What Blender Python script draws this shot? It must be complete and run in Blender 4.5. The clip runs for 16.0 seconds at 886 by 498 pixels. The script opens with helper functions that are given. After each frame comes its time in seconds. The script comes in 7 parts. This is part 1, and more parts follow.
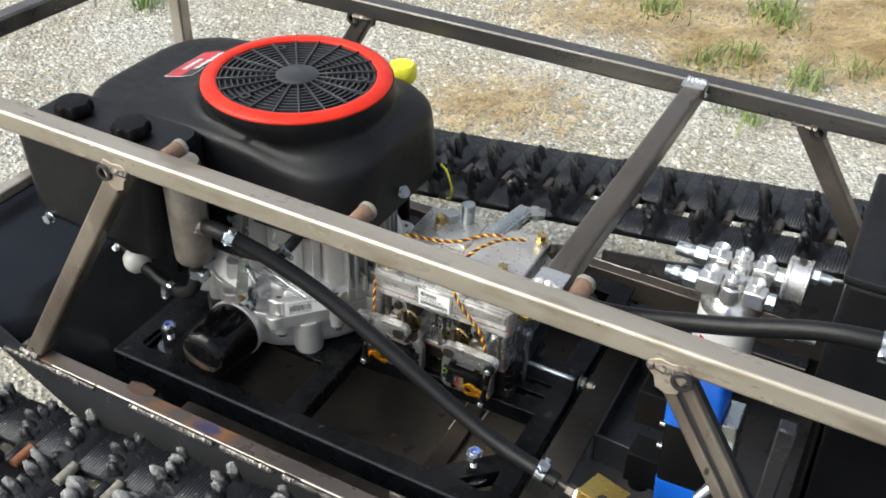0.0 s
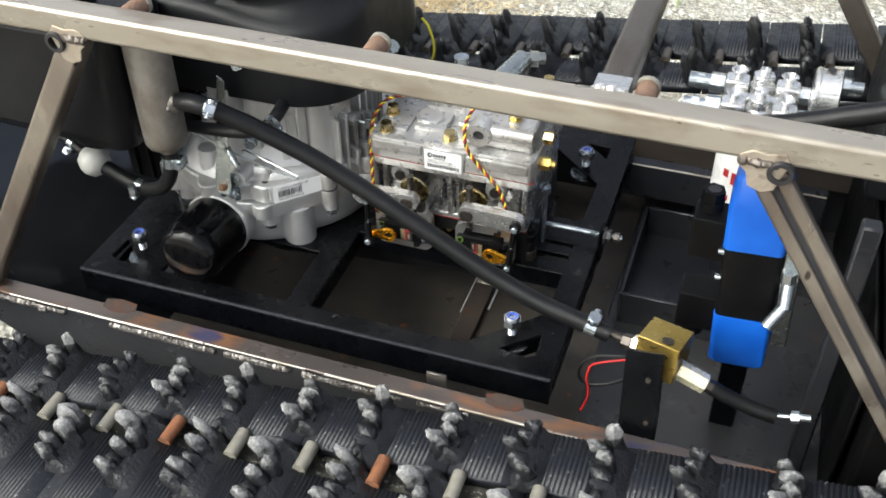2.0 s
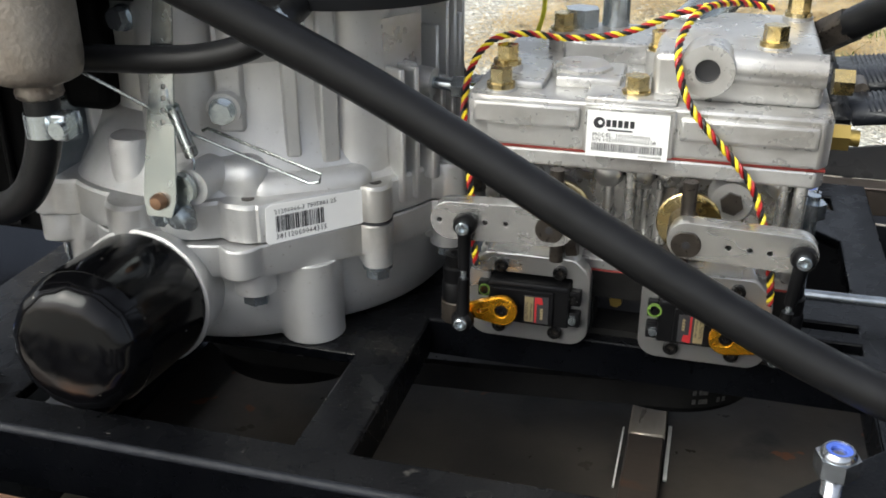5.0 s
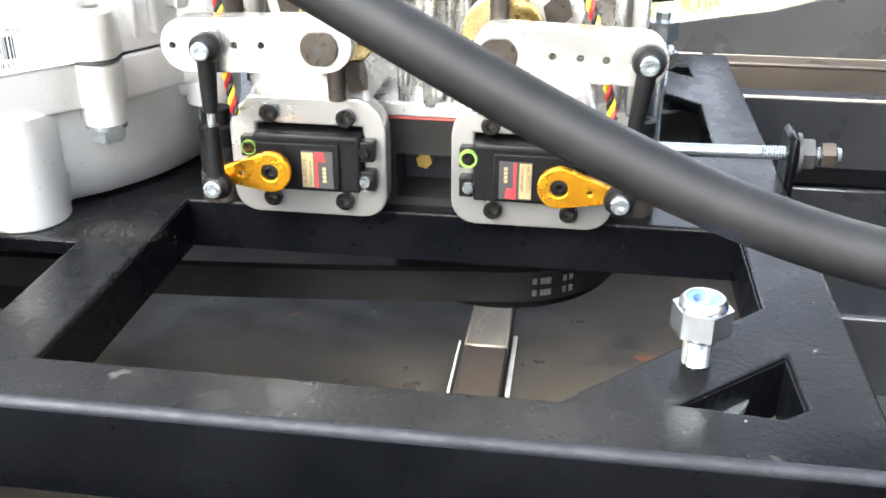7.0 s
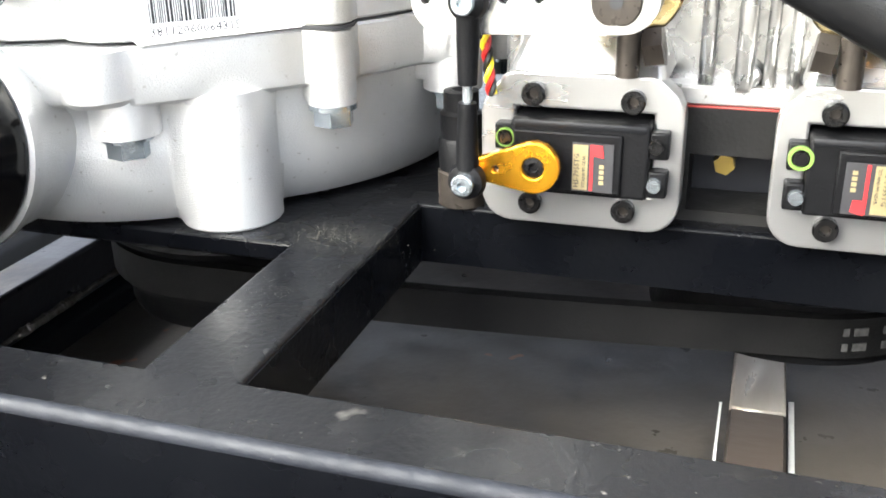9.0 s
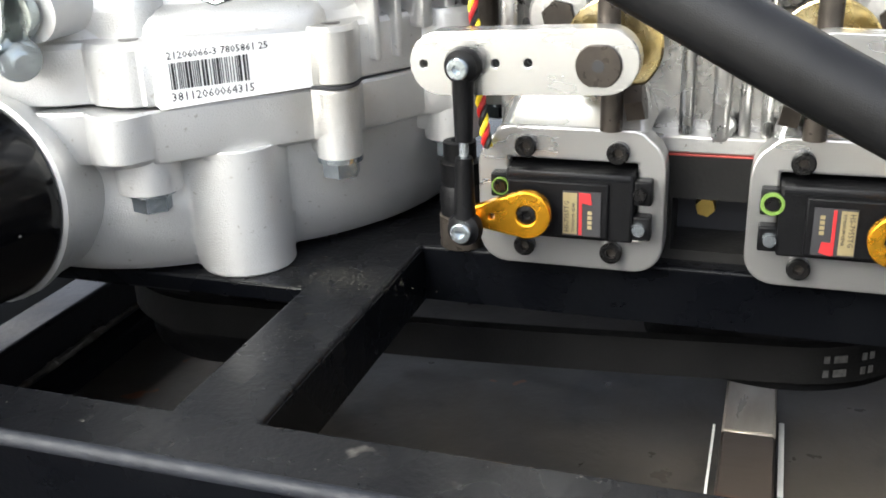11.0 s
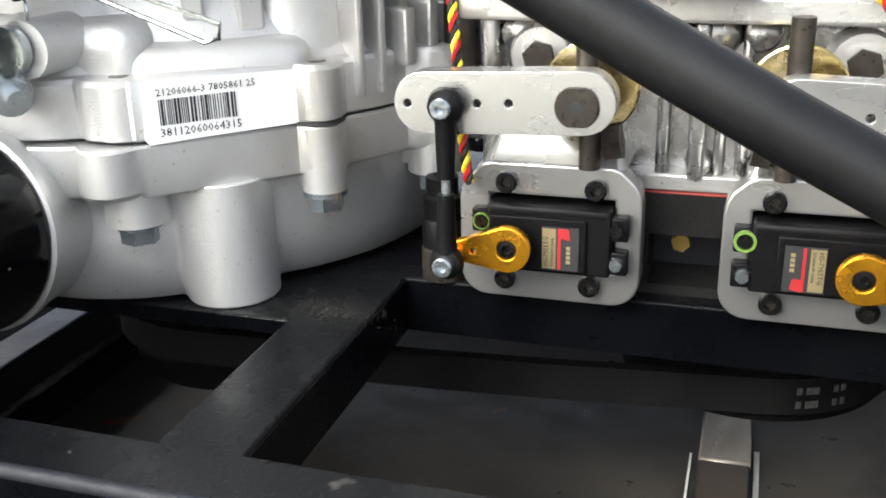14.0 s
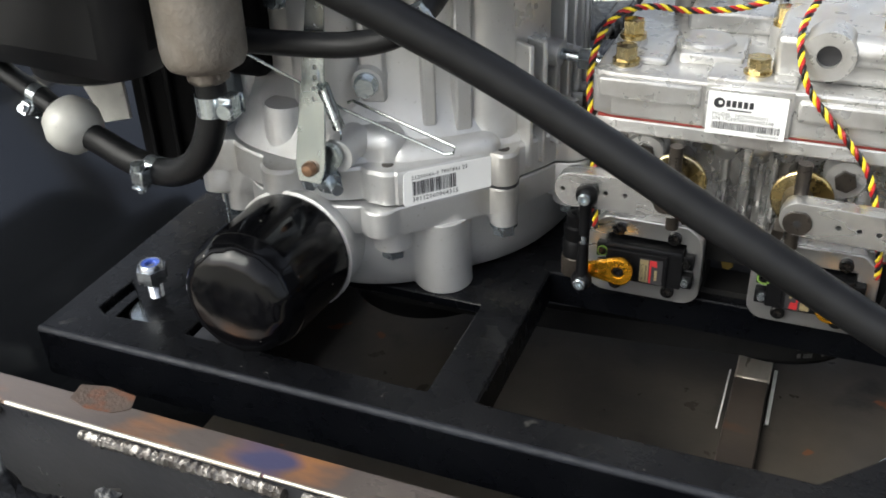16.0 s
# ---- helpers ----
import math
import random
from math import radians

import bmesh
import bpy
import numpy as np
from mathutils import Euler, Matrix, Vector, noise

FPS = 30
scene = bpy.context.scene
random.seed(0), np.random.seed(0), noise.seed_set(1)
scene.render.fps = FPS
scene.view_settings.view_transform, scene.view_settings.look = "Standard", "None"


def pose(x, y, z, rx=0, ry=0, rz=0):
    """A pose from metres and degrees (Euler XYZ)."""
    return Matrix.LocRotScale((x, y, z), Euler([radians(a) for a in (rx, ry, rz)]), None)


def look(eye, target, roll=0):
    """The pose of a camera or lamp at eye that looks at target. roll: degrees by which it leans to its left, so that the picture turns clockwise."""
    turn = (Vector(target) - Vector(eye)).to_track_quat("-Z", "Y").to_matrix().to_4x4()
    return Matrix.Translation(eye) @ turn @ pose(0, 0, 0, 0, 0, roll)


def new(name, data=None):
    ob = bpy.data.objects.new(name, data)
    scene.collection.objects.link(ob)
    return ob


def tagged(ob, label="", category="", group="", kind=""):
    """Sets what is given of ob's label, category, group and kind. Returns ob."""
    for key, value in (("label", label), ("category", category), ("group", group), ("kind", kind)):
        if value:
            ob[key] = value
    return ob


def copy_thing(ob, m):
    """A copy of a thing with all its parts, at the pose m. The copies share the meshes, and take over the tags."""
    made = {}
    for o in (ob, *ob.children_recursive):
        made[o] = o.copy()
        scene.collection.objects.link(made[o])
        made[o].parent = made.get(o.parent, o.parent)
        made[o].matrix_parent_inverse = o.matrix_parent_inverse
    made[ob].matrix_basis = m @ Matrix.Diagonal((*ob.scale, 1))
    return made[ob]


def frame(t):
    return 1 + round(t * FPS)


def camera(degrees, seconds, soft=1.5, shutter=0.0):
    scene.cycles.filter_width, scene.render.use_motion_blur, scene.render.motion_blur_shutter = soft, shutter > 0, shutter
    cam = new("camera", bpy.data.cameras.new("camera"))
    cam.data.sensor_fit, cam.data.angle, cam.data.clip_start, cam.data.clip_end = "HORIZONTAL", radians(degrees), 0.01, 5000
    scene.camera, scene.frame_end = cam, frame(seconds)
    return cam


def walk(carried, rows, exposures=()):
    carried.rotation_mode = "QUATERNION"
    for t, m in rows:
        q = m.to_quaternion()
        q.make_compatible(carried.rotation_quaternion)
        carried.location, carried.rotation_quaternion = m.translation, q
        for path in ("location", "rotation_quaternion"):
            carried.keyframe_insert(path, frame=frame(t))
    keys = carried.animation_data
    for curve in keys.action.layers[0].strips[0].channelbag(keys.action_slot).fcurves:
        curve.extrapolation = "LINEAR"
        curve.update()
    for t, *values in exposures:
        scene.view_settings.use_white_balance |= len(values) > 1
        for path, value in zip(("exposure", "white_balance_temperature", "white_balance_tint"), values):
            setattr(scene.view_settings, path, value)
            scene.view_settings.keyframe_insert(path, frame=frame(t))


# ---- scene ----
PATH = [
    (0, (0.5232, -0.6617, 0.8673), (0.3404, -0.3045, 0.5689), 1.56),
    (0.5, (0.4227, -0.7079, 0.8305), (0.2866, -0.3341, 0.5276), 1.50),
    (1, (0.4365, -0.7094, 0.7778), (0.3192, -0.3433, 0.4580), 1.04),
    (1.5, (0.4314, -0.7057, 0.7433), (0.3087, -0.3427, 0.4221), 0.13),
    (2, (0.3994, -0.6817, 0.7195), (0.2686, -0.3196, 0.4005), -1.02),
    (2.5, (0.3443, -0.6659, 0.7005), (0.2159, -0.3056, 0.3785), -1.49),
    (3, (0.2985, -0.6294, 0.6731), (0.1682, -0.2678, 0.3533), -2.32),
    (3.2, (0.2763, -0.5902, 0.6591), (0.1417, -0.2301, 0.3394), -2.83),
    (5.3, (0.1413, -0.3324, 0.2454), (0.0328, 0.1127, 0.0452), 0.01),
    (5.5, (0.1486, -0.3189, 0.2304), (0.0544, 0.1306, 0.0327), 0.39),
    (6, (0.1701, -0.2893, 0.1984), (0.1098, 0.1654, -0.0008), 0.90),
    (6.5, (0.1794, -0.2659, 0.1782), (0.1138, 0.1821, -0.0339), 0.16),
    (7, (0.1733, -0.2562, 0.1760), (0.1100, 0.1886, -0.0433), 0.16),
    (7.5, (0.1556, -0.2470, 0.1698), (0.0729, 0.1944, -0.0499), -0.60),
    (8, (0.1377, -0.2385, 0.1466), (0.0236, 0.2042, -0.0559), -0.43),
    (8.5, (0.1159, -0.2042, 0.1328), (-0.0292, 0.2375, -0.0512), -1.43),
    (9, (0.1164, -0.1874, 0.1252), (-0.0291, 0.2501, -0.0682), -1.13),
    (9.5, (0.1217, -0.1862, 0.1286), (-0.0304, 0.2491, -0.0648), -2.36),
    (12, (0.1277, -0.2152, 0.1506), (-0.0235, 0.2256, -0.0306), -2.13),
    (12.5, (0.1291, -0.2133, 0.1514), (-0.0164, 0.2296, -0.0293), -1.49),
    (13, (0.1300, -0.2138, 0.1524), (-0.0156, 0.2292, -0.0281), -1.71),
    (13.5, (0.1280, -0.2090, 0.1501), (-0.0163, 0.2348, -0.0294), -1.56),
    (14, (0.1290, -0.2103, 0.1518), (-0.0155, 0.2342, -0.0257), -1.52),
    (14.5, (0.1327, -0.2282, 0.1659), (-0.0156, 0.2168, -0.0074), -1.85),
    (15, (0.1353, -0.2645, 0.1910), (-0.0213, 0.1801, 0.0243), -1.30),
    (15.5, (0.1340, -0.3182, 0.2340), (-0.0416, 0.1137, 0.0533), -2.15),
    (16, (0.1455, -0.3756, 0.3455), (-0.0221, 0.0154, 0.0828), -2.30),
]
cam = camera(48.52, 16.0, soft=1.75)
walk(cam, [(t, look(e, g, r)) for t, e, g, r in PATH],
     exposures=[(0, 0.76), (0.8, 0.71), (1.5, 0.99), (3.2, 0.92), (5.3, 0.93), (6.0, 1.66), (6.5, 2.64), (7.0, 3.24), (7.5, 3.43), (8.0, 3.83), (8.5, 3.58), (9.0, 3.20), (9.7, 3.24), (11.8, 1.74), (14.5, 1.97), (15.2, 1.69), (16, 1.08)])

# ---- light ----
world = bpy.data.worlds.new("overcast sky")
scene.world = world
world.use_nodes = True
wn = world.node_tree.nodes
wl = world.node_tree.links
sky = wn.new("ShaderNodeTexSky")
sky.sky_type = "NISHITA"
sky.sun_disc = False
sky.sun_elevation, sky.sun_rotation = radians(44), radians(222)
sky.air_density, sky.dust_density, sky.ozone_density = 1.0, 4.5, 0.8
cloud_cover = wn.new("ShaderNodeHueSaturation")
cloud_cover.inputs["Saturation"].default_value = 0.45
wn["Background"].inputs["Strength"].default_value = 0.15
wl.new(sky.outputs[0], cloud_cover.inputs["Color"])
wl.new(cloud_cover.outputs[0], wn["Background"].inputs["Color"])
sun = new("sun", bpy.data.lights.new("sun", "SUN"))
sun.data.energy, sun.data.angle, sun.data.color = 1.5, radians(50), (0.90, 0.99, 0.91)
sun.matrix_world = look((-0.95, -1.05, 1.37), (0, 0, 0))


# ---- materials ----
def rgb(c):
    return (*c, 1.0) if len(c) == 3 else c


def mat(name, base, base2=None, rough=0.5, rvar=0.1, metal=0.0, scale=30.0, bump=0.0, bscale=300.0,
        specks=None, stretch=(1, 1, 1), coat=0.0, patch=None, spec=0.5):
    """A surface with colour clouds, fine relief, and optional specks (colour, scale, share) and patches of another look."""
    m = bpy.data.materials.new(name)
    m.use_nodes = True
    n, l = m.node_tree.nodes, m.node_tree.links
    p = n["Principled BSDF"]
    tc = n.new("ShaderNodeTexCoord")
    mp = n.new("ShaderNodeMapping")
    mp.inputs["Scale"].default_value = stretch
    l.new(tc.outputs["Object"], mp.inputs[0])

    def cloud(s, detail=5.0, src=mp):
        t = n.new("ShaderNodeTexNoise")
        t.inputs["Scale"].default_value, t.inputs["Detail"].default_value = s, detail
        l.new(src.outputs[0], t.inputs["Vector"])
        return t

    def ranged(t, lo, hi, a=0.0, b=1.0):
        r = n.new("ShaderNodeMapRange")
        r.inputs[1].default_value, r.inputs[2].default_value, r.inputs[3].default_value, r.inputs[4].default_value = lo, hi, a, b
        l.new(t.outputs[0], r.inputs[0])
        return r

    def mixed(f, a, b):
        x = n.new("ShaderNodeMix")
        x.data_type = "RGBA"
        l.new(f.outputs[0], x.inputs[0])
        for i, v in ((6, a), (7, b)):
            if isinstance(v, tuple):
                x.inputs[i].default_value = rgb(v)
            else:
                l.new(v.outputs[2], x.inputs[i])
        return x

    col = mixed(ranged(cloud(scale), 0.35, 0.65), base, base2 or tuple(min(1, v * 1.35) for v in base))
    fine = cloud(bscale, 3.0)
    if patch:
        pc, ps, lo = patch
        col = mixed(ranged(cloud(ps, 7.0), lo, lo + 0.12), col, pc)
    if specks:
        sc, ss, lo = specks
        col = mixed(ranged(cloud(ss, 2.0), lo, lo + 0.03), col, sc)
    l.new(col.outputs[2], p.inputs["Base Color"])
    rr = ranged(cloud(scale * 3), 0.3, 0.7, rough - rvar, rough + rvar)
    l.new(rr.outputs[0], p.inputs["Roughness"])
    p.inputs["Metallic"].default_value = metal
    p.inputs["Specular IOR Level"].default_value = spec
    p.inputs["Coat Weight"].default_value = coat
    if bump:
        b = n.new("ShaderNodeBump")
        b.inputs["Strength"].default_value, b.inputs["Distance"].default_value = bump, 0.002
        l.new(fine.outputs[0], b.inputs["Height"])
        l.new(b.outputs[0], p.inputs["Normal"])
    return m


M_TUBE = mat("bare mild steel", (0.43, 0.393, 0.335), (0.31, 0.275, 0.225), 0.33, 0.1, 0.6, 11, 0.14, 260, stretch=(0.35, 1, 1), patch=((0.25, 0.21, 0.165), 24, 0.53), specks=((0.19, 0.16, 0.13), 90, 0.72))
M_STEEL_DK = mat("dark mill scale steel", (0.019, 0.0205, 0.026), (0.036, 0.0365, 0.041), 0.34, 0.1, 0.35, 9, 0.15, 200, patch=((0.045, 0.031, 0.022), 16, 0.66), spec=0.4)
M_PAN = mat("oiled steel sheet", (0.036, 0.0325, 0.029), (0.068, 0.059, 0.049), 0.36, 0.1, 0.1, 13, 0.10, 220, spec=0.4, patch=((0.02, 0.0188, 0.018), 17, 0.56), specks=((0.16, 0.06, 0.027), 45, 0.71))
M_PAN_DK = mat("dark oiled sheet", (0.024, 0.025, 0.028), (0.046, 0.0455, 0.047), 0.32, 0.1, 0.2, 9, 0.08, 120, patch=((0.07, 0.054, 0.043), 13, 0.64), spec=0.45)
M_BOW = mat("smooth blue-grey steel sheet", (0.040, 0.044, 0.051), (0.056, 0.06, 0.068), 0.12, 0.04, 0.8, 5, 0.015, 60, patch=((0.03, 0.031, 0.034), 8, 0.58))
M_STRAP = mat("bright bare steel", (0.58, 0.55, 0.49), (0.33, 0.28, 0.22), 0.36, 0.1, 0.5, 30, 0.12, 260, stretch=(1, 0.25, 1), patch=((0.22, 0.16, 0.11), 26, 0.64))
M_NEAR_RAIL = mat("heat tinted rail steel", (0.20, 0.165, 0.145), (0.105, 0.09, 0.088), 0.34, 0.1, 0.6, 9, 0.16, 220, stretch=(0.4, 1, 1), patch=((0.36, 0.165, 0.075), 20, 0.47), specks=((0.075, 0.075, 0.15), 17, 0.57))
M_RAIL = mat("rail steel with heat tint", (0.155, 0.128, 0.11), (0.08, 0.068, 0.062), 0.36, 0.1, 0.7, 10, 0.12, 220, stretch=(0.35, 1, 1), patch=((0.34, 0.13, 0.05), 16, 0.60), specks=((0.06, 0.075, 0.16), 20, 0.66))
M_BLACK = mat("black painted steel", (0.0012, 0.0014, 0.0021), (0.0028, 0.0031, 0.004), 0.28, 0.07, 0.0, 18, 0.10, 420, spec=0.14)


def dusty(m, colour, specks):
    """Dust, grit and scuffs lying on the upward faces of a paint."""
    n, l = m.node_tree.nodes, m.node_tree.links
    p = n["Principled BSDF"]
    old = p.inputs["Base Color"].links[0].from_socket
    geo, tc = n.new("ShaderNodeNewGeometry"), n.new("ShaderNodeTexCoord")
    sep = n.new("ShaderNodeSeparateXYZ")
    l.new(geo.outputs["Normal"], sep.inputs[0])
    up = n.new("ShaderNodeMapRange")
    up.inputs[1].default_value, up.inputs[2].default_value = 0.6, 0.9
    l.new(sep.outputs[2], up.inputs[0])
    last = old
    for c, s, lo, hi, top in ((colour, 9.0, 0.35, 0.75, 0.75), (specks, 230.0, 0.70, 0.74, 1.0), (specks, 45.0, 0.68, 0.76, 0.6)):
        t = n.new("ShaderNodeTexNoise")
        t.inputs["Scale"].default_value, t.inputs["Detail"].default_value = s, 6.0
        l.new(tc.outputs["Object"], t.inputs["Vector"])
        r = n.new("ShaderNodeMapRange")
        r.inputs[1].default_value, r.inputs[2].default_value, r.inputs[4].default_value = lo, hi, top
        l.new(t.outputs[0], r.inputs[0])
        f = n.new("ShaderNodeMath")
        f.operation = "MULTIPLY"
        l.new(r.outputs[0], f.inputs[0])
        l.new(up.outputs[0], f.inputs[1])
        x = n.new("ShaderNodeMix")
        x.data_type = "RGBA"
        l.new(f.outputs[0], x.inputs[0])
        l.new(last, x.inputs[6])
        x.inputs[7].default_value = rgb(c)
        last = x.outputs[2]
    l.new(last, p.inputs["Base Color"])


dusty(M_BLACK, (0.011, 0.011, 0.012), (0.09, 0.085, 0.078))
M_WORN_GLINT = mat("scuffed edge with painted highlight", (0.011, 0.0125, 0.017), (0.006, 0.007, 0.010), 0.62, 0.1, 0.0, 60, 0.2, 400, spec=0.25)
M_RUST_BR = mat("bright rust", (0.30, 0.115, 0.05), (0.18, 0.08, 0.042), 0.8, 0.08, 0.1, 70, 0.5, 300)
M_RUST = mat("pale heat-rusted steel", (0.27, 0.165, 0.11), (0.18, 0.11, 0.075), 0.7, 0.08, 0.25, 70, 0.4, 300)
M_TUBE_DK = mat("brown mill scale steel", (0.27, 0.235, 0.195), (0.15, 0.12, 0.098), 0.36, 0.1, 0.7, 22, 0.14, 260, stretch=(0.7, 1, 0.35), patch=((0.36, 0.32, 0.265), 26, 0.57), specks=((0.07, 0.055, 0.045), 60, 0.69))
M_RUSTPATCH = mat("rusted rail patch", (0.085, 0.06, 0.048), (0.055, 0.042, 0.036), 0.6, 0.1, 0.3, 40, 0.4, 400, patch=((0.12, 0.046, 0.024), 70, 0.50))
M_WELD_DK = mat("brown weld fillet", (0.24, 0.22, 0.195), (0.13, 0.105, 0.09), 0.4, 0.1, 0.8, 90, 0.25, 400)
M_WELD = mat("weld bead", (0.25, 0.235, 0.22), (0.10, 0.088, 0.08), 0.36, 0.12, 0.75, 160, 0.4, 500)
M_CAST = mat("cast aluminium", (0.54, 0.539, 0.53), (0.62, 0.618, 0.608), 0.38, 0.08, 0.64, 25, 0.22, 1700, patch=((0.455, 0.445, 0.42), 14, 0.56), specks=((0.44, 0.43, 0.405), 420, 0.70))
M_DULLZINC = mat("dull zinc plate", (0.40, 0.44, 0.436), (0.50, 0.53, 0.52), 0.24, 0.06, 0.95, 40, 0.05, 600, patch=((0.34, 0.352, 0.325), 22, 0.54))
M_COPPER = mat("copper rivet", (0.30, 0.17, 0.10), (0.38, 0.23, 0.15), 0.4, 0.08, 0.85, 90, 0.08, 500)
M_CAST2 = mat("pump cast aluminium", (0.47, 0.464, 0.45), (0.56, 0.555, 0.54), 0.3, 0.06, 0.6, 35, 0.10, 700, patch=((0.36, 0.345, 0.325), 18, 0.52), specks=((0.27, 0.255, 0.23), 260, 0.76))
M_CAST3 = mat("machined pump casting", (0.43, 0.427, 0.42), (0.53, 0.527, 0.52), 0.28, 0.06, 0.88, 40, 0.08, 900, patch=((0.30, 0.294, 0.282), 30, 0.55))
# Near-black: the shade between the servos is put into this colour.
M_CAST_SHADED = mat("casting darkened for shade", (0.008, 0.0078, 0.0076), (0.014, 0.0136, 0.0132), 0.45, 0.06, 0.2, 35, 0.1, 600, spec=0.3)
M_MILLED = mat("milled aluminium", (0.54, 0.537, 0.527), (0.61, 0.607, 0.596), 0.28, 0.04, 0.85, 18, 0.03, 1400, stretch=(0.3, 1, 1))
M_ZINC = mat("bright zinc", (0.38, 0.425, 0.455), (0.49, 0.53, 0.56), 0.21, 0.06, 0.88, 80, 0.08, 500)
M_CHROME = mat("polished bright steel", (0.72, 0.72, 0.71), (0.80, 0.80, 0.79), 0.2, 0.05, 0.82, 60, 0.0)
M_YZINC = mat("yellow zinc", (0.62, 0.46, 0.18), (0.5, 0.42, 0.25), 0.25, 0.08, 1.0, 60, 0.05, 300)
M_BRASS = mat("brass", (0.42, 0.29, 0.07), (0.5, 0.36, 0.11), 0.33, 0.1, 0.9, 40, 0.08, 300)
M_PALEBRASS = mat("pale bright brass", (0.78, 0.72, 0.5), (0.84, 0.79, 0.6), 0.25, 0.06, 0.6, 40, 0.03, 300)
M_GOLD = mat("orange anodised aluminium", (0.78, 0.335, 0.014), (0.85, 0.40, 0.03), 0.25, 0.05, 0.85, 60, 0.0)
M_GREEN = mat("green rubber grommet", (0.11, 0.19, 0.035), None, 0.5, 0.05, 0.0, 60)
M_DARKSTEEL = mat("black oxide steel", (0.042, 0.036, 0.031), (0.068, 0.057, 0.048), 0.34, 0.1, 0.6, 120, 0.1, 400)
M_RUBBER = mat("hose rubber", (0.0042, 0.0044, 0.005), (0.0075, 0.0077, 0.0085), 0.42, 0.07, 0.0, 40, 0.14, 2600, spec=0.3, specks=((0.016, 0.0155, 0.0145), 700, 0.72))
M_TRACK = mat("track rubber", (0.0060, 0.0072, 0.0108), (0.012, 0.0137, 0.0185), 0.42, 0.12, 0.0, 35, 0.3, 240, specks=((0.15, 0.145, 0.135), 160, 0.69))
M_LUG = mat("track lug rubber", (0.008, 0.0085, 0.010), (0.017, 0.0175, 0.02), 0.40, 0.12, 0.0, 60, 0.55, 320)


def scuffed_crown(m, z0, z1, colours):
    """Pale dusty rubber where the crowns of the lugs are torn and scraped, by height over the pad, with a ragged edge."""
    n, l = m.node_tree.nodes, m.node_tree.links
    p = n["Principled BSDF"]
    old = p.inputs["Base Color"].links[0].from_socket
    tc, sep = n.new("ShaderNodeTexCoord"), n.new("ShaderNodeSeparateXYZ")
    l.new(tc.outputs["Object"], sep.inputs[0])
    t = n.new("ShaderNodeTexNoise")
    t.inputs["Scale"].default_value, t.inputs["Detail"].default_value = 170.0, 4.0
    l.new(tc.outputs["Object"], t.inputs["Vector"])
    a = n.new("ShaderNodeMath")
    a.operation = "MULTIPLY_ADD"
    a.inputs[1].default_value, a.inputs[2].default_value = 0.030, -0.015
    l.new(t.outputs[0], a.inputs[0])
    b = n.new("ShaderNodeMath")
    b.operation = "ADD"
    l.new(sep.outputs[2], b.inputs[0])
    l.new(a.outputs[0], b.inputs[1])
    r = n.new("ShaderNodeMapRange")
    r.inputs[1].default_value, r.inputs[2].default_value = z0, z1
    l.new(b.outputs[0], r.inputs[0])
    t2 = n.new("ShaderNodeTexNoise")
    t2.inputs["Scale"].default_value, t2.inputs["Detail"].default_value = 420.0, 4.0
    l.new(tc.outputs["Object"], t2.inputs["Vector"])
    c = n.new("ShaderNodeMix")
    c.data_type = "RGBA"
    c.inputs[6].default_value, c.inputs[7].default_value = rgb(colours[0]), rgb(colours[1])
    l.new(t2.outputs[0], c.inputs[0])
    x = n.new("ShaderNodeMix")
    x.data_type = "RGBA"
    l.new(r.outputs[0], x.inputs[0])
    l.new(old, x.inputs[6])
    l.new(c.outputs[2], x.inputs[7])
    l.new(x.outputs[2], p.inputs["Base Color"])


scuffed_crown(M_LUG, 0.018, 0.034, ((0.020, 0.021, 0.025), (0.46, 0.455, 0.445)))
M_LUG_TALL = mat("tall lug rubber", (0.006, 0.0063, 0.0074), (0.012, 0.0124, 0.014), 0.42, 0.1, 0.0, 60, 0.5, 320)
scuffed_crown(M_LUG_TALL, 0.034, 0.060, ((0.010, 0.010, 0.011), (0.12, 0.117, 0.11)))
M_WELDPATCH = mat("ground weld patch", (0.46, 0.40, 0.33), (0.36, 0.30, 0.235), 0.42, 0.1, 0.6, 60, 0.35, 260, patch=((0.16, 0.12, 0.09), 45, 0.62))
M_CAVITY = mat("dull black for skirt and dark spaces", (0.0015, 0.0015, 0.0018), (0.0028, 0.0028, 0.0032), 0.6, 0.08, 0.0, 12, 0.12, 300, spec=0.08)
M_PIPE = mat("dark pipe steel", (0.035, 0.035, 0.04), (0.06, 0.057, 0.058), 0.36, 0.1, 0.6, 40, 0.15, 300)
M_PLATED = mat("bright plated steel", (0.42, 0.445, 0.48), (0.52, 0.54, 0.57), 0.19, 0.05, 0.95, 60, 0.05, 500)
# Darker copy of the milled aluminium: the plates' dark reflection put into colour.
M_PLATE = mat("milled aluminium with dark reflection", (0.43, 0.428, 0.42), (0.50, 0.497, 0.488), 0.30, 0.05, 0.85, 18, 0.03, 1400, stretch=(0.3, 1, 1))
M_DARKER_TUBE = mat("darker tube steel", (0.085, 0.081, 0.077), (0.15, 0.14, 0.128), 0.33, 0.1, 0.75, 12, 0.14, 260, stretch=(0.35, 1, 1), patch=((0.22, 0.205, 0.185), 20, 0.60), specks=((0.32, 0.19, 0.05), 9, 0.72))
M_CROSS = mat("brown black steel", (0.125, 0.108, 0.093), (0.075, 0.063, 0.054), 0.42, 0.1, 0.55, 20, 0.16, 260, stretch=(1, 0.35, 1), patch=((0.19, 0.165, 0.14), 24, 0.60), specks=((0.045, 0.037, 0.031), 70, 0.70))
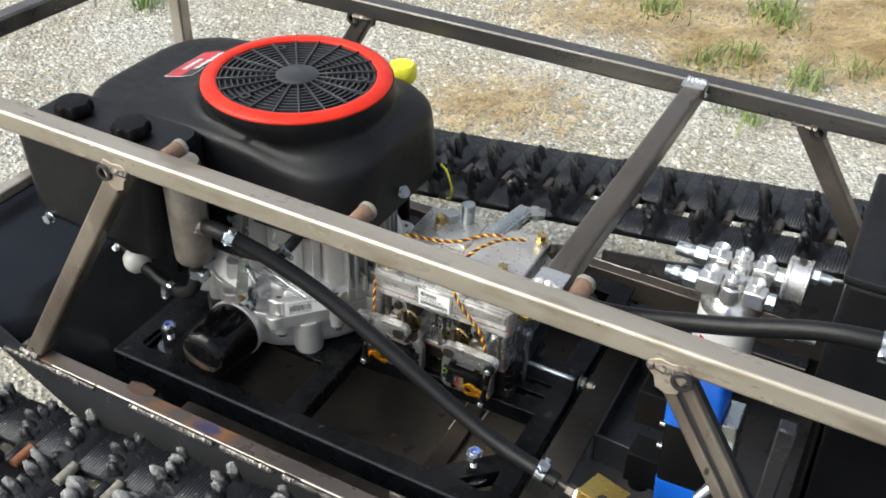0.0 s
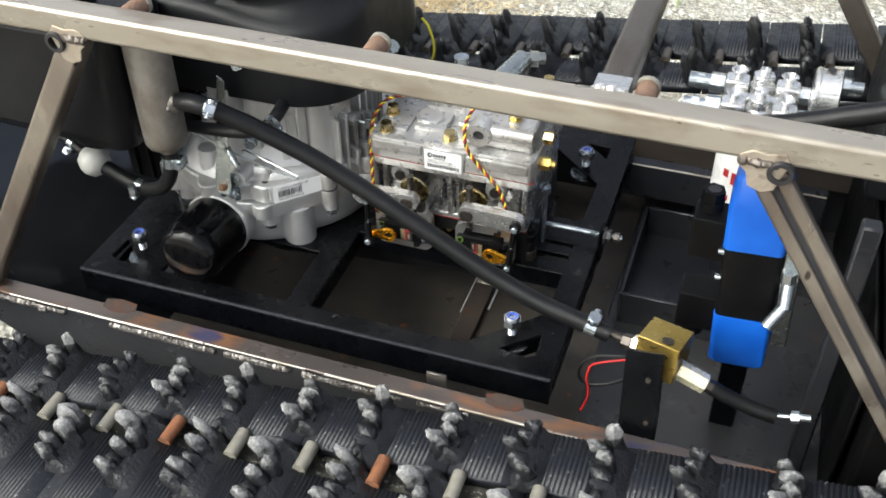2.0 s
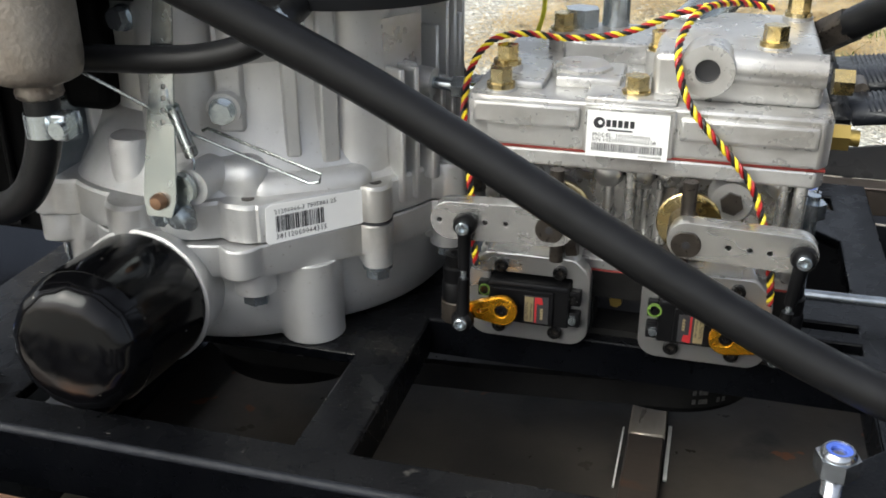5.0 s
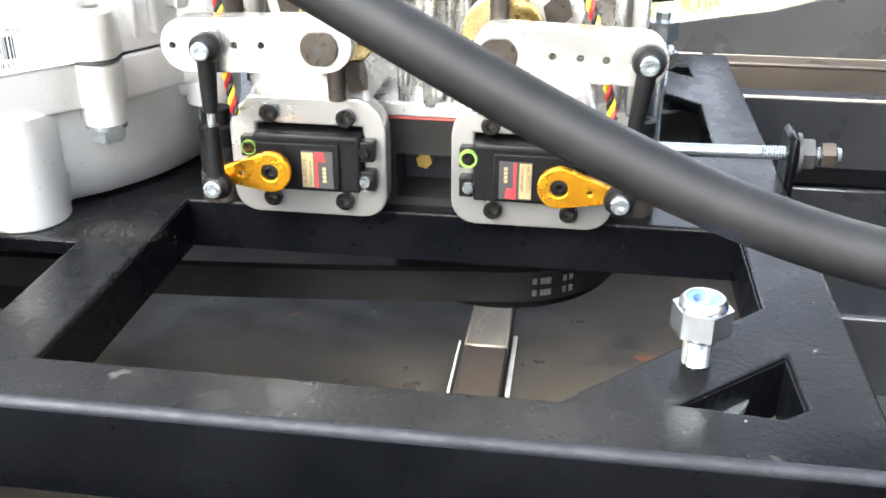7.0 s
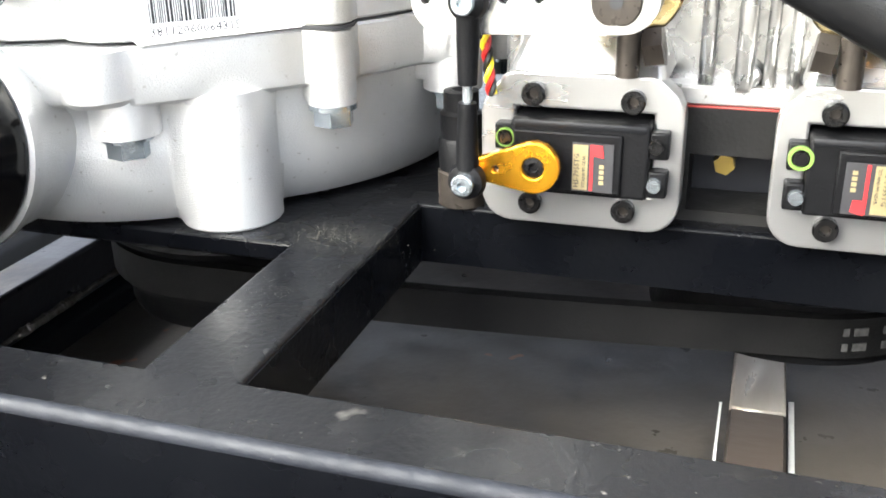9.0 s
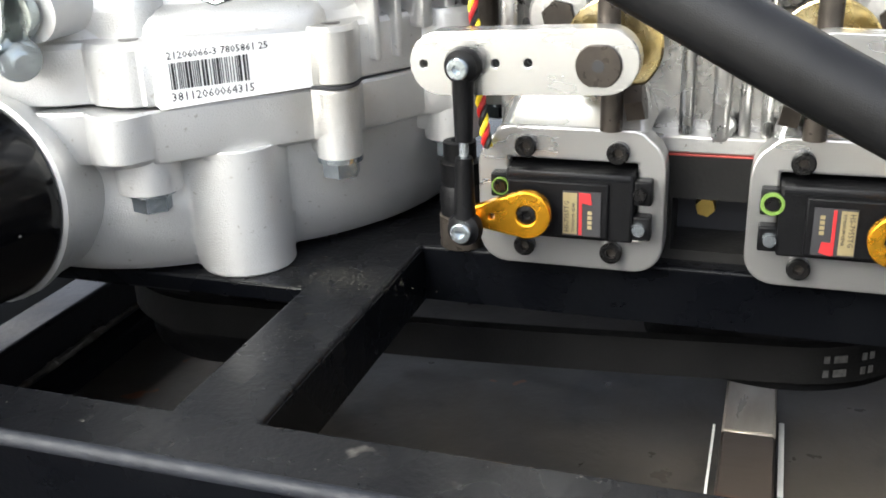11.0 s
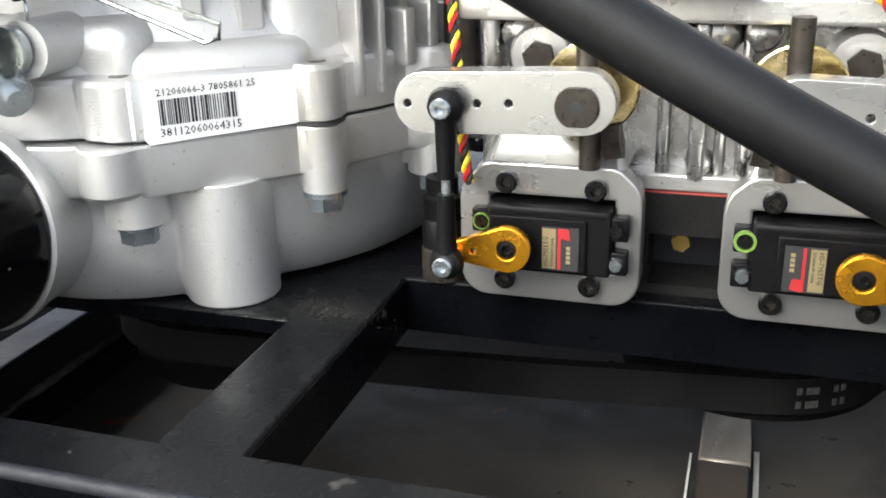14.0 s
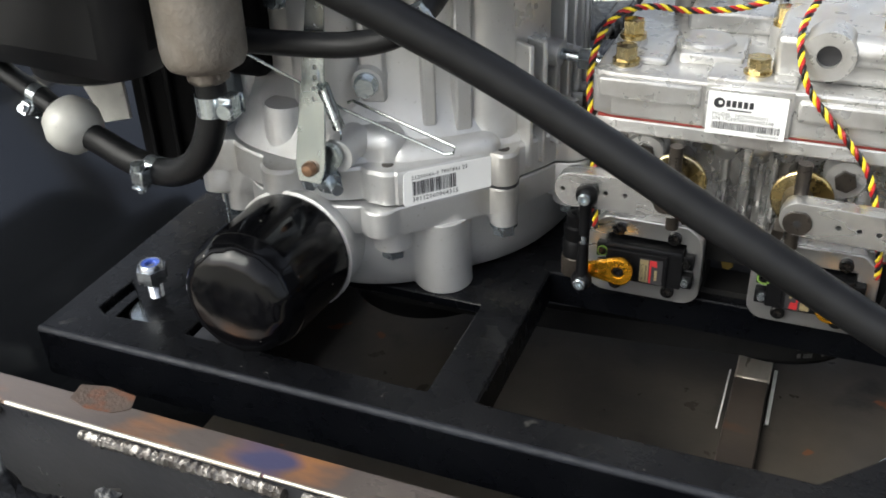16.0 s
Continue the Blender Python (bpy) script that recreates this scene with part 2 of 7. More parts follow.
M_OXIDE = mat("black oxide screw", (0.0035, 0.0034, 0.0036), (0.007, 0.0066, 0.0066), 0.28, 0.06, 0.0, 90, 0.05, 500, spec=0.35)
M_BELT = mat("worn belt rubber", (0.0055, 0.0055, 0.0058), (0.011, 0.0108, 0.0108), 0.55, 0.08, 0.0, 30, 0.15, 900, spec=0.2)
M_PIN = mat("galvanised track rod", (0.34, 0.32, 0.265), (0.23, 0.215, 0.18), 0.5, 0.1, 0.25, 60, 0.25, 300, patch=((0.13, 0.11, 0.085), 60, 0.58))
M_PLASTIC = mat("black moulded plastic", (0.0055, 0.0058, 0.007), (0.009, 0.0093, 0.0105), 0.40, 0.06, 0.0, 25, 0.14, 2500, spec=0.22)
M_MATTE = mat("matt black plastic", (0.0026, 0.0026, 0.003), (0.0048, 0.0048, 0.0054), 0.46, 0.08, 0.0, 40, 0.15, 900, spec=0.13)
M_GLOSS = mat("gloss black enamel", (0.0015, 0.0015, 0.0018), (0.0026, 0.0026, 0.0032), 0.13, 0.03, 0.0, 20, 0.0, 60, spec=0.24, specks=((0.30, 0.285, 0.26), 150, 0.765))
M_RED = mat("red plastic ring", (0.56, 0.020, 0.008), (0.64, 0.03, 0.012), 0.42, 0.06, 0.0, 30, 0.05, 500, spec=0.25)
M_DECALRED = mat("decal red", (0.55, 0.03, 0.04), (0.3, 0.02, 0.03), 0.35, 0.05, 0.0, 20)
M_WHITE = mat("white label", (0.88, 0.88, 0.86), (0.84, 0.84, 0.82), 0.4, 0.05, 0.0, 60)
M_CANWHITE = mat("white enamel", (0.72, 0.72, 0.7), (0.66, 0.66, 0.64), 0.3, 0.05, 0.0, 20)
M_INK = mat("black ink", (0.02, 0.02, 0.022), None, 0.5, 0.03, 0.0, 60)
M_REDINK = mat("red print", (0.30, 0.014, 0.016), None, 0.5, 0.03, 0.0, 60)
M_GASKET = mat("red sealant", (0.34, 0.05, 0.04), None, 0.5, 0.05, 0.0, 60)
M_RESV = mat("galvanised pipe", (0.27, 0.25, 0.225), (0.19, 0.165, 0.14), 0.5, 0.1, 0.65, 45, 0.3, 350, patch=((0.2, 0.13, 0.08), 30, 0.66))
M_MILKY = mat("milky plastic", (0.44, 0.44, 0.41), (0.33, 0.325, 0.30), 0.35, 0.08, 0.0, 40)
M_BLUE = mat("blue plastic coil", (0.004, 0.085, 0.46), (0.006, 0.11, 0.54), 0.4, 0.06, 0.0, 30, 0.05, 600)
M_YELLOW = mat("yellow plastic", (0.8, 0.72, 0.05), None, 0.4, 0.05, 0.0, 30)
M_WR = mat("red wire", (0.33, 0.012, 0.012), None, 0.4, 0.05, 0.0, 60)
M_WY = mat("yellow wire", (0.8, 0.6, 0.03), None, 0.4, 0.05, 0.0, 60)
M_WK = mat("black wire", (0.005, 0.005, 0.0055), None, 0.4, 0.05, 0.0, 60)
M_NYLON = mat("blue nylon insert", (0.06, 0.12, 0.5), None, 0.4, 0.05, 0.0, 60)
M_GOLDLBL = mat("gold foil label", (0.34, 0.28, 0.15), (0.27, 0.22, 0.12), 0.35, 0.05, 0.4, 60)
M_CHALK = mat("white paint stick", (0.7, 0.7, 0.67), None, 0.7, 0.05, 0.0, 60)
M_STRAW = mat("dry straw", (0.36, 0.25, 0.11), (0.62, 0.49, 0.28), 0.8, 0.05, 0.0, 8)
M_GRASS = mat("green grass", (0.12, 0.19, 0.04), (0.20, 0.26, 0.075), 0.6, 0.05, 0.0, 8)
M_DARKMESH = mat("black fan plastic", (0.022, 0.023, 0.025), (0.03, 0.031, 0.033), 0.4, 0.06, 0.0, 30)


# ---- shapes ----
def bm_new():
    return bmesh.new()


def finish(bm, angle=38):
    bmesh.ops.recalc_face_normals(bm, faces=bm.faces)
    lim = radians(angle)
    for f in bm.faces:
        f.smooth = True
    for e in bm.edges:
        if len(e.link_faces) == 2 and e.calc_face_angle(0) > lim:
            e.smooth = False
    if len(bm.faces) > 4000:
        return
    # broad flat faces keep their own normal, their rounded edges stay smooth
    flat = []
    for f in bm.faces:
        a, ok = f.calc_area(), True
        for e in f.edges:
            for g in e.link_faces:
                if g is not f and g.normal.dot(f.normal) < 0.9998 and g.calc_area() * 4 > a:
                    ok = False
        if ok:
            flat.append(f)
    while flat:
        f = flat.pop()
        if not f.smooth:
            continue
        f.smooth = False
        flat += [g for e in f.edges for g in e.link_faces if g.smooth and g.normal.dot(f.normal) > 0.99995]


def home(ob):
    return ob.matrix_basis.copy() if ob.parent is None else Matrix.Identity(4)


def part(name, bm, material, parent=None, label="", angle=38):
    finish(bm, angle)
    me = bpy.data.meshes.new(name)
    bm.to_mesh(me)
    bm.free()
    me.materials.append(material)
    ob = new(name, me)
    if parent is not None:
        ob.parent = parent
        ob.matrix_parent_inverse = home(parent).inverted()
    return tagged(ob, label)


def thing(name, at, label, category, group="", kind=""):
    e = new(name)
    e.empty_display_size = 0.03
    e.location = at
    return tagged(e, label, category, group, kind)


def grown(bm, make):
    """What make() adds to bm: its vertices."""
    before = set(bm.verts)
    make()
    return [v for v in bm.verts if v not in before]


def bevel(bm, verts, d, seg=2, lim=30):
    vs = set(verts)
    es = [e for e in bm.edges if e.verts[0] in vs and e.verts[1] in vs and (len(e.link_faces) != 2 or e.calc_face_angle(0) > radians(lim))]
    if es and d > 0:
        bmesh.ops.bevel(bm, geom=es, offset=d, segments=seg, affect="EDGES", profile=0.5, clamp_overlap=True)


def box(bm, lo, hi, bev=0.0, seg=1, m=None):
    lo, hi = Vector(lo), Vector(hi)
    vs = bmesh.ops.create_cube(bm, size=1.0)["verts"]
    for v in vs:
        v.co = Vector([lo[i] + (v.co[i] + 0.5) * (hi[i] - lo[i]) for i in range(3)])
    if m is not None:
        bmesh.ops.transform(bm, matrix=m, verts=vs)
    bevel(bm, vs, bev, seg)
    return bm


def frame_of(axis):
    a = Vector(axis).normalized()
    u = a.orthogonal().normalized()
    return u, a.cross(u), a


def cyl(bm, p0, p1, r0, r1=None, n=20, bev=0.0, turn=0.0):
    p0, p1 = Vector(p0), Vector(p1)
    r1 = r0 if r1 is None else r1
    u, w, a = frame_of(p1 - p0)
    rings = []
    for p, r in ((p0, r0), (p1, r1)):
        rings.append([bm.verts.new(p + r * (math.cos(k) * u + math.sin(k) * w)) for k in (turn + 2 * math.pi * i / n for i in range(n))])
    for i in range(n):
        j = (i + 1) % n
        bm.faces.new((rings[0][i], rings[0][j], rings[1][j], rings[1][i]))
    bm.faces.new(rings[0][::-1])
    bm.faces.new(rings[1])
    if bev:
        bevel(bm, rings[0] + rings[1], bev, 2, 45)
    return bm


def lathe(bm, prof, at, axis=(0, 0, 1), n=32):
    """Turned from (radius, height) pairs."""
    at = Vector(at)
    u, w, a = frame_of(axis)
    rings = []
    for r, h in prof:
        rings.append([bm.verts.new(at + h * a + r * (math.cos(2 * math.pi * i / n) * u + math.sin(2 * math.pi * i / n) * w)) for i in range(n)])
    for k in range(len(rings) - 1):
        for i in range(n):
            j = (i + 1) % n
            bm.faces.new((rings[k][i], rings[k][j], rings[k + 1][j], rings[k + 1][i]))
    if prof[0][0] > 0:
        bm.faces.new(rings[0][::-1])
    if prof[-1][0] > 0:
        bm.faces.new(rings[-1])
    return bm


def tube_ring(bm, at, axis, r_in, r_out, h, n=40):
    return lathe_closed(bm, [(r_in, 0), (r_out, 0), (r_out, h), (r_in, h)], at, axis, n)


def lathe_closed(bm, prof, at, axis=(0, 0, 1), n=40):
    at = Vector(at)
    u, w, a = frame_of(axis)
    rings = [[bm.verts.new(at + h * a + r * (math.cos(2 * math.pi * i / n) * u + math.sin(2 * math.pi * i / n) * w)) for i in range(n)] for r, h in prof]
    for k in range(len(rings)):
        q = (k + 1) % len(rings)
        for i in range(n):
            j = (i + 1) % n
            bm.faces.new((rings[k][i], rings[k][j], rings[q][j], rings[q][i]))
    return bm


def curve(pts, k=8):
    """A smooth line through the points."""
    pts = [Vector(p) for p in pts]
    if len(pts) < 3:
        return pts
    q = [2 * pts[0] - pts[1], *pts, 2 * pts[-1] - pts[-2]]
    out = []
    for i in range(1, len(q) - 2):
        a, b, c, d = q[i - 1:i + 3]
        for s in range(k):
            t = s / k
            out.append(0.5 * ((2 * b) + (c - a) * t + (2 * a - 5 * b + 4 * c - d) * t * t + (3 * b - a - 3 * c + d) * t ** 3))
    return out + [pts[-1]]


def sweep(bm, pts, r, n=12, closed=False, section=None):
    pts = [Vector(p) for p in pts]
    N = len(pts)
    tang = []
    for i in range(N):
        a = pts[(i - 1) % N] if closed or i > 0 else pts[0]
        b = pts[(i + 1) % N] if closed or i < N - 1 else pts[-1]
        tang.append((b - a).normalized())
    u = tang[0].orthogonal().normalized() if section is None else (Vector((0, 0, 1)) - tang[0] * tang[0].z).normalized()
    rings = []
    for i in range(N):
        t = tang[i]
        u = (u - t * u.dot(t)).normalized()
        w = t.cross(u)
        if section is None:
            ring = [pts[i] + r * (math.cos(2 * math.pi * k / n) * u + math.sin(2 * math.pi * k / n) * w) for k in range(n)]
        else:
            ring = [pts[i] + a * w + b * u for a, b in section]
        rings.append([bm.verts.new(p) for p in ring])
    m = len(rings[0])
    for i in range(N if closed else N - 1):
        j = (i + 1) % N
        for k in range(m):
            q = (k + 1) % m
            bm.faces.new((rings[i][k], rings[i][q], rings[j][q], rings[j][k]))
    if not closed:
        bm.faces.new(rings[0][::-1])
        bm.faces.new(rings[-1])
    return bm


def slab(bm, outer, holes, to3, d, bev=0.0, seg=2):
    """A flat shape with holes, thickened by the vector d. to3 maps (a, b) to a place."""
    before = set(bm.verts)
    es = []
    for loop in (outer, *holes):
        vs = [bm.verts.new(to3(*p)) for p in loop]
        es += [bm.edges.new((vs[i], vs[(i + 1) % len(vs)])) for i in range(len(vs))]
    faces = [g for g in bmesh.ops.triangle_fill(bm, edges=es, use_beauty=True)["geom"] if isinstance(g, bmesh.types.BMFace)]
    bmesh.ops.dissolve_limit(bm, angle_limit=0.01, verts=list({v for f in faces for v in f.verts}), edges=list({e for f in faces for e in f.edges}))
    faces = [f for f in bm.faces if all(v not in before for v in f.verts)]
    ext = bmesh.ops.extrude_face_region(bm, geom=faces)["geom"]
    bmesh.ops.translate(bm, vec=Vector(d), verts=[g for g in ext if isinstance(g, bmesh.types.BMVert)])
    vs = [v for v in bm.verts if v not in before]
    bmesh.ops.recalc_face_normals(bm, faces=[f for f in bm.faces if all(v not in before for v in f.verts)])
    bevel(bm, vs, bev, seg, 50)
    return bm


def rounded(x0, x1, y0, y1, r, n=6):
    out = []
    for cx, cy, a in ((x1 - r, y1 - r, 0), (x0 + r, y1 - r, 90), (x0 + r, y0 + r, 180), (x1 - r, y0 + r, 270)):
        out += [(cx + r * math.cos(radians(a + 90 * i / n)), cy + r * math.sin(radians(a + 90 * i / n))) for i in range(n + 1)]
    return out


def circle(cx, cy, r, n=16):
    return [(cx + r * math.cos(2 * math.pi * i / n), cy + r * math.sin(2 * math.pi * i / n)) for i in range(n)]


def hexa(bm, p0, p1, af, bev=0.0006):
    return cyl(bm, p0, p1, af / 2 / math.cos(math.pi / 6), n=6, bev=bev)


def bolt_head(bm, at, axis, af, h, flange=True):
    """A hex head standing on at, along axis."""
    at, a = Vector(at), Vector(axis).normalized()
    if flange:
        cyl(bm, at, at + a * h * 0.25, af * 0.68, n=20)
    hexa(bm, at + a * h * 0.2, at + a * h, af)
    return bm


def letters(text, size, m, material, parent, name="lettering"):
    """Flat letters with the built-in font, at the pose m: x along the line, z out of the face."""
    cu = bpy.data.curves.new("lettering", "FONT")
    cu.body, cu.size, cu.resolution_u, cu.extrude = text, size, 1, 0.00005
    tmp = new("lettering_tmp", cu)
    bpy.context.view_layer.update()
    me = bpy.data.meshes.new_from_object(tmp.evaluated_get(bpy.context.evaluated_depsgraph_get()))
    bpy.data.objects.remove(tmp)
    me.transform(m)
    me.materials.clear()
    me.materials.append(material)
    ob = new(name, me)
    ob.parent = parent
    ob.matrix_parent_inverse = home(parent).inverted()
    return ob


def plane_pose(at, right, up):
    x = Vector(right).normalized()
    z = x.cross(Vector(up)).normalized()
    y = z.cross(x)
    m = Matrix((x, y, z)).transposed().to_4x4()
    m.translation = Vector(at)
    return m


def square_tube(bm, p0, p1, w, up=(0, 0, 1), bev=0.0035):
    """A square tube with rounded corners between two places."""
    p0, p1 = Vector(p0), Vector(p1)
    a = (p1 - p0).normalized()
    u = (Vector(up) - a * Vector(up).dot(a)).normalized()
    s = a.cross(u)
    sec = rounded(-w / 2, w / 2, -w / 2, w / 2, bev, 3)
    rings = [[bm.verts.new(p + x * s + y * u) for x, y in sec] for p in (p0, p1)]
    n = len(sec)
    for i in range(n):
        j = (i + 1) % n
        bm.faces.new((rings[0][i], rings[0][j], rings[1][j], rings[1][i]))
    bm.faces.new(rings[0][::-1])
    bm.faces.new(rings[1])
    return bm


def weld_line(bm, p0, p1, r, rnd=random.Random(5)):
    """A rippled, uneven bead."""
    p0, p1 = Vector(p0), Vector(p1)
    n = max(4, int((p1 - p0).length / (r * 0.4)))
    u, w, a = frame_of(p1 - p0)
    rings, thick = [], 1.0
    for i in range(n + 1):
        thick = min(1.25, max(0.55, thick + rnd.uniform(-0.16, 0.16)))
        s = r * thick * (1 + 0.05 * math.sin(i * 2.1)) * (0.35 if i in (0, n) else 1)
        c = p0.lerp(p1, i / n) + (u * rnd.uniform(-1, 1) + w * rnd.uniform(-1, 1)) * r * 0.16
        rings.append([bm.verts.new(c + s * rnd.uniform(0.9, 1.1) * (math.cos(math.pi * k / 4) * u + math.sin(math.pi * k / 4) * w)) for k in range(8)])
    for i in range(n):
        for k in range(8):
            bm.faces.new((rings[i][k], rings[i][(k + 1) % 8], rings[i + 1][(k + 1) % 8], rings[i + 1][k]))
    bm.faces.new(rings[0][::-1])
    bm.faces.new(rings[-1])
    return bm


# ---- ground ----
GZ = -0.30


def gravel_material():
    m = bpy.data.materials.new("packed gravel")
    m.use_nodes = True
    n, l = m.node_tree.nodes, m.node_tree.links
    p = n["Principled BSDF"]
    tc = n.new("ShaderNodeTexCoord")
    vo = n.new("ShaderNodeTexVoronoi")
    vo.inputs["Scale"].default_value = 110
    no = n.new("ShaderNodeTexNoise")
    no.inputs["Scale"].default_value, no.inputs["Detail"].default_value = 2.2, 6
    for t in (vo, no):
        l.new(tc.outputs["Object"], t.inputs["Vector"])
    r1 = n.new("ShaderNodeValToRGB")
    r1.color_ramp.elements[0].color, r1.color_ramp.elements[1].color = (0.255, 0.248, 0.216, 1), (0.55, 0.537, 0.483, 1)
    sep = n.new("ShaderNodeSeparateColor")
    l.new(vo.outputs["Color"], sep.inputs[0])
    l.new(sep.outputs[0], r1.inputs[0])
    r2 = n.new("ShaderNodeValToRGB")
    r2.color_ramp.elements[0].position, r2.color_ramp.elements[1].position = 0.42, 0.62
    r2.color_ramp.elements[0].color, r2.color_ramp.elements[1].color = (0.80, 0.75, 0.66, 1), (1.0, 1.0, 1.0, 1)
    l.new(no.outputs[0], r2.inputs[0])
    mx = n.new("ShaderNodeMix")
    mx.data_type, mx.blend_type = "RGBA", "MULTIPLY"
    mx.inputs[0].default_value = 1.0
    l.new(r1.outputs[0], mx.inputs[6])
    l.new(r2.outputs[0], mx.inputs[7])
    l.new(mx.outputs[2], p.inputs["Base Color"])
    p.inputs["Roughness"].default_value = 0.9
    b = n.new("ShaderNodeBump")
    b.inputs["Strength"].default_value, b.inputs["Distance"].default_value = 0.9, 0.006
    l.new(vo.outputs["Distance"], b.inputs["Height"])
    l.new(b.outputs[0], p.inputs["Normal"])
    return m


def pebble_material():
    m = bpy.data.materials.new("pebbles")
    m.use_nodes = True
    n, l = m.node_tree.nodes, m.node_tree.links
    g = n.new("ShaderNodeNewGeometry")
    r = n.new("ShaderNodeValToRGB")
    r.color_ramp.elements[0].color, r.color_ramp.elements[1].color = (0.205, 0.199, 0.178, 1), (0.62, 0.607, 0.55, 1)
    l.new(g.outputs["Random Per Island"], r.inputs[0])
    l.new(r.outputs[0], n["Principled BSDF"].inputs["Base Color"])
    n["Principled BSDF"].inputs["Roughness"].default_value = 0.85
    return m


def sheet(name, nx, x0, x1, y0, y1, material, z):
    me = bpy.data.meshes.new(name)
    me.from_pydata([(x0, y0, z), (x1, y0, z), (x1, y1, z), (x0, y1, z)], [], [(0, 1, 2, 3)])
    me.materials.append(material)
    return new(name, me)


tagged(sheet("ground", 1, -400, 400, -400, 400, gravel_material(), GZ), "pale packed gravel yard", "ground", kind="structure")


def scatter(name, count, region, size, material, label, category, seed, shape):
    """Many small pieces of one kind in one mesh."""
    rnd = random.Random(seed)
    vs, fs = [], []
    for _ in range(count):
        x, y = region(rnd)
        v, f = shape(rnd, x, y, rnd.uniform(*size))
        k = len(vs)
        vs += v
        fs += [tuple(i + k for i in q) for q in f]
    me = bpy.data.meshes.new(name)
    me.from_pydata(vs, [], fs)
    me.materials.append(material)
    return tagged(new(name, me), label, category, kind="stuff")


OCT = [(1, 0, 0), (0, 1, 0), (-1, 0, 0), (0, -1, 0), (0, 0, 1), (0, 0, -1)]
OCTF = [(0, 1, 4), (1, 2, 4), (2, 3, 4), (3, 0, 4), (1, 0, 5), (2, 1, 5), (3, 2, 5), (0, 3, 5)]


def pebble(rnd, x, y, s):
    a, q = rnd.uniform(0, 6.3), [rnd.uniform(0.6, 1.2) for _ in range(6)]
    c, d = math.cos(a), math.sin(a)
    return [(x + s * k * (c * vx - d * vy), y + s * k * (d * vx + c * vy), GZ + 0.1 * s + s * 0.55 * k * vz) for (vx, vy, vz), k in zip(OCT, q)], OCTF


def blade(rnd, x, y, s):
    a, lean = rnd.uniform(0, 6.3), rnd.uniform(0.3, 1.1)
    w = s * 0.04
    dx, dy = math.cos(a), math.sin(a)
    px, py = -dy * w, dx * w
    mid = (x + dx * s * lean * 0.35, y + dy * s * lean * 0.35, GZ + s * 0.6)
    tip = (x + dx * s * lean, y + dy * s * lean, GZ + s * rnd.uniform(0.7, 1.0))
    return [(x - px, y - py, GZ), (x + px, y + py, GZ), (mid[0] + px * 0.7, mid[1] + py * 0.7, mid[2]), (mid[0] - px * 0.7, mid[1] - py * 0.7, mid[2]), tip], [(0, 1, 2, 3), (3, 2, 4)]


def stalk(rnd, x, y, s):
    a, tilt = rnd.uniform(0, 6.3), rnd.uniform(-0.12, 0.3)
    w, z = 0.0006 + 0.0007 * rnd.random(), GZ + rnd.uniform(0.002, 0.02)
    dx, dy = math.cos(a) * s / 2, math.sin(a) * s / 2
    px, py = -math.sin(a) * w, math.cos(a) * w
    h = tilt * s / 2
    return [(x - dx - px, y - dy - py, z), (x - dx + px, y - dy + py, z), (x + px, y + py, z + 0.004), (x - px, y - py, z + 0.004),
            (x + dx + px, y + dy + py, z + h), (x + dx - px, y + dy - py, z + h)], [(0, 1, 2, 3), (3, 2, 4, 5)]


def yard(rnd):
    y = 0.55 + 2.6 * rnd.random() ** 1.3
    return rnd.uniform(-1.0 - 0.75 * y, 0.35 + 0.55 * y), y


def clumped(cs, spread):
    def pick(rnd):
        cx, cy = rnd.choice(cs)
        return rnd.gauss(cx, spread), rnd.gauss(cy, spread)
    return pick


scatter("gravel", 26000, yard, (0.002, 0.0105), pebble_material(), "loose grey and beige gravel stones", "gravel", 11, pebble)
scatter("gravel", 2500, lambda r: (r.uniform(-1.2, -0.3), r.uniform(-0.5, 0.5)), (0.003, 0.010), pebble_material(), "loose gravel beside the tracks", "gravel", 12, pebble)
SR = random.Random(21)
straw_at = [(SR.uniform(-0.30, 1.3), SR.uniform(1.82, 3.2)) for _ in range(70)] + [(-0.40, 1.26), (-0.26, 1.39), (-0.36, 1.32), (-0.45, 1.9)]
scatter("dry_grass", 20000, clumped(straw_at, 0.085), (0.018, 0.07), M_STRAW, "matted dry straw-coloured grass", "dry grass", 13, stalk)
scatter("dry_grass", 7000, clumped(straw_at[:70], 0.11), (0.05, 0.13), M_STRAW, "long bleached grass stalks lying on the gravel", "dry grass", 15, stalk)
grass_at = [(-0.20, 2.07), (-0.17, 2.10), (0.13, 2.20), (0.16, 2.17), (0.11, 2.24), (0.04, 1.80), (0.11, 1.89), (0.285, 1.835), (0.19, 1.585), (-1.5, 1.36), (0.5, 2.3), (0.4, 1.95), (0.7, 2.6)]
scatter("grass", 900, clumped(grass_at, 0.035), (0.025, 0.075), M_GRASS, "scattered tufts of green grass and weeds", "grass", 14, blade)

# ---- hull ----
HY0, HY1 = -0.075, 0.485
FLOOR = -0.128
hull = thing("hull", (0.15, 0.2, FLOOR - 0.03), "dark oily welded steel tub of a tracked machine", "hull")
# One floor in two tones; the part under the frame carries painted light.
part("floor_pan", box(bm_new(), (-0.2285, HY0 + 0.004, FLOOR - 0.006), (0.2895, HY1 - 0.004, FLOOR)), M_PAN, hull, "brown-grey floor sheet with rust spots, lightened for light under the frame")
part("floor_pan", box(bm_new(), (0.2905, HY0 + 0.004, FLOOR - 0.006), (0.98, HY1 - 0.004, FLOOR)), M_PAN_DK, hull, "dark oiled steel floor sheet")
BS = 0.5


def bow_z(x):
    return -0.034 - BS * (x + 0.375)


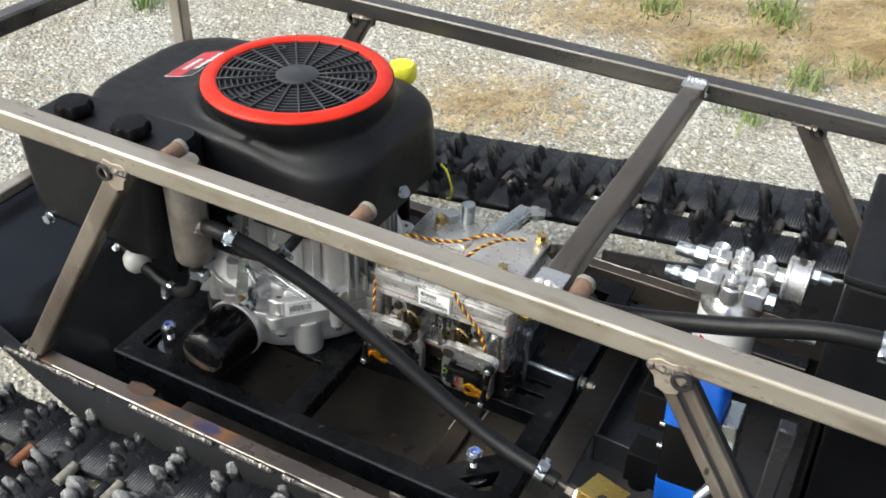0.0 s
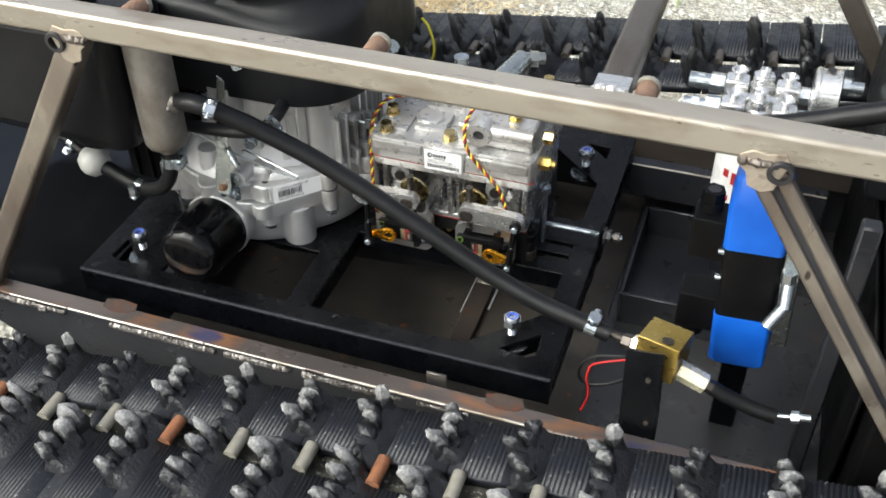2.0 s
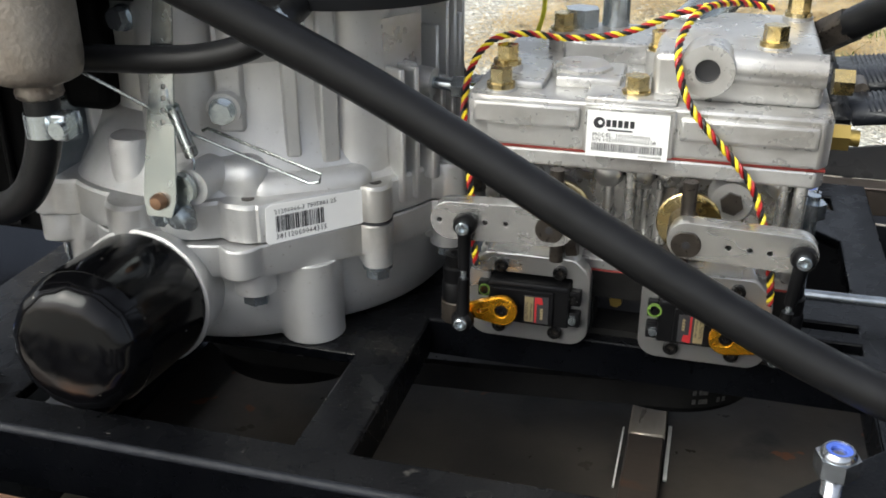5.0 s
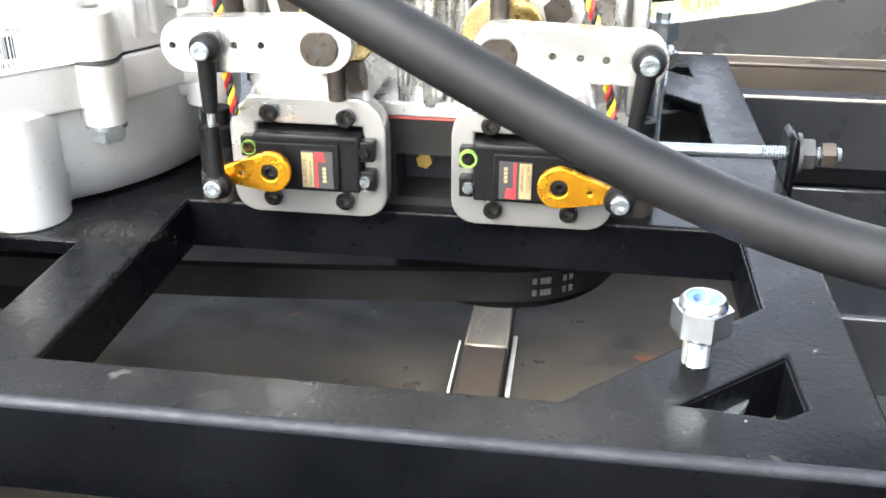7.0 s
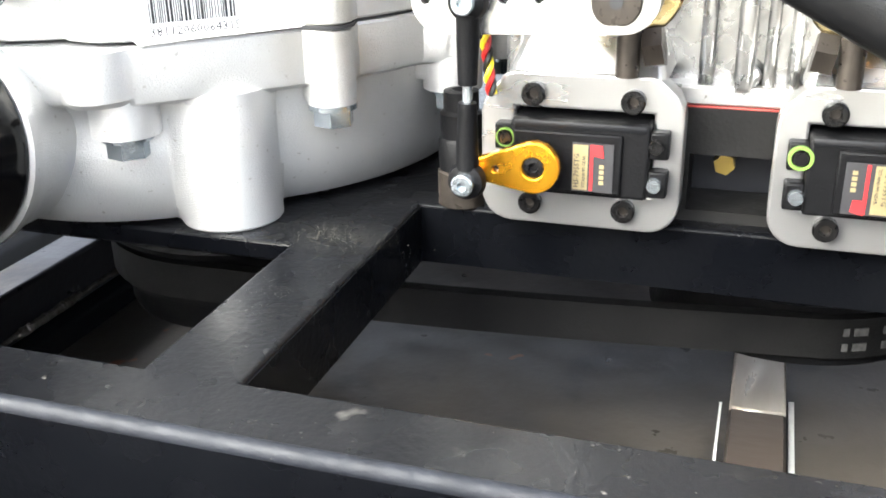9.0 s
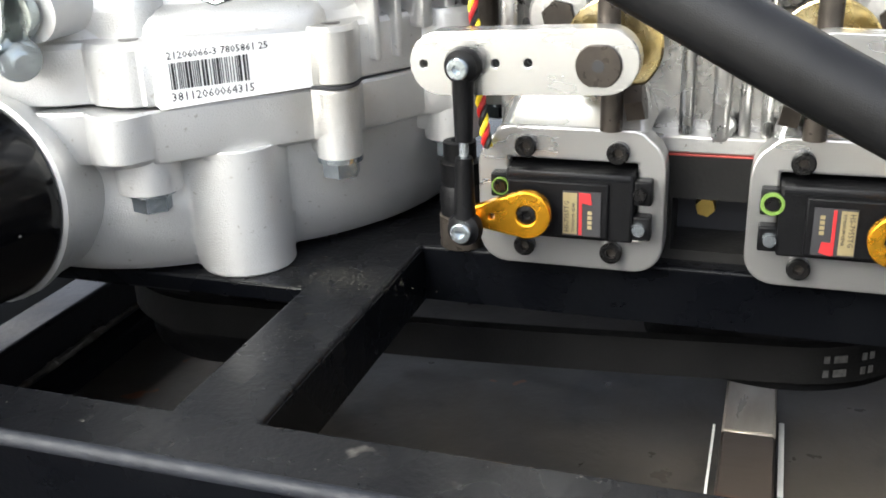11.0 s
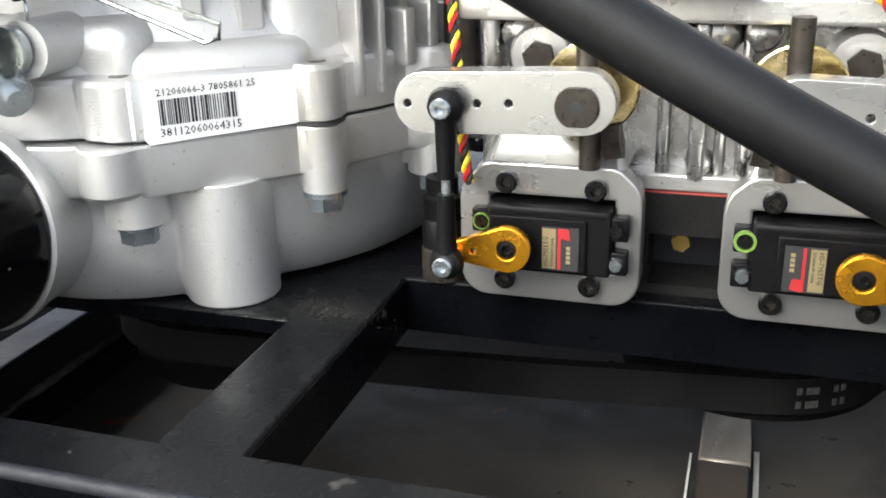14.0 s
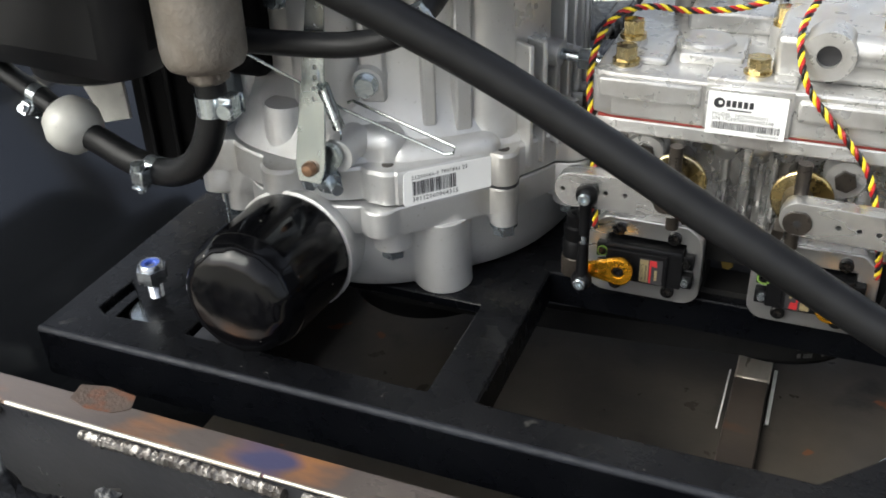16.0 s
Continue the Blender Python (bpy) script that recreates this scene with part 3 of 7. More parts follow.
bm = bm_new()
prof = [(-0.229, FLOOR), (-0.30, bow_z(-0.30)), (-0.575, bow_z(-0.575)), (-0.575, bow_z(-0.575) - 0.007), (-0.30, bow_z(-0.30) - 0.007), (-0.229, FLOOR - 0.006)]
a = [bm.verts.new((x, HY0 + 0.004, z)) for x, z in prof]
b = [bm.verts.new((x, HY1 - 0.004, z)) for x, z in prof]
for i in range(6):
    bm.faces.new((a[i], a[(i + 1) % 6], b[(i + 1) % 6], b[i]))
bm.faces.new(a[::-1])
bm.faces.new(b)
part("bow_plate", bm, M_BOW, hull, "sloping blue-grey steel bow sheet")
for y, s in ((HY0, 1), (HY1, -1)):
    bm = bm_new()
    outline = [(-0.60, 0.075), (-0.575, 0.10), (-0.37, -0.0165), (0.98, -0.0165), (0.98, -0.20), (-0.14, -0.20)]
    slab(bm, outline, [], lambda u, v: Vector((u, y, v)), (0, s * 0.004, 0))
    part("side_plate", bm, M_STEEL_DK, hull, "dark steel side plate with weld scale")
    bm = bm_new()
    box(bm, (-0.372, y + (0.0 if s > 0 else -0.021), -0.0165), (0.98, y + (0.021 if s > 0 else 0.0), -0.0135), 0.001)
    box(bm, (-0.372, y + (0.017 if s > 0 else -0.021), -0.05), (0.98, y + (0.021 if s > 0 else -0.017), -0.0165))
    part("rail", bm, M_NEAR_RAIL if s > 0 else M_RAIL, hull, "bare steel top rail with heat tint")
for y in (HY0 + 0.0004, HY1 - 0.0004):
    for x0, x1, r in ((-0.335, -0.262, 0.0010), (-0.258, -0.09, 0.0014), (-0.088, 0.028, 0.0011), (0.05, 0.262, 0.0015), (0.27, 0.97, 0.0011)):
        # Bright rods paint the highlight on the rail's rounded, rubbed edge.
        part("pale_edge", cyl(bm_new(), (x0, y, -0.0143), (x1, y, -0.0143), r, n=10), M_STRAP, hull, "rubbed edge of the rail, its highlight put into the colour")
bm = slab(bm_new(), [(0.20, 0.0), (0.31, 0.018), (0.40, 0.044), (0.98, 0.15), (0.98, -0.2), (0.20, -0.2)], [], lambda u, v: Vector((u, 0.4895, v)), (0, 0.004, 0))
part("track_guard", bm, M_PAN_DK, hull, "dark sheet guard rising beside the far track")
bm = box(bm_new(), (-0.59, HY0, bow_z(-0.58) - 0.004), (-0.57, HY1, bow_z(-0.58) + 0.012), 0.002)
part("bow_rim", bm, M_TUBE, hull, "bare steel rim of the bow")
R5 = random.Random(3)
for x0, x1, dz in ((-0.42, -0.262, 0.0), (-0.206, -0.075, -0.001), (-0.066, 0.012, -0.0005), (0.024, 0.135, -0.001), (-0.30, -0.288, -0.004), (0.15, 0.205, 0.0)):
    part("weld_bead", weld_line(bm_new(), (x0, HY0 - 0.0014, -0.0195 + dz), (x1, HY0 - 0.0014, -0.0200 + dz), 0.0032), M_WELD, hull, "bright rippled weld bead")
bm = box(bm_new(), (-0.2564, 0.06, -0.1095), (-0.231, 0.36, -0.0816), 0.0025, 3)
part("cross_tube", bm, M_STEEL_DK, hull, "bare square tube welded across the foot of the bow")
part("weld_bead", weld_line(bm_new(), (-0.2305, 0.07, -0.105), (-0.2305, 0.35, -0.105), 0.0023), M_WELD_DK, hull)
for x, y0, y1 in ((0.13, 0.09, 0.31), ):
    # The bar's fading reflection is painted as a bright and a dark length.
    bm = box(bm_new(), (x - 0.0125, 0.222, FLOOR), (x + 0.0125, y1, FLOOR + 0.009), 0.0012)
    part("floor_strap", bm, M_STRAP, hull, "bright end of a flat bar welded to the floor, reflection in its colour")
    bm = box(bm_new(), (x - 0.0125, y0, FLOOR), (x + 0.0125, 0.222, FLOOR + 0.0088), 0.0012)
    part("floor_strap", bm, M_RAIL, hull, "dark end of the flat bar, where the painted reflection ends")
for x, y0, y1 in ((0.1455, 0.185, 0.2475), (0.1135, 0.17, 0.238)):
    w = 0.0013 if x > 0.13 else 0.0006
    part("paint_stroke", box(bm_new(), (x - w, y0, FLOOR), (x + w, y1, FLOOR + 0.0012)), M_CHALK, hull, "white paint line on the floor")
for x in (-0.205, 0.235):
    bm = slab(bm_new(), [(x - 0.019, -0.060), (x - 0.006, -0.064), (x + 0.012, -0.062), (x + 0.020, -0.056), (x + 0.016, -0.046), (x - 0.004, -0.044), (x - 0.021, -0.048)], [], lambda u, v: Vector((u, v, -0.0135)), (0, 0, 0.0006))
    part("mount_pad", bm, M_RUSTPATCH, hull, "rusty welded mounting pad")
for x in (0.175, ):
    part("mount_tab", box(bm_new(), (x - 0.024, -0.05, -0.045), (x - 0.003, -0.047, -0.002), 0.0006), M_DARKER_TUBE, hull, "small bare steel tab")
for y, z in ((0.40, -0.019), (0.45, -0.05)):
    bm = box(bm_new(), (0.272, y, z - 0.05), (0.52, y + 0.02, z), 0.002)
    bar = part("cross_bar", bm, M_STEEL_DK, hull, "dark steel bar across the hull")
    part("pale_edge", cyl(bm_new(), (0.274, y + 0.0006, z - 0.0006), (0.518, y + 0.0006, z - 0.0006), 0.0012, n=8), M_STRAP, bar, "bright rubbed edge")
tray = part("tray_bottom", box(bm_new(), (0.305, 0.220, FLOOR), (0.43, 0.395, FLOOR + 0.004)), M_STEEL_DK, hull, "angle iron tray on the floor")
for lo, hi in (((0.300, 0.215, FLOOR), (0.305, 0.40, FLOOR + 0.047)), ((0.305, 0.215, FLOOR), (0.42, 0.220, FLOOR + 0.047)), ((0.305, 0.395, FLOOR), (0.45, 0.400, FLOOR + 0.047))):
    part("tray_side", box(bm_new(), lo, hi, 0.001), M_STEEL_DK, tray)
bm = bm_new()
box(bm, (0.513, 0.045, FLOOR), (0.530, 0.062, 0.20), 0.002)
part("bulkhead_post", bm, M_STEEL_DK, hull, "dark steel upright post")
# Near-black on this sheet stands for the dark space around it.
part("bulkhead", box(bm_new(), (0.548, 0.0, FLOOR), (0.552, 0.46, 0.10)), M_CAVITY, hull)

# ---- cage ----
W = 0.0254
cage = thing("roll_cage", (0.15, 0.2, -0.0135), "welded cage of bare square steel tube around the engine", "tube frame")
NY, FY = -0.0327, 0.452


def top_z(x):
    return 0.3144 + 0.0008 * x


def near_z(x):
    """The near rail stands a little higher, more so towards the bow."""
    return 0.3224 - 0.0092 * x


for y, lab in ((NY, "bare steel top rail tube with brown mill scale"), (FY, "far top rail tube in darker steel than the near one")):
    part("top_tube", square_tube(bm_new(), (-0.56, y, (near_z if y < 0 else top_z)(-0.56)), (0.95, y, (near_z if y < 0 else top_z)(0.95)), W), M_TUBE if y < 0 else M_DARKER_TUBE, cage, lab)
part("end_tube", square_tube(bm_new(), (-0.547, NY + W / 2, near_z(-0.55)), (-0.547, FY - W / 2, top_z(-0.55)), W), M_DARKER_TUBE, cage)
part("cross_tube", square_tube(bm_new(), (0.2992, NY + W / 2, near_z(0.3) - 0.001), (0.2992, FY - W / 2, top_z(0.3) - 0.001), W - 0.001), M_CROSS, cage, "dark steel cross tube with pale welds")
for y in (NY, FY):
    up = near_z if y < 0 else top_z
    for p, q in (((-0.1775, y, up(-0.18) - W / 2), (-0.371, -0.0625 if y < 0 else 0.4725, -0.0135)), ((0.4170 if y < 0 else 0.4335, y, up(0.43) - W / 2), (0.637, -0.0625 if y < 0 else 0.4725, -0.0135))):
        if p[0] > 0 and y < 0:
            way = (Vector(q) - Vector(p)).normalized()
            across = way.cross(Vector((0, 1, 0)))
            st = part("strut", square_tube(bm_new(), Vector(p) + Vector((0, 0.004, 0)), Vector(q) + Vector((0, 0.004, 0)), W - 0.004, up=(0, 1, 0)), M_STEEL_DK, cage, "sloping steel strut with a dark groove along its face")
            for k in (-1, 1):
                off = across * k * 0.0082 + Vector((0, -0.0048, 0))
                part("strut_lip", square_tube(bm_new(), Vector(p) + off, Vector(q) + off, 0.0112, up=(0, 1, 0), bev=0.0025), M_TUBE_DK, st, "brown steel lip beside the groove")
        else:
            # Far struts use a darker steel than the near ones.
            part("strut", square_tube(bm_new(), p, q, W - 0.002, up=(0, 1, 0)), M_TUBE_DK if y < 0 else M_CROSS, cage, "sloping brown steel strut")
        bm = bm_new()
        d = Vector((W * 0.62, 0, 0))
        weld_line(bm, Vector(p) - d - Vector((0, W / 2, 0)), Vector(p) + d - Vector((0, W / 2, 0)), 0.0036)
        weld_line(bm, Vector(p) - d + Vector((0, W / 2, 0)), Vector(p) + d + Vector((0, W / 2, 0)), 0.0036)
        part("weld_bead", bm, M_WELD_DK, cage)
        bm = bm_new()
        s = 1 if p[0] > 0 else -1
        fy = y + (-1 if y < 0 else 1) * (W / 2 - 0.001)
        side = -1 if y < 0 else 1
        edge = [(-0.021, 0.006), (-0.010, 0.012), (0.004, 0.010), (0.020, 0.013), (0.026, 0.002), (0.020, -0.012), (0.016, -0.027), (0.004, -0.031), (-0.009, -0.026), (-0.013, -0.012), (-0.022, -0.004)]
        edge = edge if s > 0 else [(-a, b) for a, b in edge][::-1]
        slab(bm, [(p[0] + 0.002 * s + a * 0.78, p[2] + b * 0.82) for a, b in edge], [], lambda u, v: Vector((u, fy, v)), (0, side * 0.0022, 0), 0.0008, 2)
        part("weld_gusset", bm, M_WELDPATCH, cage, "pale ground weld spread over the joint")
        bm = bm_new()
        lathe_closed(bm, [(0.0062, 0.0), (0.0092, 0.0), (0.0100, 0.0012), (0.0100, 0.030), (0.0062, 0.030)], Vector(p) + Vector((s * 0.0165, side * 0.0175, -0.005)), (0, -side, 0), 24)
        part("pipe_stub", bm, M_PIPE, cage, "dark pipe stub welded in the corner")
for x in (-0.3735, 0.6395):
    bm = weld_line(bm_new(), (x - 0.016, -0.0745, -0.0115), (x + 0.017, -0.0745, -0.0115), 0.0042)
    weld_line(bm, (x - 0.016, -0.0745, -0.0115), (x - 0.016, -0.052, -0.0115), 0.0036)
    part("weld_bead", bm, M_WELD, cage, "lumpy weld at the foot of the strut")
part("end_post", square_tube(bm_new(), (-0.528, FY, top_z(-0.53) - W / 2), (-0.528, FY, -0.0135), W - 0.002, up=(0, 1, 0)), M_TUBE, cage)
part("end_post", square_tube(bm_new(), (-0.528, NY, near_z(-0.53) - W / 2), (-0.528, NY, 0.06), W - 0.002, up=(0, 1, 0)), M_TUBE, cage)
for y, s in ((NY + W / 2, 1), (FY - W / 2, -1)):
    bm, up = bm_new(), near_z if s > 0 else top_z
    for dx in (-W / 2, W / 2):
        weld_line(bm, (0.2992 + dx, y, up(0.3) - 0.008), (0.2992 + dx, y, up(0.3) + W / 2), 0.003)
    weld_line(bm, (0.2992 - W / 2, y, up(0.3) + W / 2), (0.2992 + W / 2, y, up(0.3) + W / 2), 0.003)
    box(bm, (0.2855, min(y, y + s * 0.02), up(0.3) + W / 2 - 0.0012), (0.3125, max(y, y + s * 0.02), up(0.3) + W / 2 + 0.0006))
    part("weld_bead", bm, M_MILLED, cage, "ground bright weld on the cross tube")
for x in (-0.133, 0.0985, 0.3245):
    bm = cyl(bm_new(), (x, NY + W / 2 - 0.001, near_z(x) + 0.004), (x, NY + W / 2 + 0.022, near_z(x) + 0.004), 0.0088, n=20, bev=0.0015)
    boss = part("bolt_boss", bm, M_RUST, cage, "rusty threaded boss on the rail")
    part("washer", cyl(bm_new(), (x, NY + W / 2 + 0.022, near_z(x) + 0.004), (x, NY + W / 2 + 0.027, near_z(x) + 0.004), 0.0098, n=20), M_PIN, boss)

# ---- engine mount frame ----
mount = thing("engine_mount_frame", (0, 0.2, -0.035), "black painted steel engine mounting frame with cut-outs", "mounting frame")
outer = [(-0.275, -0.0245), (0.272, -0.0245), (0.272, 0.43), (-0.275, 0.43)]
holes = [
    [(-0.185, 0.0), (-0.0285, 0.0), (-0.0285, 0.0865), (-0.185, 0.0865)],
    [(0.0, 0.0), (0.173, 0.0), (0.2443, 0.0695), (0.2443, 0.136), (0.0, 0.136)],
    [(0.2106, 0.0034), (0.2406, 0.0003), (0.2492, 0.006), (0.2478, 0.0369)],
    [(-0.2136, 0.0034), (-0.2436, 0.0003), (-0.2522, 0.006), (-0.2508, 0.0369)],
    [(0.207, 0.158), (0.2443, 0.158), (0.2443, 0.170), (0.207, 0.170)],
    [(0.207, 0.183), (0.2443, 0.183), (0.2443, 0.192), (0.207, 0.192)],
    [(0.207, 0.235), (0.2443, 0.235), (0.2443, 0.315), (0.18, 0.375), (0.165, 0.375), (0.165, 0.3), (0.207, 0.26)],
    [(0.215, 0.40), (0.2443, 0.372), (0.2443, 0.40)],
]
bm = slab(bm_new(), outer, holes, lambda u, v: Vector((u, v, -0.0075)), (0, 0, 0.0075), 0.0012, 2)
part("frame_plate", bm, M_BLACK, mount)
inner = [[(0.0006, 0.0006), (0.1728, 0.0006), (0.2437, 0.0698), (0.2437, 0.1354), (0.0006, 0.1354)], [(0.2116, 0.0040), (0.2404, 0.0010), (0.2484, 0.0066), (0.2472, 0.0356)]]
bm = slab(bm_new(), [(-0.0279, -0.0238), (0.2712, -0.0238), (0.2712, 0.16), (-0.0279, 0.16)], inner, lambda u, v: Vector((u, v, -0.0233)), (0, 0, 0.0218))
part("frame_flange", bm, M_BLACK, mount)
part("frame_flange", box(bm_new(), (-0.274, -0.0238, -0.0233), (-0.0283, -0.0008, -0.0076)), M_BLACK, mount)
for lo, hi in (((-0.275, -0.0251, -0.035), (0.272, -0.0238, -0.0013)), ((-0.2745, -0.0236, -0.035), (0.2715, -0.006, -0.0236)), ((-0.275, -0.0055, -0.035), (-0.262, 0.43, -0.0236)), ((0.259, -0.0055, -0.035), (0.272, 0.43, -0.0236))):
    part("frame_skirt", box(bm_new(), lo, hi, 0.0008, 1), M_BLACK, mount)
# A paler rod paints the sky highlight on this rounded edge.
bm = cyl(bm_new(), (-0.2745, -0.0228, -0.0018), (0.2715, -0.0228, -0.0018), 0.0025, n=14)
part("pale_edge", bm, M_WORN_GLINT, mount, "scuffed front edge, its sky highlight put into the colour")


def lock_bolt(m=None):
    """A standing zinc bolt with a nylon lock nut near its top; base at the origin."""
    e = thing("lock_bolt", (0, 0, 0), "zinc bolt with a blue nylon lock nut standing in the frame", "bolt", "lock bolts of the mounting frame")
    bm = lathe(bm_new(), [(0.0049 if i % 2 else 0.0043, i * 0.0007) for i in range(24)], (0, 0, 0), n=20)
    part("threaded_shank", bm, M_PLATED, e)
    bm = hexa(bm_new(), (0, 0, 0.0125), (0, 0, 0.0215), 0.0170, 0.0008)
    lathe(bm, [(0.0081, 0.0210), (0.0078, 0.0232), (0.0066, 0.0246), (0.0058, 0.0246), (0.0056, 0.0225)], (0, 0, 0), n=24)
    part("lock_nut", bm, M_PLATED, e)
    bm = tube_ring(bm_new(), (0, 0, 0.0222), (0, 0, 1), 0.0036, 0.0058, 0.0018, 24)
    part("nylon_ring", bm, M_NYLON, e, "blue nylon ring")
    bm = lathe(bm_new(), [(0.0045, -0.0125), (0.0185, -0.0125), (0.0185, -0.0105), (0.0045, -0.0105)], (0.0, 0, 0), n=24)
    part("lower_washer", bm, M_ZINC, e)
    return e


lb = lock_bolt()
lb.location = (0.2173, 0.0286, 0.0)
for x, y in ((-0.2255, 0.0286), (0.222, 0.350), (-0.2255, 0.36)):
    copy_thing(lb, pose(x, y, 0.0, 0, 0, 17))


def grains(name, count, at, spread, label, seed):
    """Fine spilled sand, each grain a small uneven stone lying on the plate."""
    rnd = random.Random(seed)
    vs, fs = [], []
    for _ in range(count):
        x, y, r = rnd.gauss(at[0], spread[0]), rnd.gauss(at[1], spread[1]), rnd.uniform(0.00010, 0.00027)
        k, a = len(vs), rnd.uniform(0, 6.3)
        vs += [(x + r * rnd.uniform(0.7, 1.2) * math.cos(a + q), y + r * rnd.uniform(0.7, 1.2) * math.sin(a + q), 0.0) for q in (0, 2.1, 4.2)] + [(x, y, r * rnd.uniform(0.7, 1.2))]
        fs += [(k, k + 1, k + 3), (k + 1, k + 2, k + 3), (k + 2, k, k + 3), (k + 2, k + 1, k)]
    me = bpy.data.meshes.new(name)
    me.from_pydata(vs, [], fs)
    me.materials.append(M_SAND)
    return tagged(new(name, me), label, "sand", kind="stuff")


M_SAND = mat("pale sand", (0.075, 0.07, 0.054), (0.05, 0.047, 0.038), 0.9, 0.05, 0.0, 300)
grains("sand", 800, (-0.018, 0.096), (0.0105, 0.0062), "fine sand spilled on the frame beside the foot", 31)
grains("sand", 110, (-0.016, 0.050), (0.006, 0.010), "fine sand on the bar of the frame", 32)
grains("sand", 60, (0.0, -0.012), (0.13, 0.006), "scattered grit along the front of the frame", 33)

# ---- tracks ----
PITCH = 0.0725


def pad_strip(bm, x0, x1, y0, y1, grooves):
    """A pad with a finely grooved top, one closed strip."""
    top = [(x0, 0.0)]
    for g0, g1, k in grooves:
        for i in range(k):
            x = g0 + (g1 - g0) * i / k
            w = (g1 - g0) / k
            top += [(x, 0.0), (x + w * 0.15, 0.0013), (x + w * 0.55, 0.0013), (x + w * 0.7, 0.0)]
    top.append((x1, 0.0))
    sec = [(x0, -0.012)] + top + [(x1, -0.012)]
    vs = [[bm.verts.new((x, y, z)) for x, z in sec] for y in (y0, y1)]
    n = len(sec)
    for i in range(n):
        j = (i + 1) % n
        bm.faces.new((vs[0][i], vs[0][j], vs[1][j], vs[1][i]))
    bm.faces.new(vs[0][::-1])
    bm.faces.new(vs[1])


def link_mesh(kind):
    """One rubber track link: x along the track, inner edge at y = 0, tread up. kind sets the lug pattern."""
    rnd = random.Random(40 + kind)
    pad = bm_new()
    e = PITCH - 0.0135
    pad_strip(pad, -0.012, e, -0.063, 0.0, [(0.0, 0.040, 9)])
    pad_strip(pad, -0.012, e, -0.20, -0.095, [(0.003, 0.042, 9)])
    box(pad, (-0.012, -0.096, -0.0118), (-0.006, -0.062, -0.006))
    box(pad, (0.046, -0.096, -0.0118), (e, -0.062, -0.004))
    lugs = []

    def knob(bm, x, y, h, w):
        """A bent rubber tooth with a swollen, torn crown."""
        a, lean, ph = rnd.uniform(-0.45, 0.45), rnd.uniform(-0.009, 0.001), rnd.uniform(0, 50)
        rings = []
        for k in range(8):
            t = k / 7
            r = w * (1.2 - 0.55 * t) * (0.45 if k == 7 else 1.0)
            ring = []
            for i in range(10):
                q = 2 * math.pi * i / 10
                f = 1 + 0.62 * noise.noise(Vector((math.cos(q) * 1.3 + ph, math.sin(q) * 1.3, t * 3.4 + kind))) + 0.30 * noise.noise(Vector((math.cos(q) * 4 + ph, math.sin(q) * 4, t * 8)))
                px, py = r * 1.2 * f * math.cos(q), r * 0.92 * f * math.sin(q)
                ring.append(Vector((x + px * math.cos(a) - py * math.sin(a) + lean * t * t * 1.6, y + px * math.sin(a) + py * math.cos(a), -0.004 + t * h + 0.0022 * f * (k > 5))))
            rings.append([bm.verts.new(p) for p in ring])
        for k in range(7):
            for i in range(10):
                j = (i + 1) % 10
                bm.faces.new((rings[k][i], rings[k][j], rings[k + 1][j], rings[k + 1][i]))
        bm.faces.new(rings[-1])

    def row(y0, step, count, h, w):
        bm = bm_new()
        end = y0 - (count - 1) * step
        for i in range(count):
            knob(bm, 0.054 + rnd.uniform(-0.005, 0.004), y0 - i * step, h * rnd.uniform(0.62, 1.2) * (1 - 0.05 * i), w * rnd.uniform(0.85, 1.15))
        # buttress of smooth rubber behind the teeth
        sec = [(0.040, -0.004), (0.0465, 0.003), (0.050, 0.011), (0.0555, 0.0155), (0.0615, 0.012), (0.068, 0.004), (0.076, -0.001), (0.078, -0.004)]
        sides = []
        for y, f in ((y0 + 0.009, 0.35), (y0 + 0.003, 1.0), (0.5 * (y0 + end), 0.8), (end - 0.003, 1.0), (end - 0.010, 0.35)):
            sides.append([bm.verts.new((0.056 + (u - 0.056) * (0.6 + 0.4 * f), y, -0.004 + (v + 0.004) * f * 0.95)) for u, v in sec])
        for k in range(4):
            for i in range(7):
                bm.faces.new((sides[k][i], sides[k][i + 1], sides[k + 1][i + 1], sides[k + 1][i]))
        bm.faces.new(sides[0])
        bm.faces.new(sides[-1][::-1])
        lugs.append(bm)

    if kind == 0:
        row(-0.009, 0.0118, 6, 0.034, 0.0084)
        row(-0.088, 0.0128, 5, 0.036, 0.0090)
    elif kind == 1:
        row(-0.008, 0.0122, 4, 0.038, 0.0090)
        row(-0.082, 0.0122, 6, 0.035, 0.0086)
    else:
        row(-0.007, 0.0122, 5, 0.036, 0.0088)
        row(-0.102, 0.0130, 4, 0.040, 0.0090)
    out = []
    for nm, b, mt in (("track_link", pad, M_TRACK), ("tread_lug", lugs[0], M_LUG), ("tread_lug", lugs[1], M_LUG)):
        finish(b, 50)
        me = bpy.data.meshes.new(nm)
        b.to_mesh(me)
        b.free()
        me.materials.append(mt)
        out.append(me)
    return out


LINKS = [link_mesh(k) for k in range(3)]
LINKS_TALL = []
for link in LINKS:
    tall = [link[0]]
    for me in link[1:]:
        me = me.copy()
        me.transform(Matrix.Diagonal((0.72, 0.95, 1.42, 1.0)) @ Matrix.Translation((0.009, 0.0, 0.0)))
        me.materials.clear()
        me.materials.append(M_LUG_TALL)
        tall.append(me)
    LINKS_TALL.append(tall)
bm = cyl(bm_new(), (0.001, -0.094, 0.0015), (0.001, -0.0635, 0.0015), 0.0066, n=14, bev=0.0008)
finish(bm)
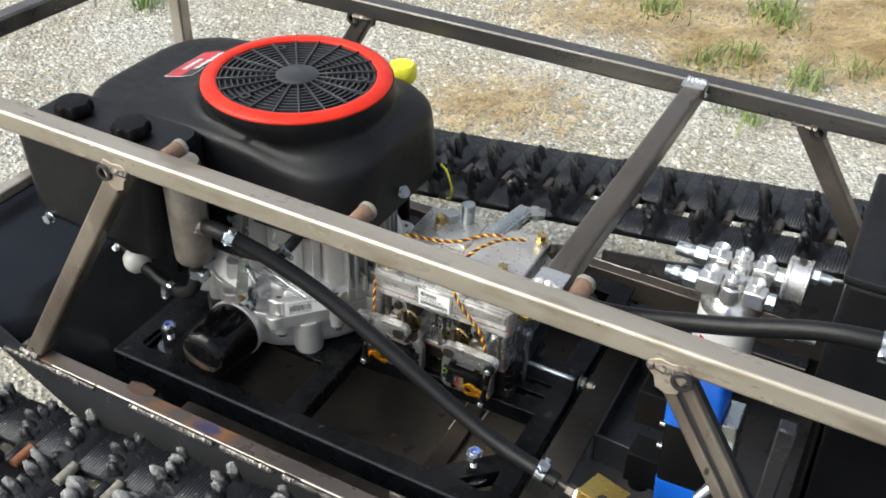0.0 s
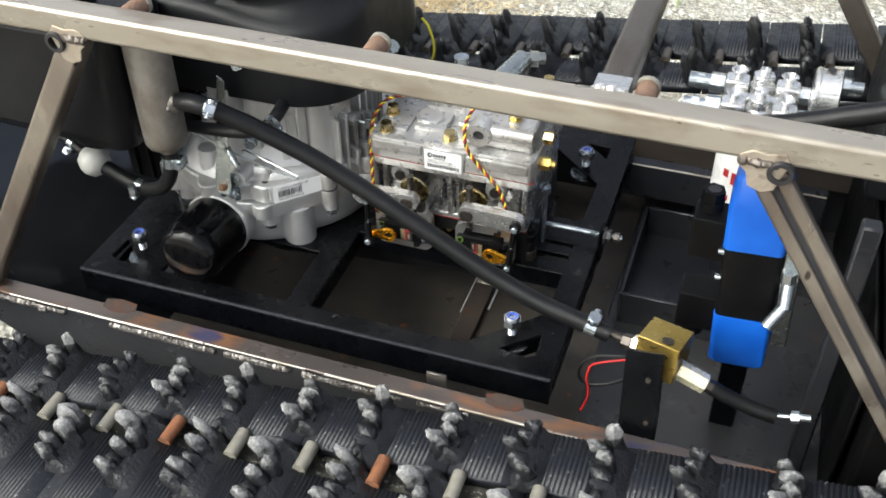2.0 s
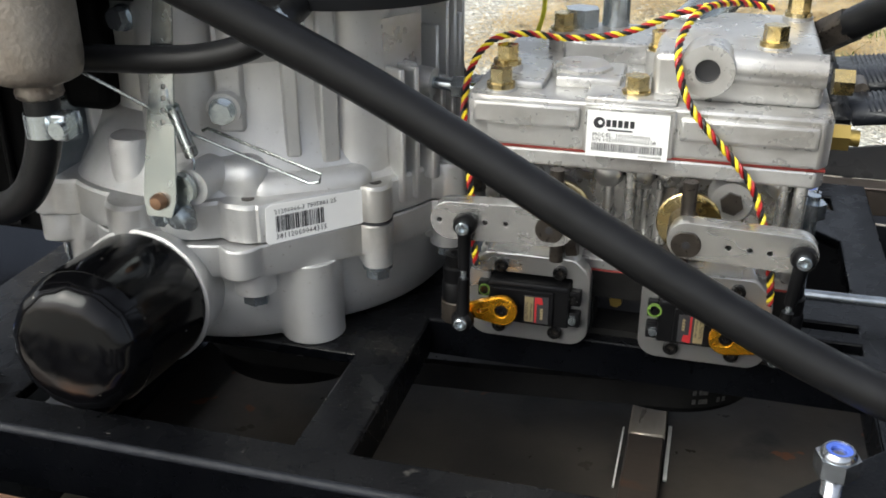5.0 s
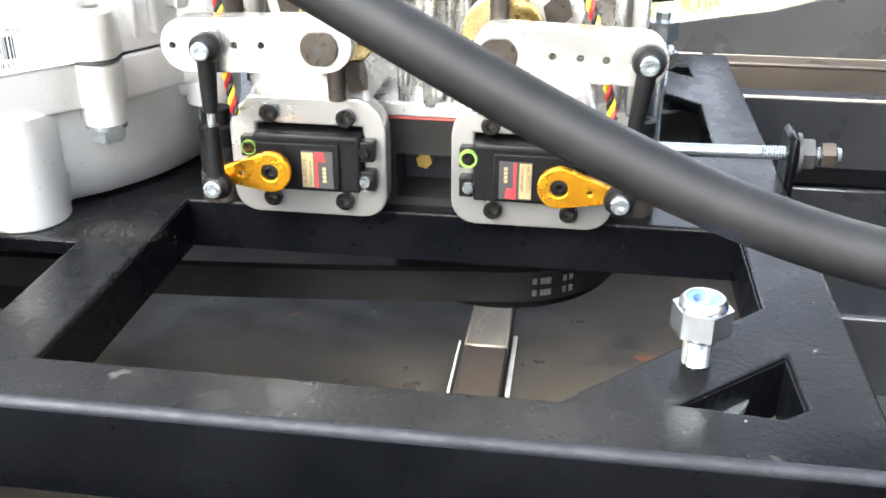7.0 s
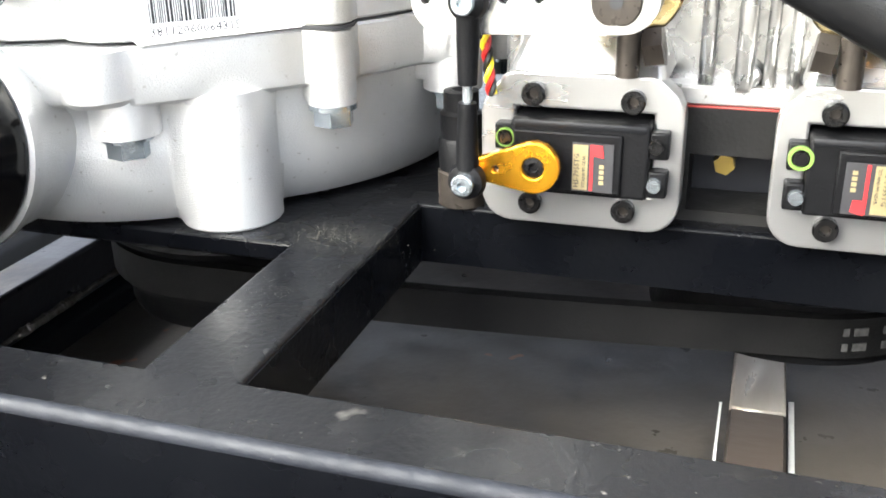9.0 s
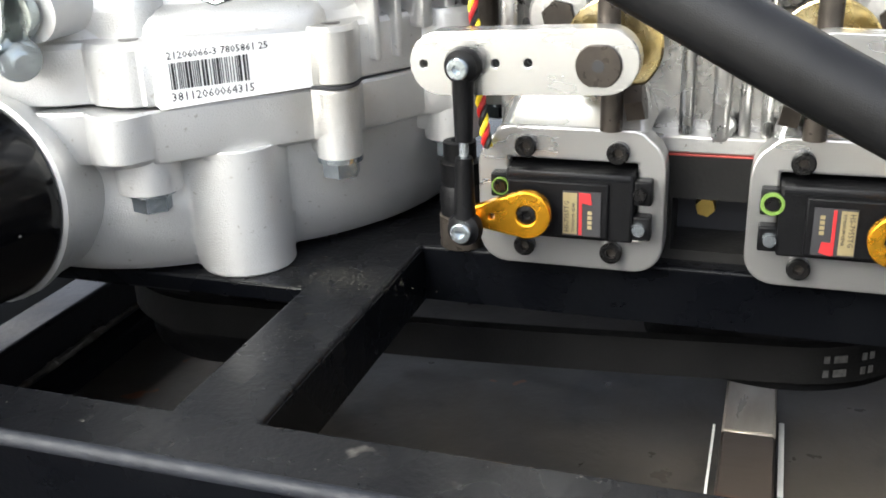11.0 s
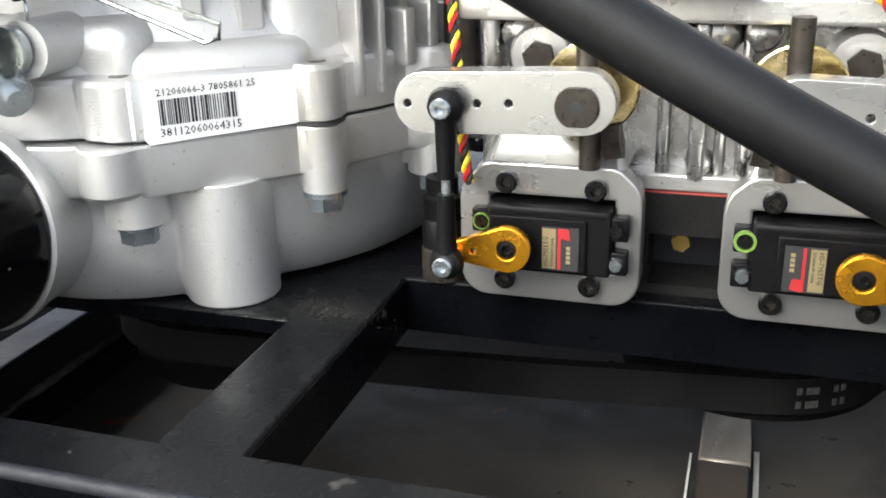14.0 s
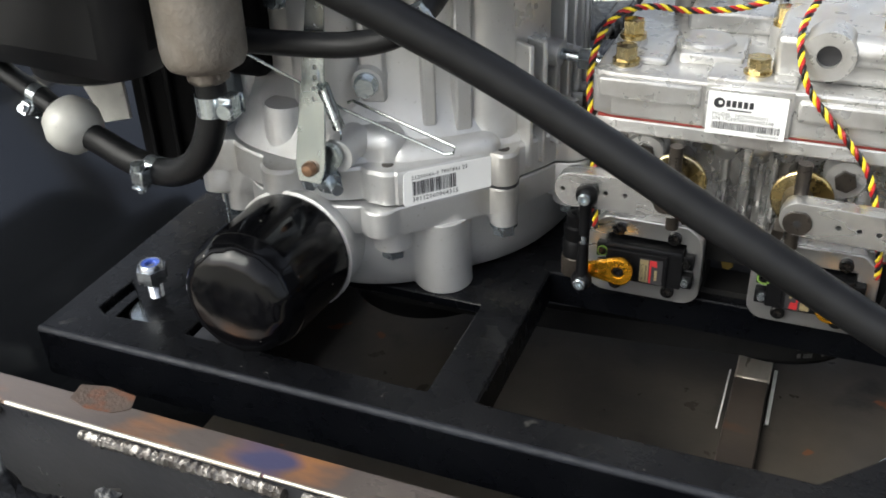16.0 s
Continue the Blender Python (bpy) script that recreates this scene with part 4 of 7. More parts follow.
ROD = bpy.data.meshes.new("track_rod")
bm.to_mesh(ROD)
bm.free()
ROD.materials.append(M_PIN)
ROD_RUST = ROD.copy()
ROD_RUST.materials.clear()
ROD_RUST.materials.append(M_RUST_BR)
ROD_DULL = ROD.copy()
ROD_DULL.materials.clear()
ROD_DULL.materials.append(M_CROSS)

SL = 0.12


def belt_z(x):
    return -0.012 + SL * x


def loop_pose(s):
    """Along the belt: the top run, round the ends and back under. Gives x, z and the angle."""
    xa, xb, ra, rb = -0.535, 0.84, 0.100, 0.185
    ang = math.atan(SL)
    top = (xb - xa) / math.cos(ang)
    if s < top:
        x = xa + s * math.cos(ang)
        return x, belt_z(x), ang
    s -= top
    arc = rb * (math.pi + ang)
    cx, cz = xb + rb * math.sin(ang), belt_z(xb) - rb * math.cos(ang)
    if s < arc:
        a = math.pi / 2 + ang - s / rb
        return cx + rb * math.cos(a), cz + rb * math.sin(a), a - math.pi / 2
    s -= arc
    x0, z0 = cx, cz - rb
    x1, z1 = xa + ra * math.sin(ang), belt_z(xa) - ra * math.cos(ang) - ra
    L = math.hypot(x1 - x0, z1 - z0)
    if s < L:
        t = s / L
        return x0 + (x1 - x0) * t, z0 + (z1 - z0) * t, math.pi + math.atan2(-(z1 - z0), -(x1 - x0)) * -1 * -1
    s -= L
    a = -math.pi / 2 - s / ra
    cx, cz = xa + ra * math.sin(ang), belt_z(xa) - ra * math.cos(ang)
    return cx + ra * math.cos(a), cz + ra * math.sin(a), a - math.pi / 2


def track(yi, flip, label, shift, lift=0.0, links=LINKS, dull=None):
    e = thing("rubber_track", (0.15, yi - 0.1 * flip, GZ), label, "track", "tracks of the machine")
    total = (0.84 + 0.535) / math.cos(math.atan(SL)) + math.pi * (0.285) + 1.37
    n = int(total / PITCH)
    for i in range(n):
        x, z, a = loop_pose((i + shift) % n * PITCH)
        m = Matrix.Translation((x, yi, z + lift)) @ Matrix.Rotation(-a, 4, "Y") @ Matrix.Diagonal((1, flip, 1, 1))
        k = (0, 1, 2, 0, 2, 1, 0, 1)[i % 8]
        link = new("track_link", links[k][0])
        for ob in (link, new("tread_lug", links[k][1]), new("tread_lug", links[k][2]), new("track_rod", dull or (ROD_RUST if i % 3 == 0 else ROD))):
            ob.matrix_basis = m
            ob.parent = e
            ob.matrix_parent_inverse = home(e).inverted()
            if ob is not link:
                ob.parent = link
                ob.matrix_basis = Matrix.Identity(4)
                ob.matrix_parent_inverse = Matrix.Identity(4)
    return e


near_track = track(-0.108, 1, "black rubber track with dusty torn lugs beside the hull", 0.58)
M_DIRT = mat("packed dirt and grit", (0.035, 0.033, 0.027), (0.075, 0.07, 0.058), 0.9, 0.05, 0.0, 60, 0.8, 260, specks=((0.26, 0.25, 0.215), 210, 0.62))
bm = bm_new()
grid = []
for i in range(276):
    x = -0.54 + i * 0.005
    grid.append([bm.verts.new((x, -0.108 - 0.058 - 0.0055 * k, belt_z(x) - 0.0165 + 0.009 * noise.noise(Vector((x * 38, k * 0.55, 3.1))))) for k in range(8)])
for i in range(275):
    for k in range(7):
        bm.faces.new((grid[i][k], grid[i + 1][k], grid[i + 1][k + 1], grid[i][k + 1]))
low = [[bm.verts.new(v.co - Vector((0, 0, 0.006))) for v in row] for row in grid]
for i in range(275):
    for k in range(7):
        bm.faces.new((low[i][k + 1], low[i + 1][k + 1], low[i + 1][k], low[i][k]))
dirt = part("packed_dirt", bm, M_DIRT, near_track, "dark gritty dirt caught in the openings of the track", 80)
track(0.522, -1, "black rubber track with tall lugs on the far side", 0.30, 0.012, LINKS_TALL, ROD_DULL)


from mathutils.bvhtree import BVHTree

# ---- engine ----
CX, CY = -0.124, 0.207
engine = thing("engine", (CX, CY, 0.0), "vertical shaft petrol engine, cast aluminium case under a black plastic shroud", "engine")


def at_angle(deg, r, z):
    return Vector((CX + r * math.cos(radians(deg)), CY + r * math.sin(radians(deg)), z))


def loft(bm, rings, cap=True):
    vs = [[bm.verts.new(p) for p in ring] for ring in rings]
    n = len(vs[0])
    for k in range(len(vs) - 1):
        for i in range(n):
            j = (i + 1) % n
            bm.faces.new((vs[k][i], vs[k][j], vs[k + 1][j], vs[k + 1][i]))
    if cap:
        bm.faces.new(vs[0][::-1])
        bm.faces.new(vs[-1])
    return bm


BOSS = [-124, -98, -72, -41, -16, 12, 40, 68, 96, 130, 165, 200, 232]


def case_ring(r, z, waves=0.0, extra=None, n=180):
    out = []
    for i in range(n):
        d = 360 * i / n
        rr = r
        for b in BOSS:
            k = abs((d - b + 180) % 360 - 180)
            rr += waves * max(0.0, 1 - (k / 5.5) ** 2)
        if extra:
            rr += extra(((d + 180) % 360) - 180)
        out.append(at_angle(d, rr, z))
    return out


def sump_bulge(d):
    """The pad of the oil filter and the flat towards the pump."""
    k = abs(d + 93)
    return 0.014 * max(0.0, 1 - (k / 24) ** 4) if k < 24 else 0.0


def belly(d):
    """The sump wall swells forward beside the foot."""
    k = abs(d + 88)
    return 0.0145 * max(0.0, 1 - (k / 36) ** 2) if k < 36 else 0.0


FOOT_A, FOOT_C, FOOT_R = -58.0, 0.1190, 0.0180
PAD_A, PAD_P = -45.0, 0.1302


def soft_max(a, b, k):
    h = max(k - abs(a - b), 0.0) / k
    return max(a, b) + h * h * k * 0.25


def low_ring(r, z, foot=1.0, swell=1.0):
    """Round the sump, with the foot boss drawn out of the wall in hollow curves."""
    out = []
    for i in range(540):
        d = -180 + 360 * i / 540
        rr = r + swell * belly(d)
        a = radians(d - FOOT_A)
        if abs(a) < 0.6:
            q = (FOOT_R * foot) ** 2 - (FOOT_C * math.sin(a)) ** 2
            edge = FOOT_C * math.cos(a) + math.sqrt(q) if q > 0 else FOOT_C * math.cos(a) - 1.2 * math.sqrt(-q)
            rr = soft_max(rr, edge, 0.010)
        out.append(at_angle(d, rr, z))
    return out


def rim_ring(r, z, waves, pad, extra=None, p=0.0):
    """Round the flange, with the flat pad under the label between two bosses."""
    out = []
    for i in range(540):
        d = -180 + 360 * i / 540
        rr = r
        for b in BOSS:
            k = abs((d - b + 180) % 360 - 180)
            rr += (0.68 if b == -41 else 1.08) * waves * max(0.0, 1 - (k / (4.3 if b == -41 else 6.2)) ** 2) ** 0.8
        if extra:
            rr += extra(d)
        if -70 < d < -36.5:
            rr = rr + (max(rr, (PAD_P + p) / math.cos(radians(d - PAD_A))) - rr) * pad
        out.append(at_angle(d, rr, z))
    return out


bm = loft(bm_new(), [low_ring(0.104, 0.0005), low_ring(0.113, 0.002), low_ring(0.1175, 0.007), low_ring(0.1205, 0.018, 0.992), low_ring(0.121, 0.030, 0.985, 0.9), low_ring(0.1215, 0.0375, 0.98, 0.8), low_ring(0.1220, 0.0425, 0.975, 0.8),
                     low_ring(0.1225, 0.0452, 0.96, 0.9), rim_ring(0.1255, 0.0462, 0.005, 0.75, sump_bulge, -0.0016), rim_ring(0.1290, 0.0478, 0.0105, 1.0, sump_bulge, -0.0004), rim_ring(0.130, 0.050, 0.0125, 1.0, sump_bulge),
                     rim_ring(0.130, 0.0655, 0.0125, 1.0, sump_bulge), rim_ring(0.1293, 0.0665, 0.012, 1.0, sump_bulge, -0.0007)])
part("sump_cover", bm, M_CAST, engine, "bare cast aluminium sump cover", 30)
bm = loft(bm_new(), [case_ring(0.1275, 0.0665, 0.0115), case_ring(0.1275, 0.0678, 0.0115)])
part("gasket", bm, M_INK, engine, "dark gasket line")


def upper_bulge(d):
    k = abs(d + 101)
    return 0.012 * (1 - (k / 26) ** 4) if k < 26 else 0.0


bm = loft(bm_new(), [rim_ring(0.1293, 0.0678, 0.012, 1.0, upper_bulge, -0.0007), rim_ring(0.130, 0.0685, 0.0125, 1.0, upper_bulge), rim_ring(0.130, 0.087, 0.0125, 1.0, upper_bulge), rim_ring(0.1288, 0.0888, 0.0115, 1.0, upper_bulge, -0.001),
                     rim_ring(0.126, 0.0895, 0.0, 0.0, upper_bulge), rim_ring(0.1185, 0.098, 0.0, 0.0, upper_bulge), rim_ring(0.112, 0.110, 0.0, 0.0, upper_bulge), rim_ring(0.108, 0.125, 0.0, 0.0), rim_ring(0.106, 0.16, 0.0, 0.0), rim_ring(0.106, 0.20, 0.0, 0.0)])
part("crankcase", bm, M_CAST, engine, "bare cast aluminium crankcase", 30)
for i, b in enumerate(BOSS):
    foot = Vector((0, 0, 0.0400 if b == -41 else 0.036))
    rq = 0.0090 if b == -41 else 0.0119
    q = at_angle(b, (0.1386 if b == -41 else 0.1437) - rq, 0.0)
    bm = cyl(bm_new(), q + foot, q + Vector((0, 0, 0.0650)), rq - 0.0004, rq, 28, 0.0012)
    box(bm, (0.112, 0.0012 - rq, 0.039), (0.130, rq - 0.0012, 0.066), 0.003, 2, Matrix.Translation((CX, CY, 0)) @ Matrix.Rotation(radians(b), 4, "Z"))
    boss = part("bolt_boss", bm, M_CAST, engine)
    # A dark disc stands for the shade in the hole.
    bm = cyl(bm_new(), q + Vector((0, 0, 0.0872)), q + Vector((0, 0, 0.0893)), 0.0036, n=18)
    part("thread_hole", bm, M_DARKSTEEL, boss, "dark disc standing for a threaded hole")
    bm = bolt_head(bm_new(), q + foot, (0, 0, -1), 0.0128, 0.0078)
    part("flange_bolt", bm, M_ZINC, boss, "blue-zinc flange bolt")
# foot boss
p = at_angle(FOOT_A, FOOT_C, 0.0)
bm = lathe(bm_new(), [(0.0176, 0.0), (0.0182, 0.0008), (0.0181, 0.004), (0.0177, 0.03), (0.0175, 0.0478), (0.0172, 0.0482), (0.0, 0.0483)], p, n=48)
part("foot_boss", bm, M_CAST, engine, angle=25)
# upright ribs of the crankcase
for d, r0, z0, z1, w in ((-60, 0.112, 0.105, 0.185, 0.008), (-50, 0.1135, 0.10, 0.19, 0.010), (-40, 0.113, 0.095, 0.19, 0.006), (-14, 0.1185, 0.092, 0.165, 0.003), (-8, 0.1185, 0.092, 0.19, 0.003), (-2, 0.1185, 0.092, 0.19, 0.003), (4, 0.1185, 0.092, 0.165, 0.003), (10, 0.1185, 0.092, 0.19, 0.003), (16, 0.1185, 0.092, 0.19, 0.003), (-128, 0.114, 0.10, 0.19, 0.008), (-76, 0.110, 0.12, 0.19, 0.014)):
    m = Matrix.Translation((CX, CY, 0)) @ Matrix.Rotation(radians(d), 4, "Z")
    bm = bm_new()
    box(bm, (0.095, -w / 2, z0), (r0 + 0.004, w / 2, z1), min(0.0012, w / 3), m=m)
    part("case_rib", bm, M_CAST, engine)
p = at_angle(-103.5, 0.1205, 0.0)
part("case_column", lathe(bm_new(), [(0.0185, 0.086), (0.0160, 0.0895), (0.0142, 0.094), (0.0136, 0.112), (0.0122, 0.1165), (0.0, 0.1178)], p, n=36), M_CAST, engine, "short rounded column on the flange")
for d, w in ((-33.5, 0.0032), (-29.0, 0.0032)):
    m = Matrix.Translation((CX, CY, 0)) @ Matrix.Rotation(radians(d), 4, "Z")
    part("case_rib", box(bm_new(), (0.10, -w / 2, 0.0735), (0.1338, w / 2, 0.150), 0.0012, 2, m), M_CAST, engine)
for d, r in ((-38, 0.021), (-92, 0.024)):
    p = at_angle(d, 0.108 - r * 0.35, 0.0)
    bm = lathe(bm_new(), [(r * 1.12, 0.088), (r * 1.04, 0.10), (r, 0.12), (r * 0.96, 0.195)], p, n=28)
    part("case_column", bm, M_CAST, engine, "rounded column of the crankcase")
for i, d in enumerate((-27, -21, -15, -9, -3, 3)):
    m = Matrix.Translation((CX, CY, 0)) @ Matrix.Rotation(radians(d), 4, "Z")
    part("case_rib", box(bm_new(), (0.10, -0.0022, 0.089), (0.1275, 0.0022, 0.150 - 0.006 * i), 0.0012, 2, m), M_CAST, engine)
# step block left of the lever, lug blocks
for lo, hi, dd in (((0.10, -0.026, 0.070), (0.1290, 0.026, 0.108), -80), ((0.10, -0.034, 0.070), (0.1275, 0.036, 0.0985), -57), ((0.09, -0.045, 0.155), (0.112, 0.045, 0.195), -55)):
    bm = box(bm_new(), lo, hi, 0.010, 4, Matrix.Translation((CX, CY, 0)) @ Matrix.Rotation(radians(dd), 4, "Z"))
    part("case_step", bm, M_CAST, engine)
for d, r, z, L in ((-77, 0.112, 0.134, 0.020), (-58, 0.108, 0.178, 0.012), (-104, 0.112, 0.178, 0.014)):
    a = at_angle(d, r - 0.012, z)
    ax = (at_angle(d, 1, 0) - at_angle(d, 0, 0)).normalized()
    bm = cyl(bm_new(), a, a + ax * L, 0.0098, 0.009, 22, 0.001)
    bs = part("bolt_boss", bm, M_CAST, engine)
    part("flange_bolt", bolt_head(bm_new(), a + ax * L, ax, 0.0105, 0.008), M_ZINC, bs, "bright zinc flange bolt")
# small serrated fins between flange and pump
for i in range(5):
    d = -24 + i * 6
    m = Matrix.Translation((CX, CY, 0)) @ Matrix.Rotation(radians(d), 4, "Z")
    part("case_rib", box(bm_new(), (0.118, -0.003, 0.083), (0.137, 0.003, 0.105 + 0.002 * (i % 2)), 0.0014, 2, m), M_CAST, engine)
p = at_angle(-13, 0.142, 0.0)
bm = cyl(bm_new(), p + Vector((0, 0, 0.07)), p + Vector((0, 0, 0.108)), 0.0075, n=20, bev=0.001)
part("stud_sleeve", bm, M_DARKSTEEL, engine, "dark stud sleeve")
# barcode label on the flange
la, lb2 = Vector((-0.0722, 0.0756, 0.0)), Vector((-0.0262, 0.1216, 0.0))
right = (lb2 - la).normalized()
out = right.cross(Vector((0, 0, 1))).normalized()
lab_m = plane_pose(la + out * 0.0012 + Vector((0, 0, 0.0665)), right, (0, 0, 1))
L = (lb2 - la).length
bm = bm_new()
slab(bm, [(0.0, 0.002), (0.0015, 0.0), (0.02, 0.0005), (L, 0.001), (L, 0.0205), (0.004, 0.0225), (0.001, 0.021)], [], lambda u, v: lab_m @ Vector((u, v, 0)), lab_m.to_3x3() @ Vector((0, 0, 0.0005)))
label = part("barcode_label", bm, M_WHITE, engine, "white paper barcode label")
RB = random.Random(8)
bars, x = bm_new(), 0.006
while x < 0.033:
    w = RB.choice((0.0003, 0.0003, 0.0005, 0.0008))
    box(bars, (x, 0.0065, 0.0004), (x + w, 0.0155, 0.0007), m=lab_m)
    x += w + RB.choice((0.0003, 0.0004, 0.0007))
tagged(part("barcode", bars, M_INK, label), "black printed barcode", kind="stuff")
letters("38112060064315", 0.0042, lab_m @ Matrix.Translation((0.0055, 0.0025, 0.0006)), M_INK, label)
letters("21206066-3 7805861 25", 0.0036, lab_m @ Matrix.Translation((0.0055, 0.0168, 0.0006)), M_INK, label)
part("label_mark", box(bm_new(), (L - 0.003, 0.008, 0.0004), (L - 0.0024, 0.0125, 0.0007), m=lab_m), M_INK, label)
bm = slab(bm_new(), [(0.104, 0.0), (0.110, 0.0), (0.110, 0.03), (0.104, 0.03)], [], lambda u, v: Matrix.Translation((CX, CY, 0)) @ Matrix.Rotation(radians(-28), 4, "Z") @ Vector((0.119, (u - 0.107) * 5, 0.145 + v)), (0.0004, 0, 0))
part("cast_pad", bm, M_CAST2, engine)

# oil filter
oil = thing("oil_filter", (-0.128, 0.015, 0.0), "gloss black spin-on oil filter screwed into the engine", "oil filter")
ob_c = Vector((-0.1346, 0.0524, 0.0382))
ax = Vector((0.013, -1.0, 0.08)).normalized()
RF = 0.0370
bm = lathe(bm_new(), [(0.0345, -0.036), (0.0362, -0.010), (0.0382, -0.004), (0.0386, -0.002), (0.0386, 0.0010), (0.037, 0.0016)], ob_c, ax, 48)
part("filter_flange", bm, M_CAST, oil, "cast aluminium filter seat")
prof = [(RF, 0.0022), (RF + 0.0004, 0.004), (RF, 0.0075), (RF - 0.0006, 0.050)]
bm = lathe(bm_new(), prof + [(RF - 0.001, 0.0535)], ob_c, ax, 48)
part("canister", bm, M_GLOSS, oil)
# fluted dome at the end
u, w, a3 = frame_of(ax)
bm = bm_new()
rings = []
for r, h, fl in ((RF - 0.001, 0.0525, 0), (RF - 0.0012, 0.0545, 0.4), (RF - 0.0022, 0.061, 1), (RF - 0.0040, 0.0655, 1), (RF - 0.008, 0.0690, 0.8), (0.024, 0.0708, 0.15), (0.016, 0.0716, 0), (0.008, 0.0725, 0), (0.002, 0.0726, 0)):
    ring = []
    for i in range(84):
        t = 2 * math.pi * i / 84
        q = (t + 0.11) % (2 * math.pi / 14) - math.pi / 14
        k = 1.0 - fl * (1.0 - 0.985 * math.cos(math.pi / 14) / math.cos(q))
        ring.append(ob_c + a3 * h + r * k * (math.cos(t) * u + math.sin(t) * w))
    rings.append(ring)
loft(bm, rings)
part("fluted_end", bm, M_GLOSS, oil)

# shroud
shroud = part("shroud", bm_new(), M_PLASTIC, engine, "black textured plastic blower shroud")
bm = bm_new()


def shroud_ring(z, inset, blend, dip=0.0, sag=0.0, n=120):
    """From a rounded box outline to the circle round the fan."""
    out = []
    x0, x1, y0, y1, rr = -0.405 + inset, 0.020 - inset, 0.088 + inset, 0.350 - inset, max(0.03, 0.074 - inset * 0.5)
    for i in range(n):
        t = 2 * math.pi * i / n
        c, s = math.cos(t), math.sin(t)
        lo, hi = 0.0, 0.6
        for _ in range(40):
            k = (lo + hi) / 2
            px, py = CX + k * c, CY + k * s
            qx, qy = max(x0 + rr - px, 0, px - (x1 - rr)), max(y0 + rr - py, 0, py - (y1 - rr))
            if math.hypot(qx, qy) < rr and x0 < px < x1 and y0 < py < y1:
                lo = k
            else:
                hi = k
        r = lo * (1 - blend) + 0.1165 * blend
        far = max(0.0, lo - 0.13)
        low = math.exp(-((((math.degrees(t) + 52 + 180) % 360) - 180) / 34) ** 2) + 0.55 * math.exp(-((((math.degrees(t) - 35 + 180) % 360) - 180) / 30) ** 2)
        out.append(Vector((CX + r * c, CY + r * s, z - dip * far - sag * low)))
    return out


loft(bm, [shroud_ring(0.190, 0.002, 0), shroud_ring(0.188, 0.0, 0), shroud_ring(0.21, 0.0, 0), shroud_ring(0.255, 0.003, 0, 0.03, 0.010), shroud_ring(0.274, 0.0045, 0, 0.07, 0.015), shroud_ring(0.281, 0.006, 0, 0.09, 0.016), shroud_ring(0.2855, 0.0095, 0.0, 0.1, 0.016), shroud_ring(0.288, 0.015, 0.02, 0.1, 0.015), shroud_ring(0.2905, 0.023, 0.10, 0.1, 0.012),
          shroud_ring(0.2935, 0.030, 0.30, 0.11, 0.008), shroud_ring(0.2965, 0.035, 0.55, 0.1, 0.004), shroud_ring(0.301, 0.038, 0.78, 0.06, 0.001), shroud_ring(0.310, 0.04, 0.95, 0.02), shroud_ring(0.319, 0.04, 1.0), shroud_ring(0.3235, 0.04, 1.0)])
finish(bm, 50)
bm.to_mesh(shroud.data)
SHELL = bm
FZ = 0.3265
bm = lathe_closed(bm_new(), [(0.0955, FZ - 0.006), (0.1150, FZ - 0.006), (0.1150, FZ - 0.001), (0.1125, FZ + 0.0015), (0.1015, FZ + 0.0035), (0.0975, FZ + 0.003), (0.0955, FZ + 0.001)], (CX, CY, 0), n=96)
part("fan_ring", bm, M_RED, engine, "bright red plastic ring round the fan screen")
fan = part("fan_screen", lathe(bm_new(), [(0.0965, FZ - 0.012), (0.0965, FZ - 0.008), (0.03, FZ - 0.008)], (CX, CY, 0), n=64), M_MATTE, engine, "round black fan screen")
part("fan_hub", lathe(bm_new(), [(0.026, FZ - 0.008), (0.026, FZ + 0.002), (0.022, FZ + 0.0045), (0.0, FZ + 0.005)], (CX, CY, 0), n=40), M_DARKMESH, fan)
for i in range(9):
    r = 0.034 + i * 0.0072
    part("screen_hoop", tube_ring(bm_new(), (CX, CY, FZ - 0.006), (0, 0, 1), r, r + 0.0022, 0.006, 64), M_DARKMESH, fan)
for i in range(20):
    m = Matrix.Translation((CX, CY, 0)) @ Matrix.Rotation(2 * math.pi * i / 20, 4, "Z")
    part("screen_spoke", box(bm_new(), (0.024, -0.0012, FZ - 0.007), (0.0965, 0.0012, FZ + 0.002), 0.0004, 1, m), M_DARKMESH, fan)
for d in (20, 140, 255):
    p = at_angle(d, 0.078, FZ - 0.002)
    part("screen_screw", lathe(bm_new(), [(0.0065, -0.003), (0.0065, 0.0045), (0.004, 0.0045), (0.0035, 0.001), (0.0, 0.001)], p, n=20), M_DARKMESH, fan)
# decal on the shroud
SKIN = BVHTree.FromBMesh(SHELL)
SHELL.free()
DECAL = [Vector(q) for q in ((-0.3225, 0.1893), (-0.3252, 0.2745), (-0.2876, 0.2989), (-0.2828, 0.1978))]


def draped(bm, u0, u1, v0, v1, lift, nu=14, nv=8):
    """A thin sheet laid on the shroud, over a stretch of the decal's outline."""
    g = []
    for i in range(nu + 1):
        row = []
        for j in range(nv + 1):
            u, v = u0 + (u1 - u0) * i / nu, v0 + (v1 - v0) * j / nv
            p = DECAL[0].lerp(DECAL[1], u).lerp(DECAL[3].lerp(DECAL[2], u), v)
            hit = SKIN.ray_cast(Vector((p.x, p.y, 0.5)), Vector((0, 0, -1)))[0]
            row.append(bm.verts.new(Vector((p.x, p.y, hit.z + lift))))
        g.append(row)
    for i in range(nu):
        for j in range(nv):
            bm.faces.new((g[i][j], g[i + 1][j], g[i + 1][j + 1], g[i][j + 1]))
    return bm


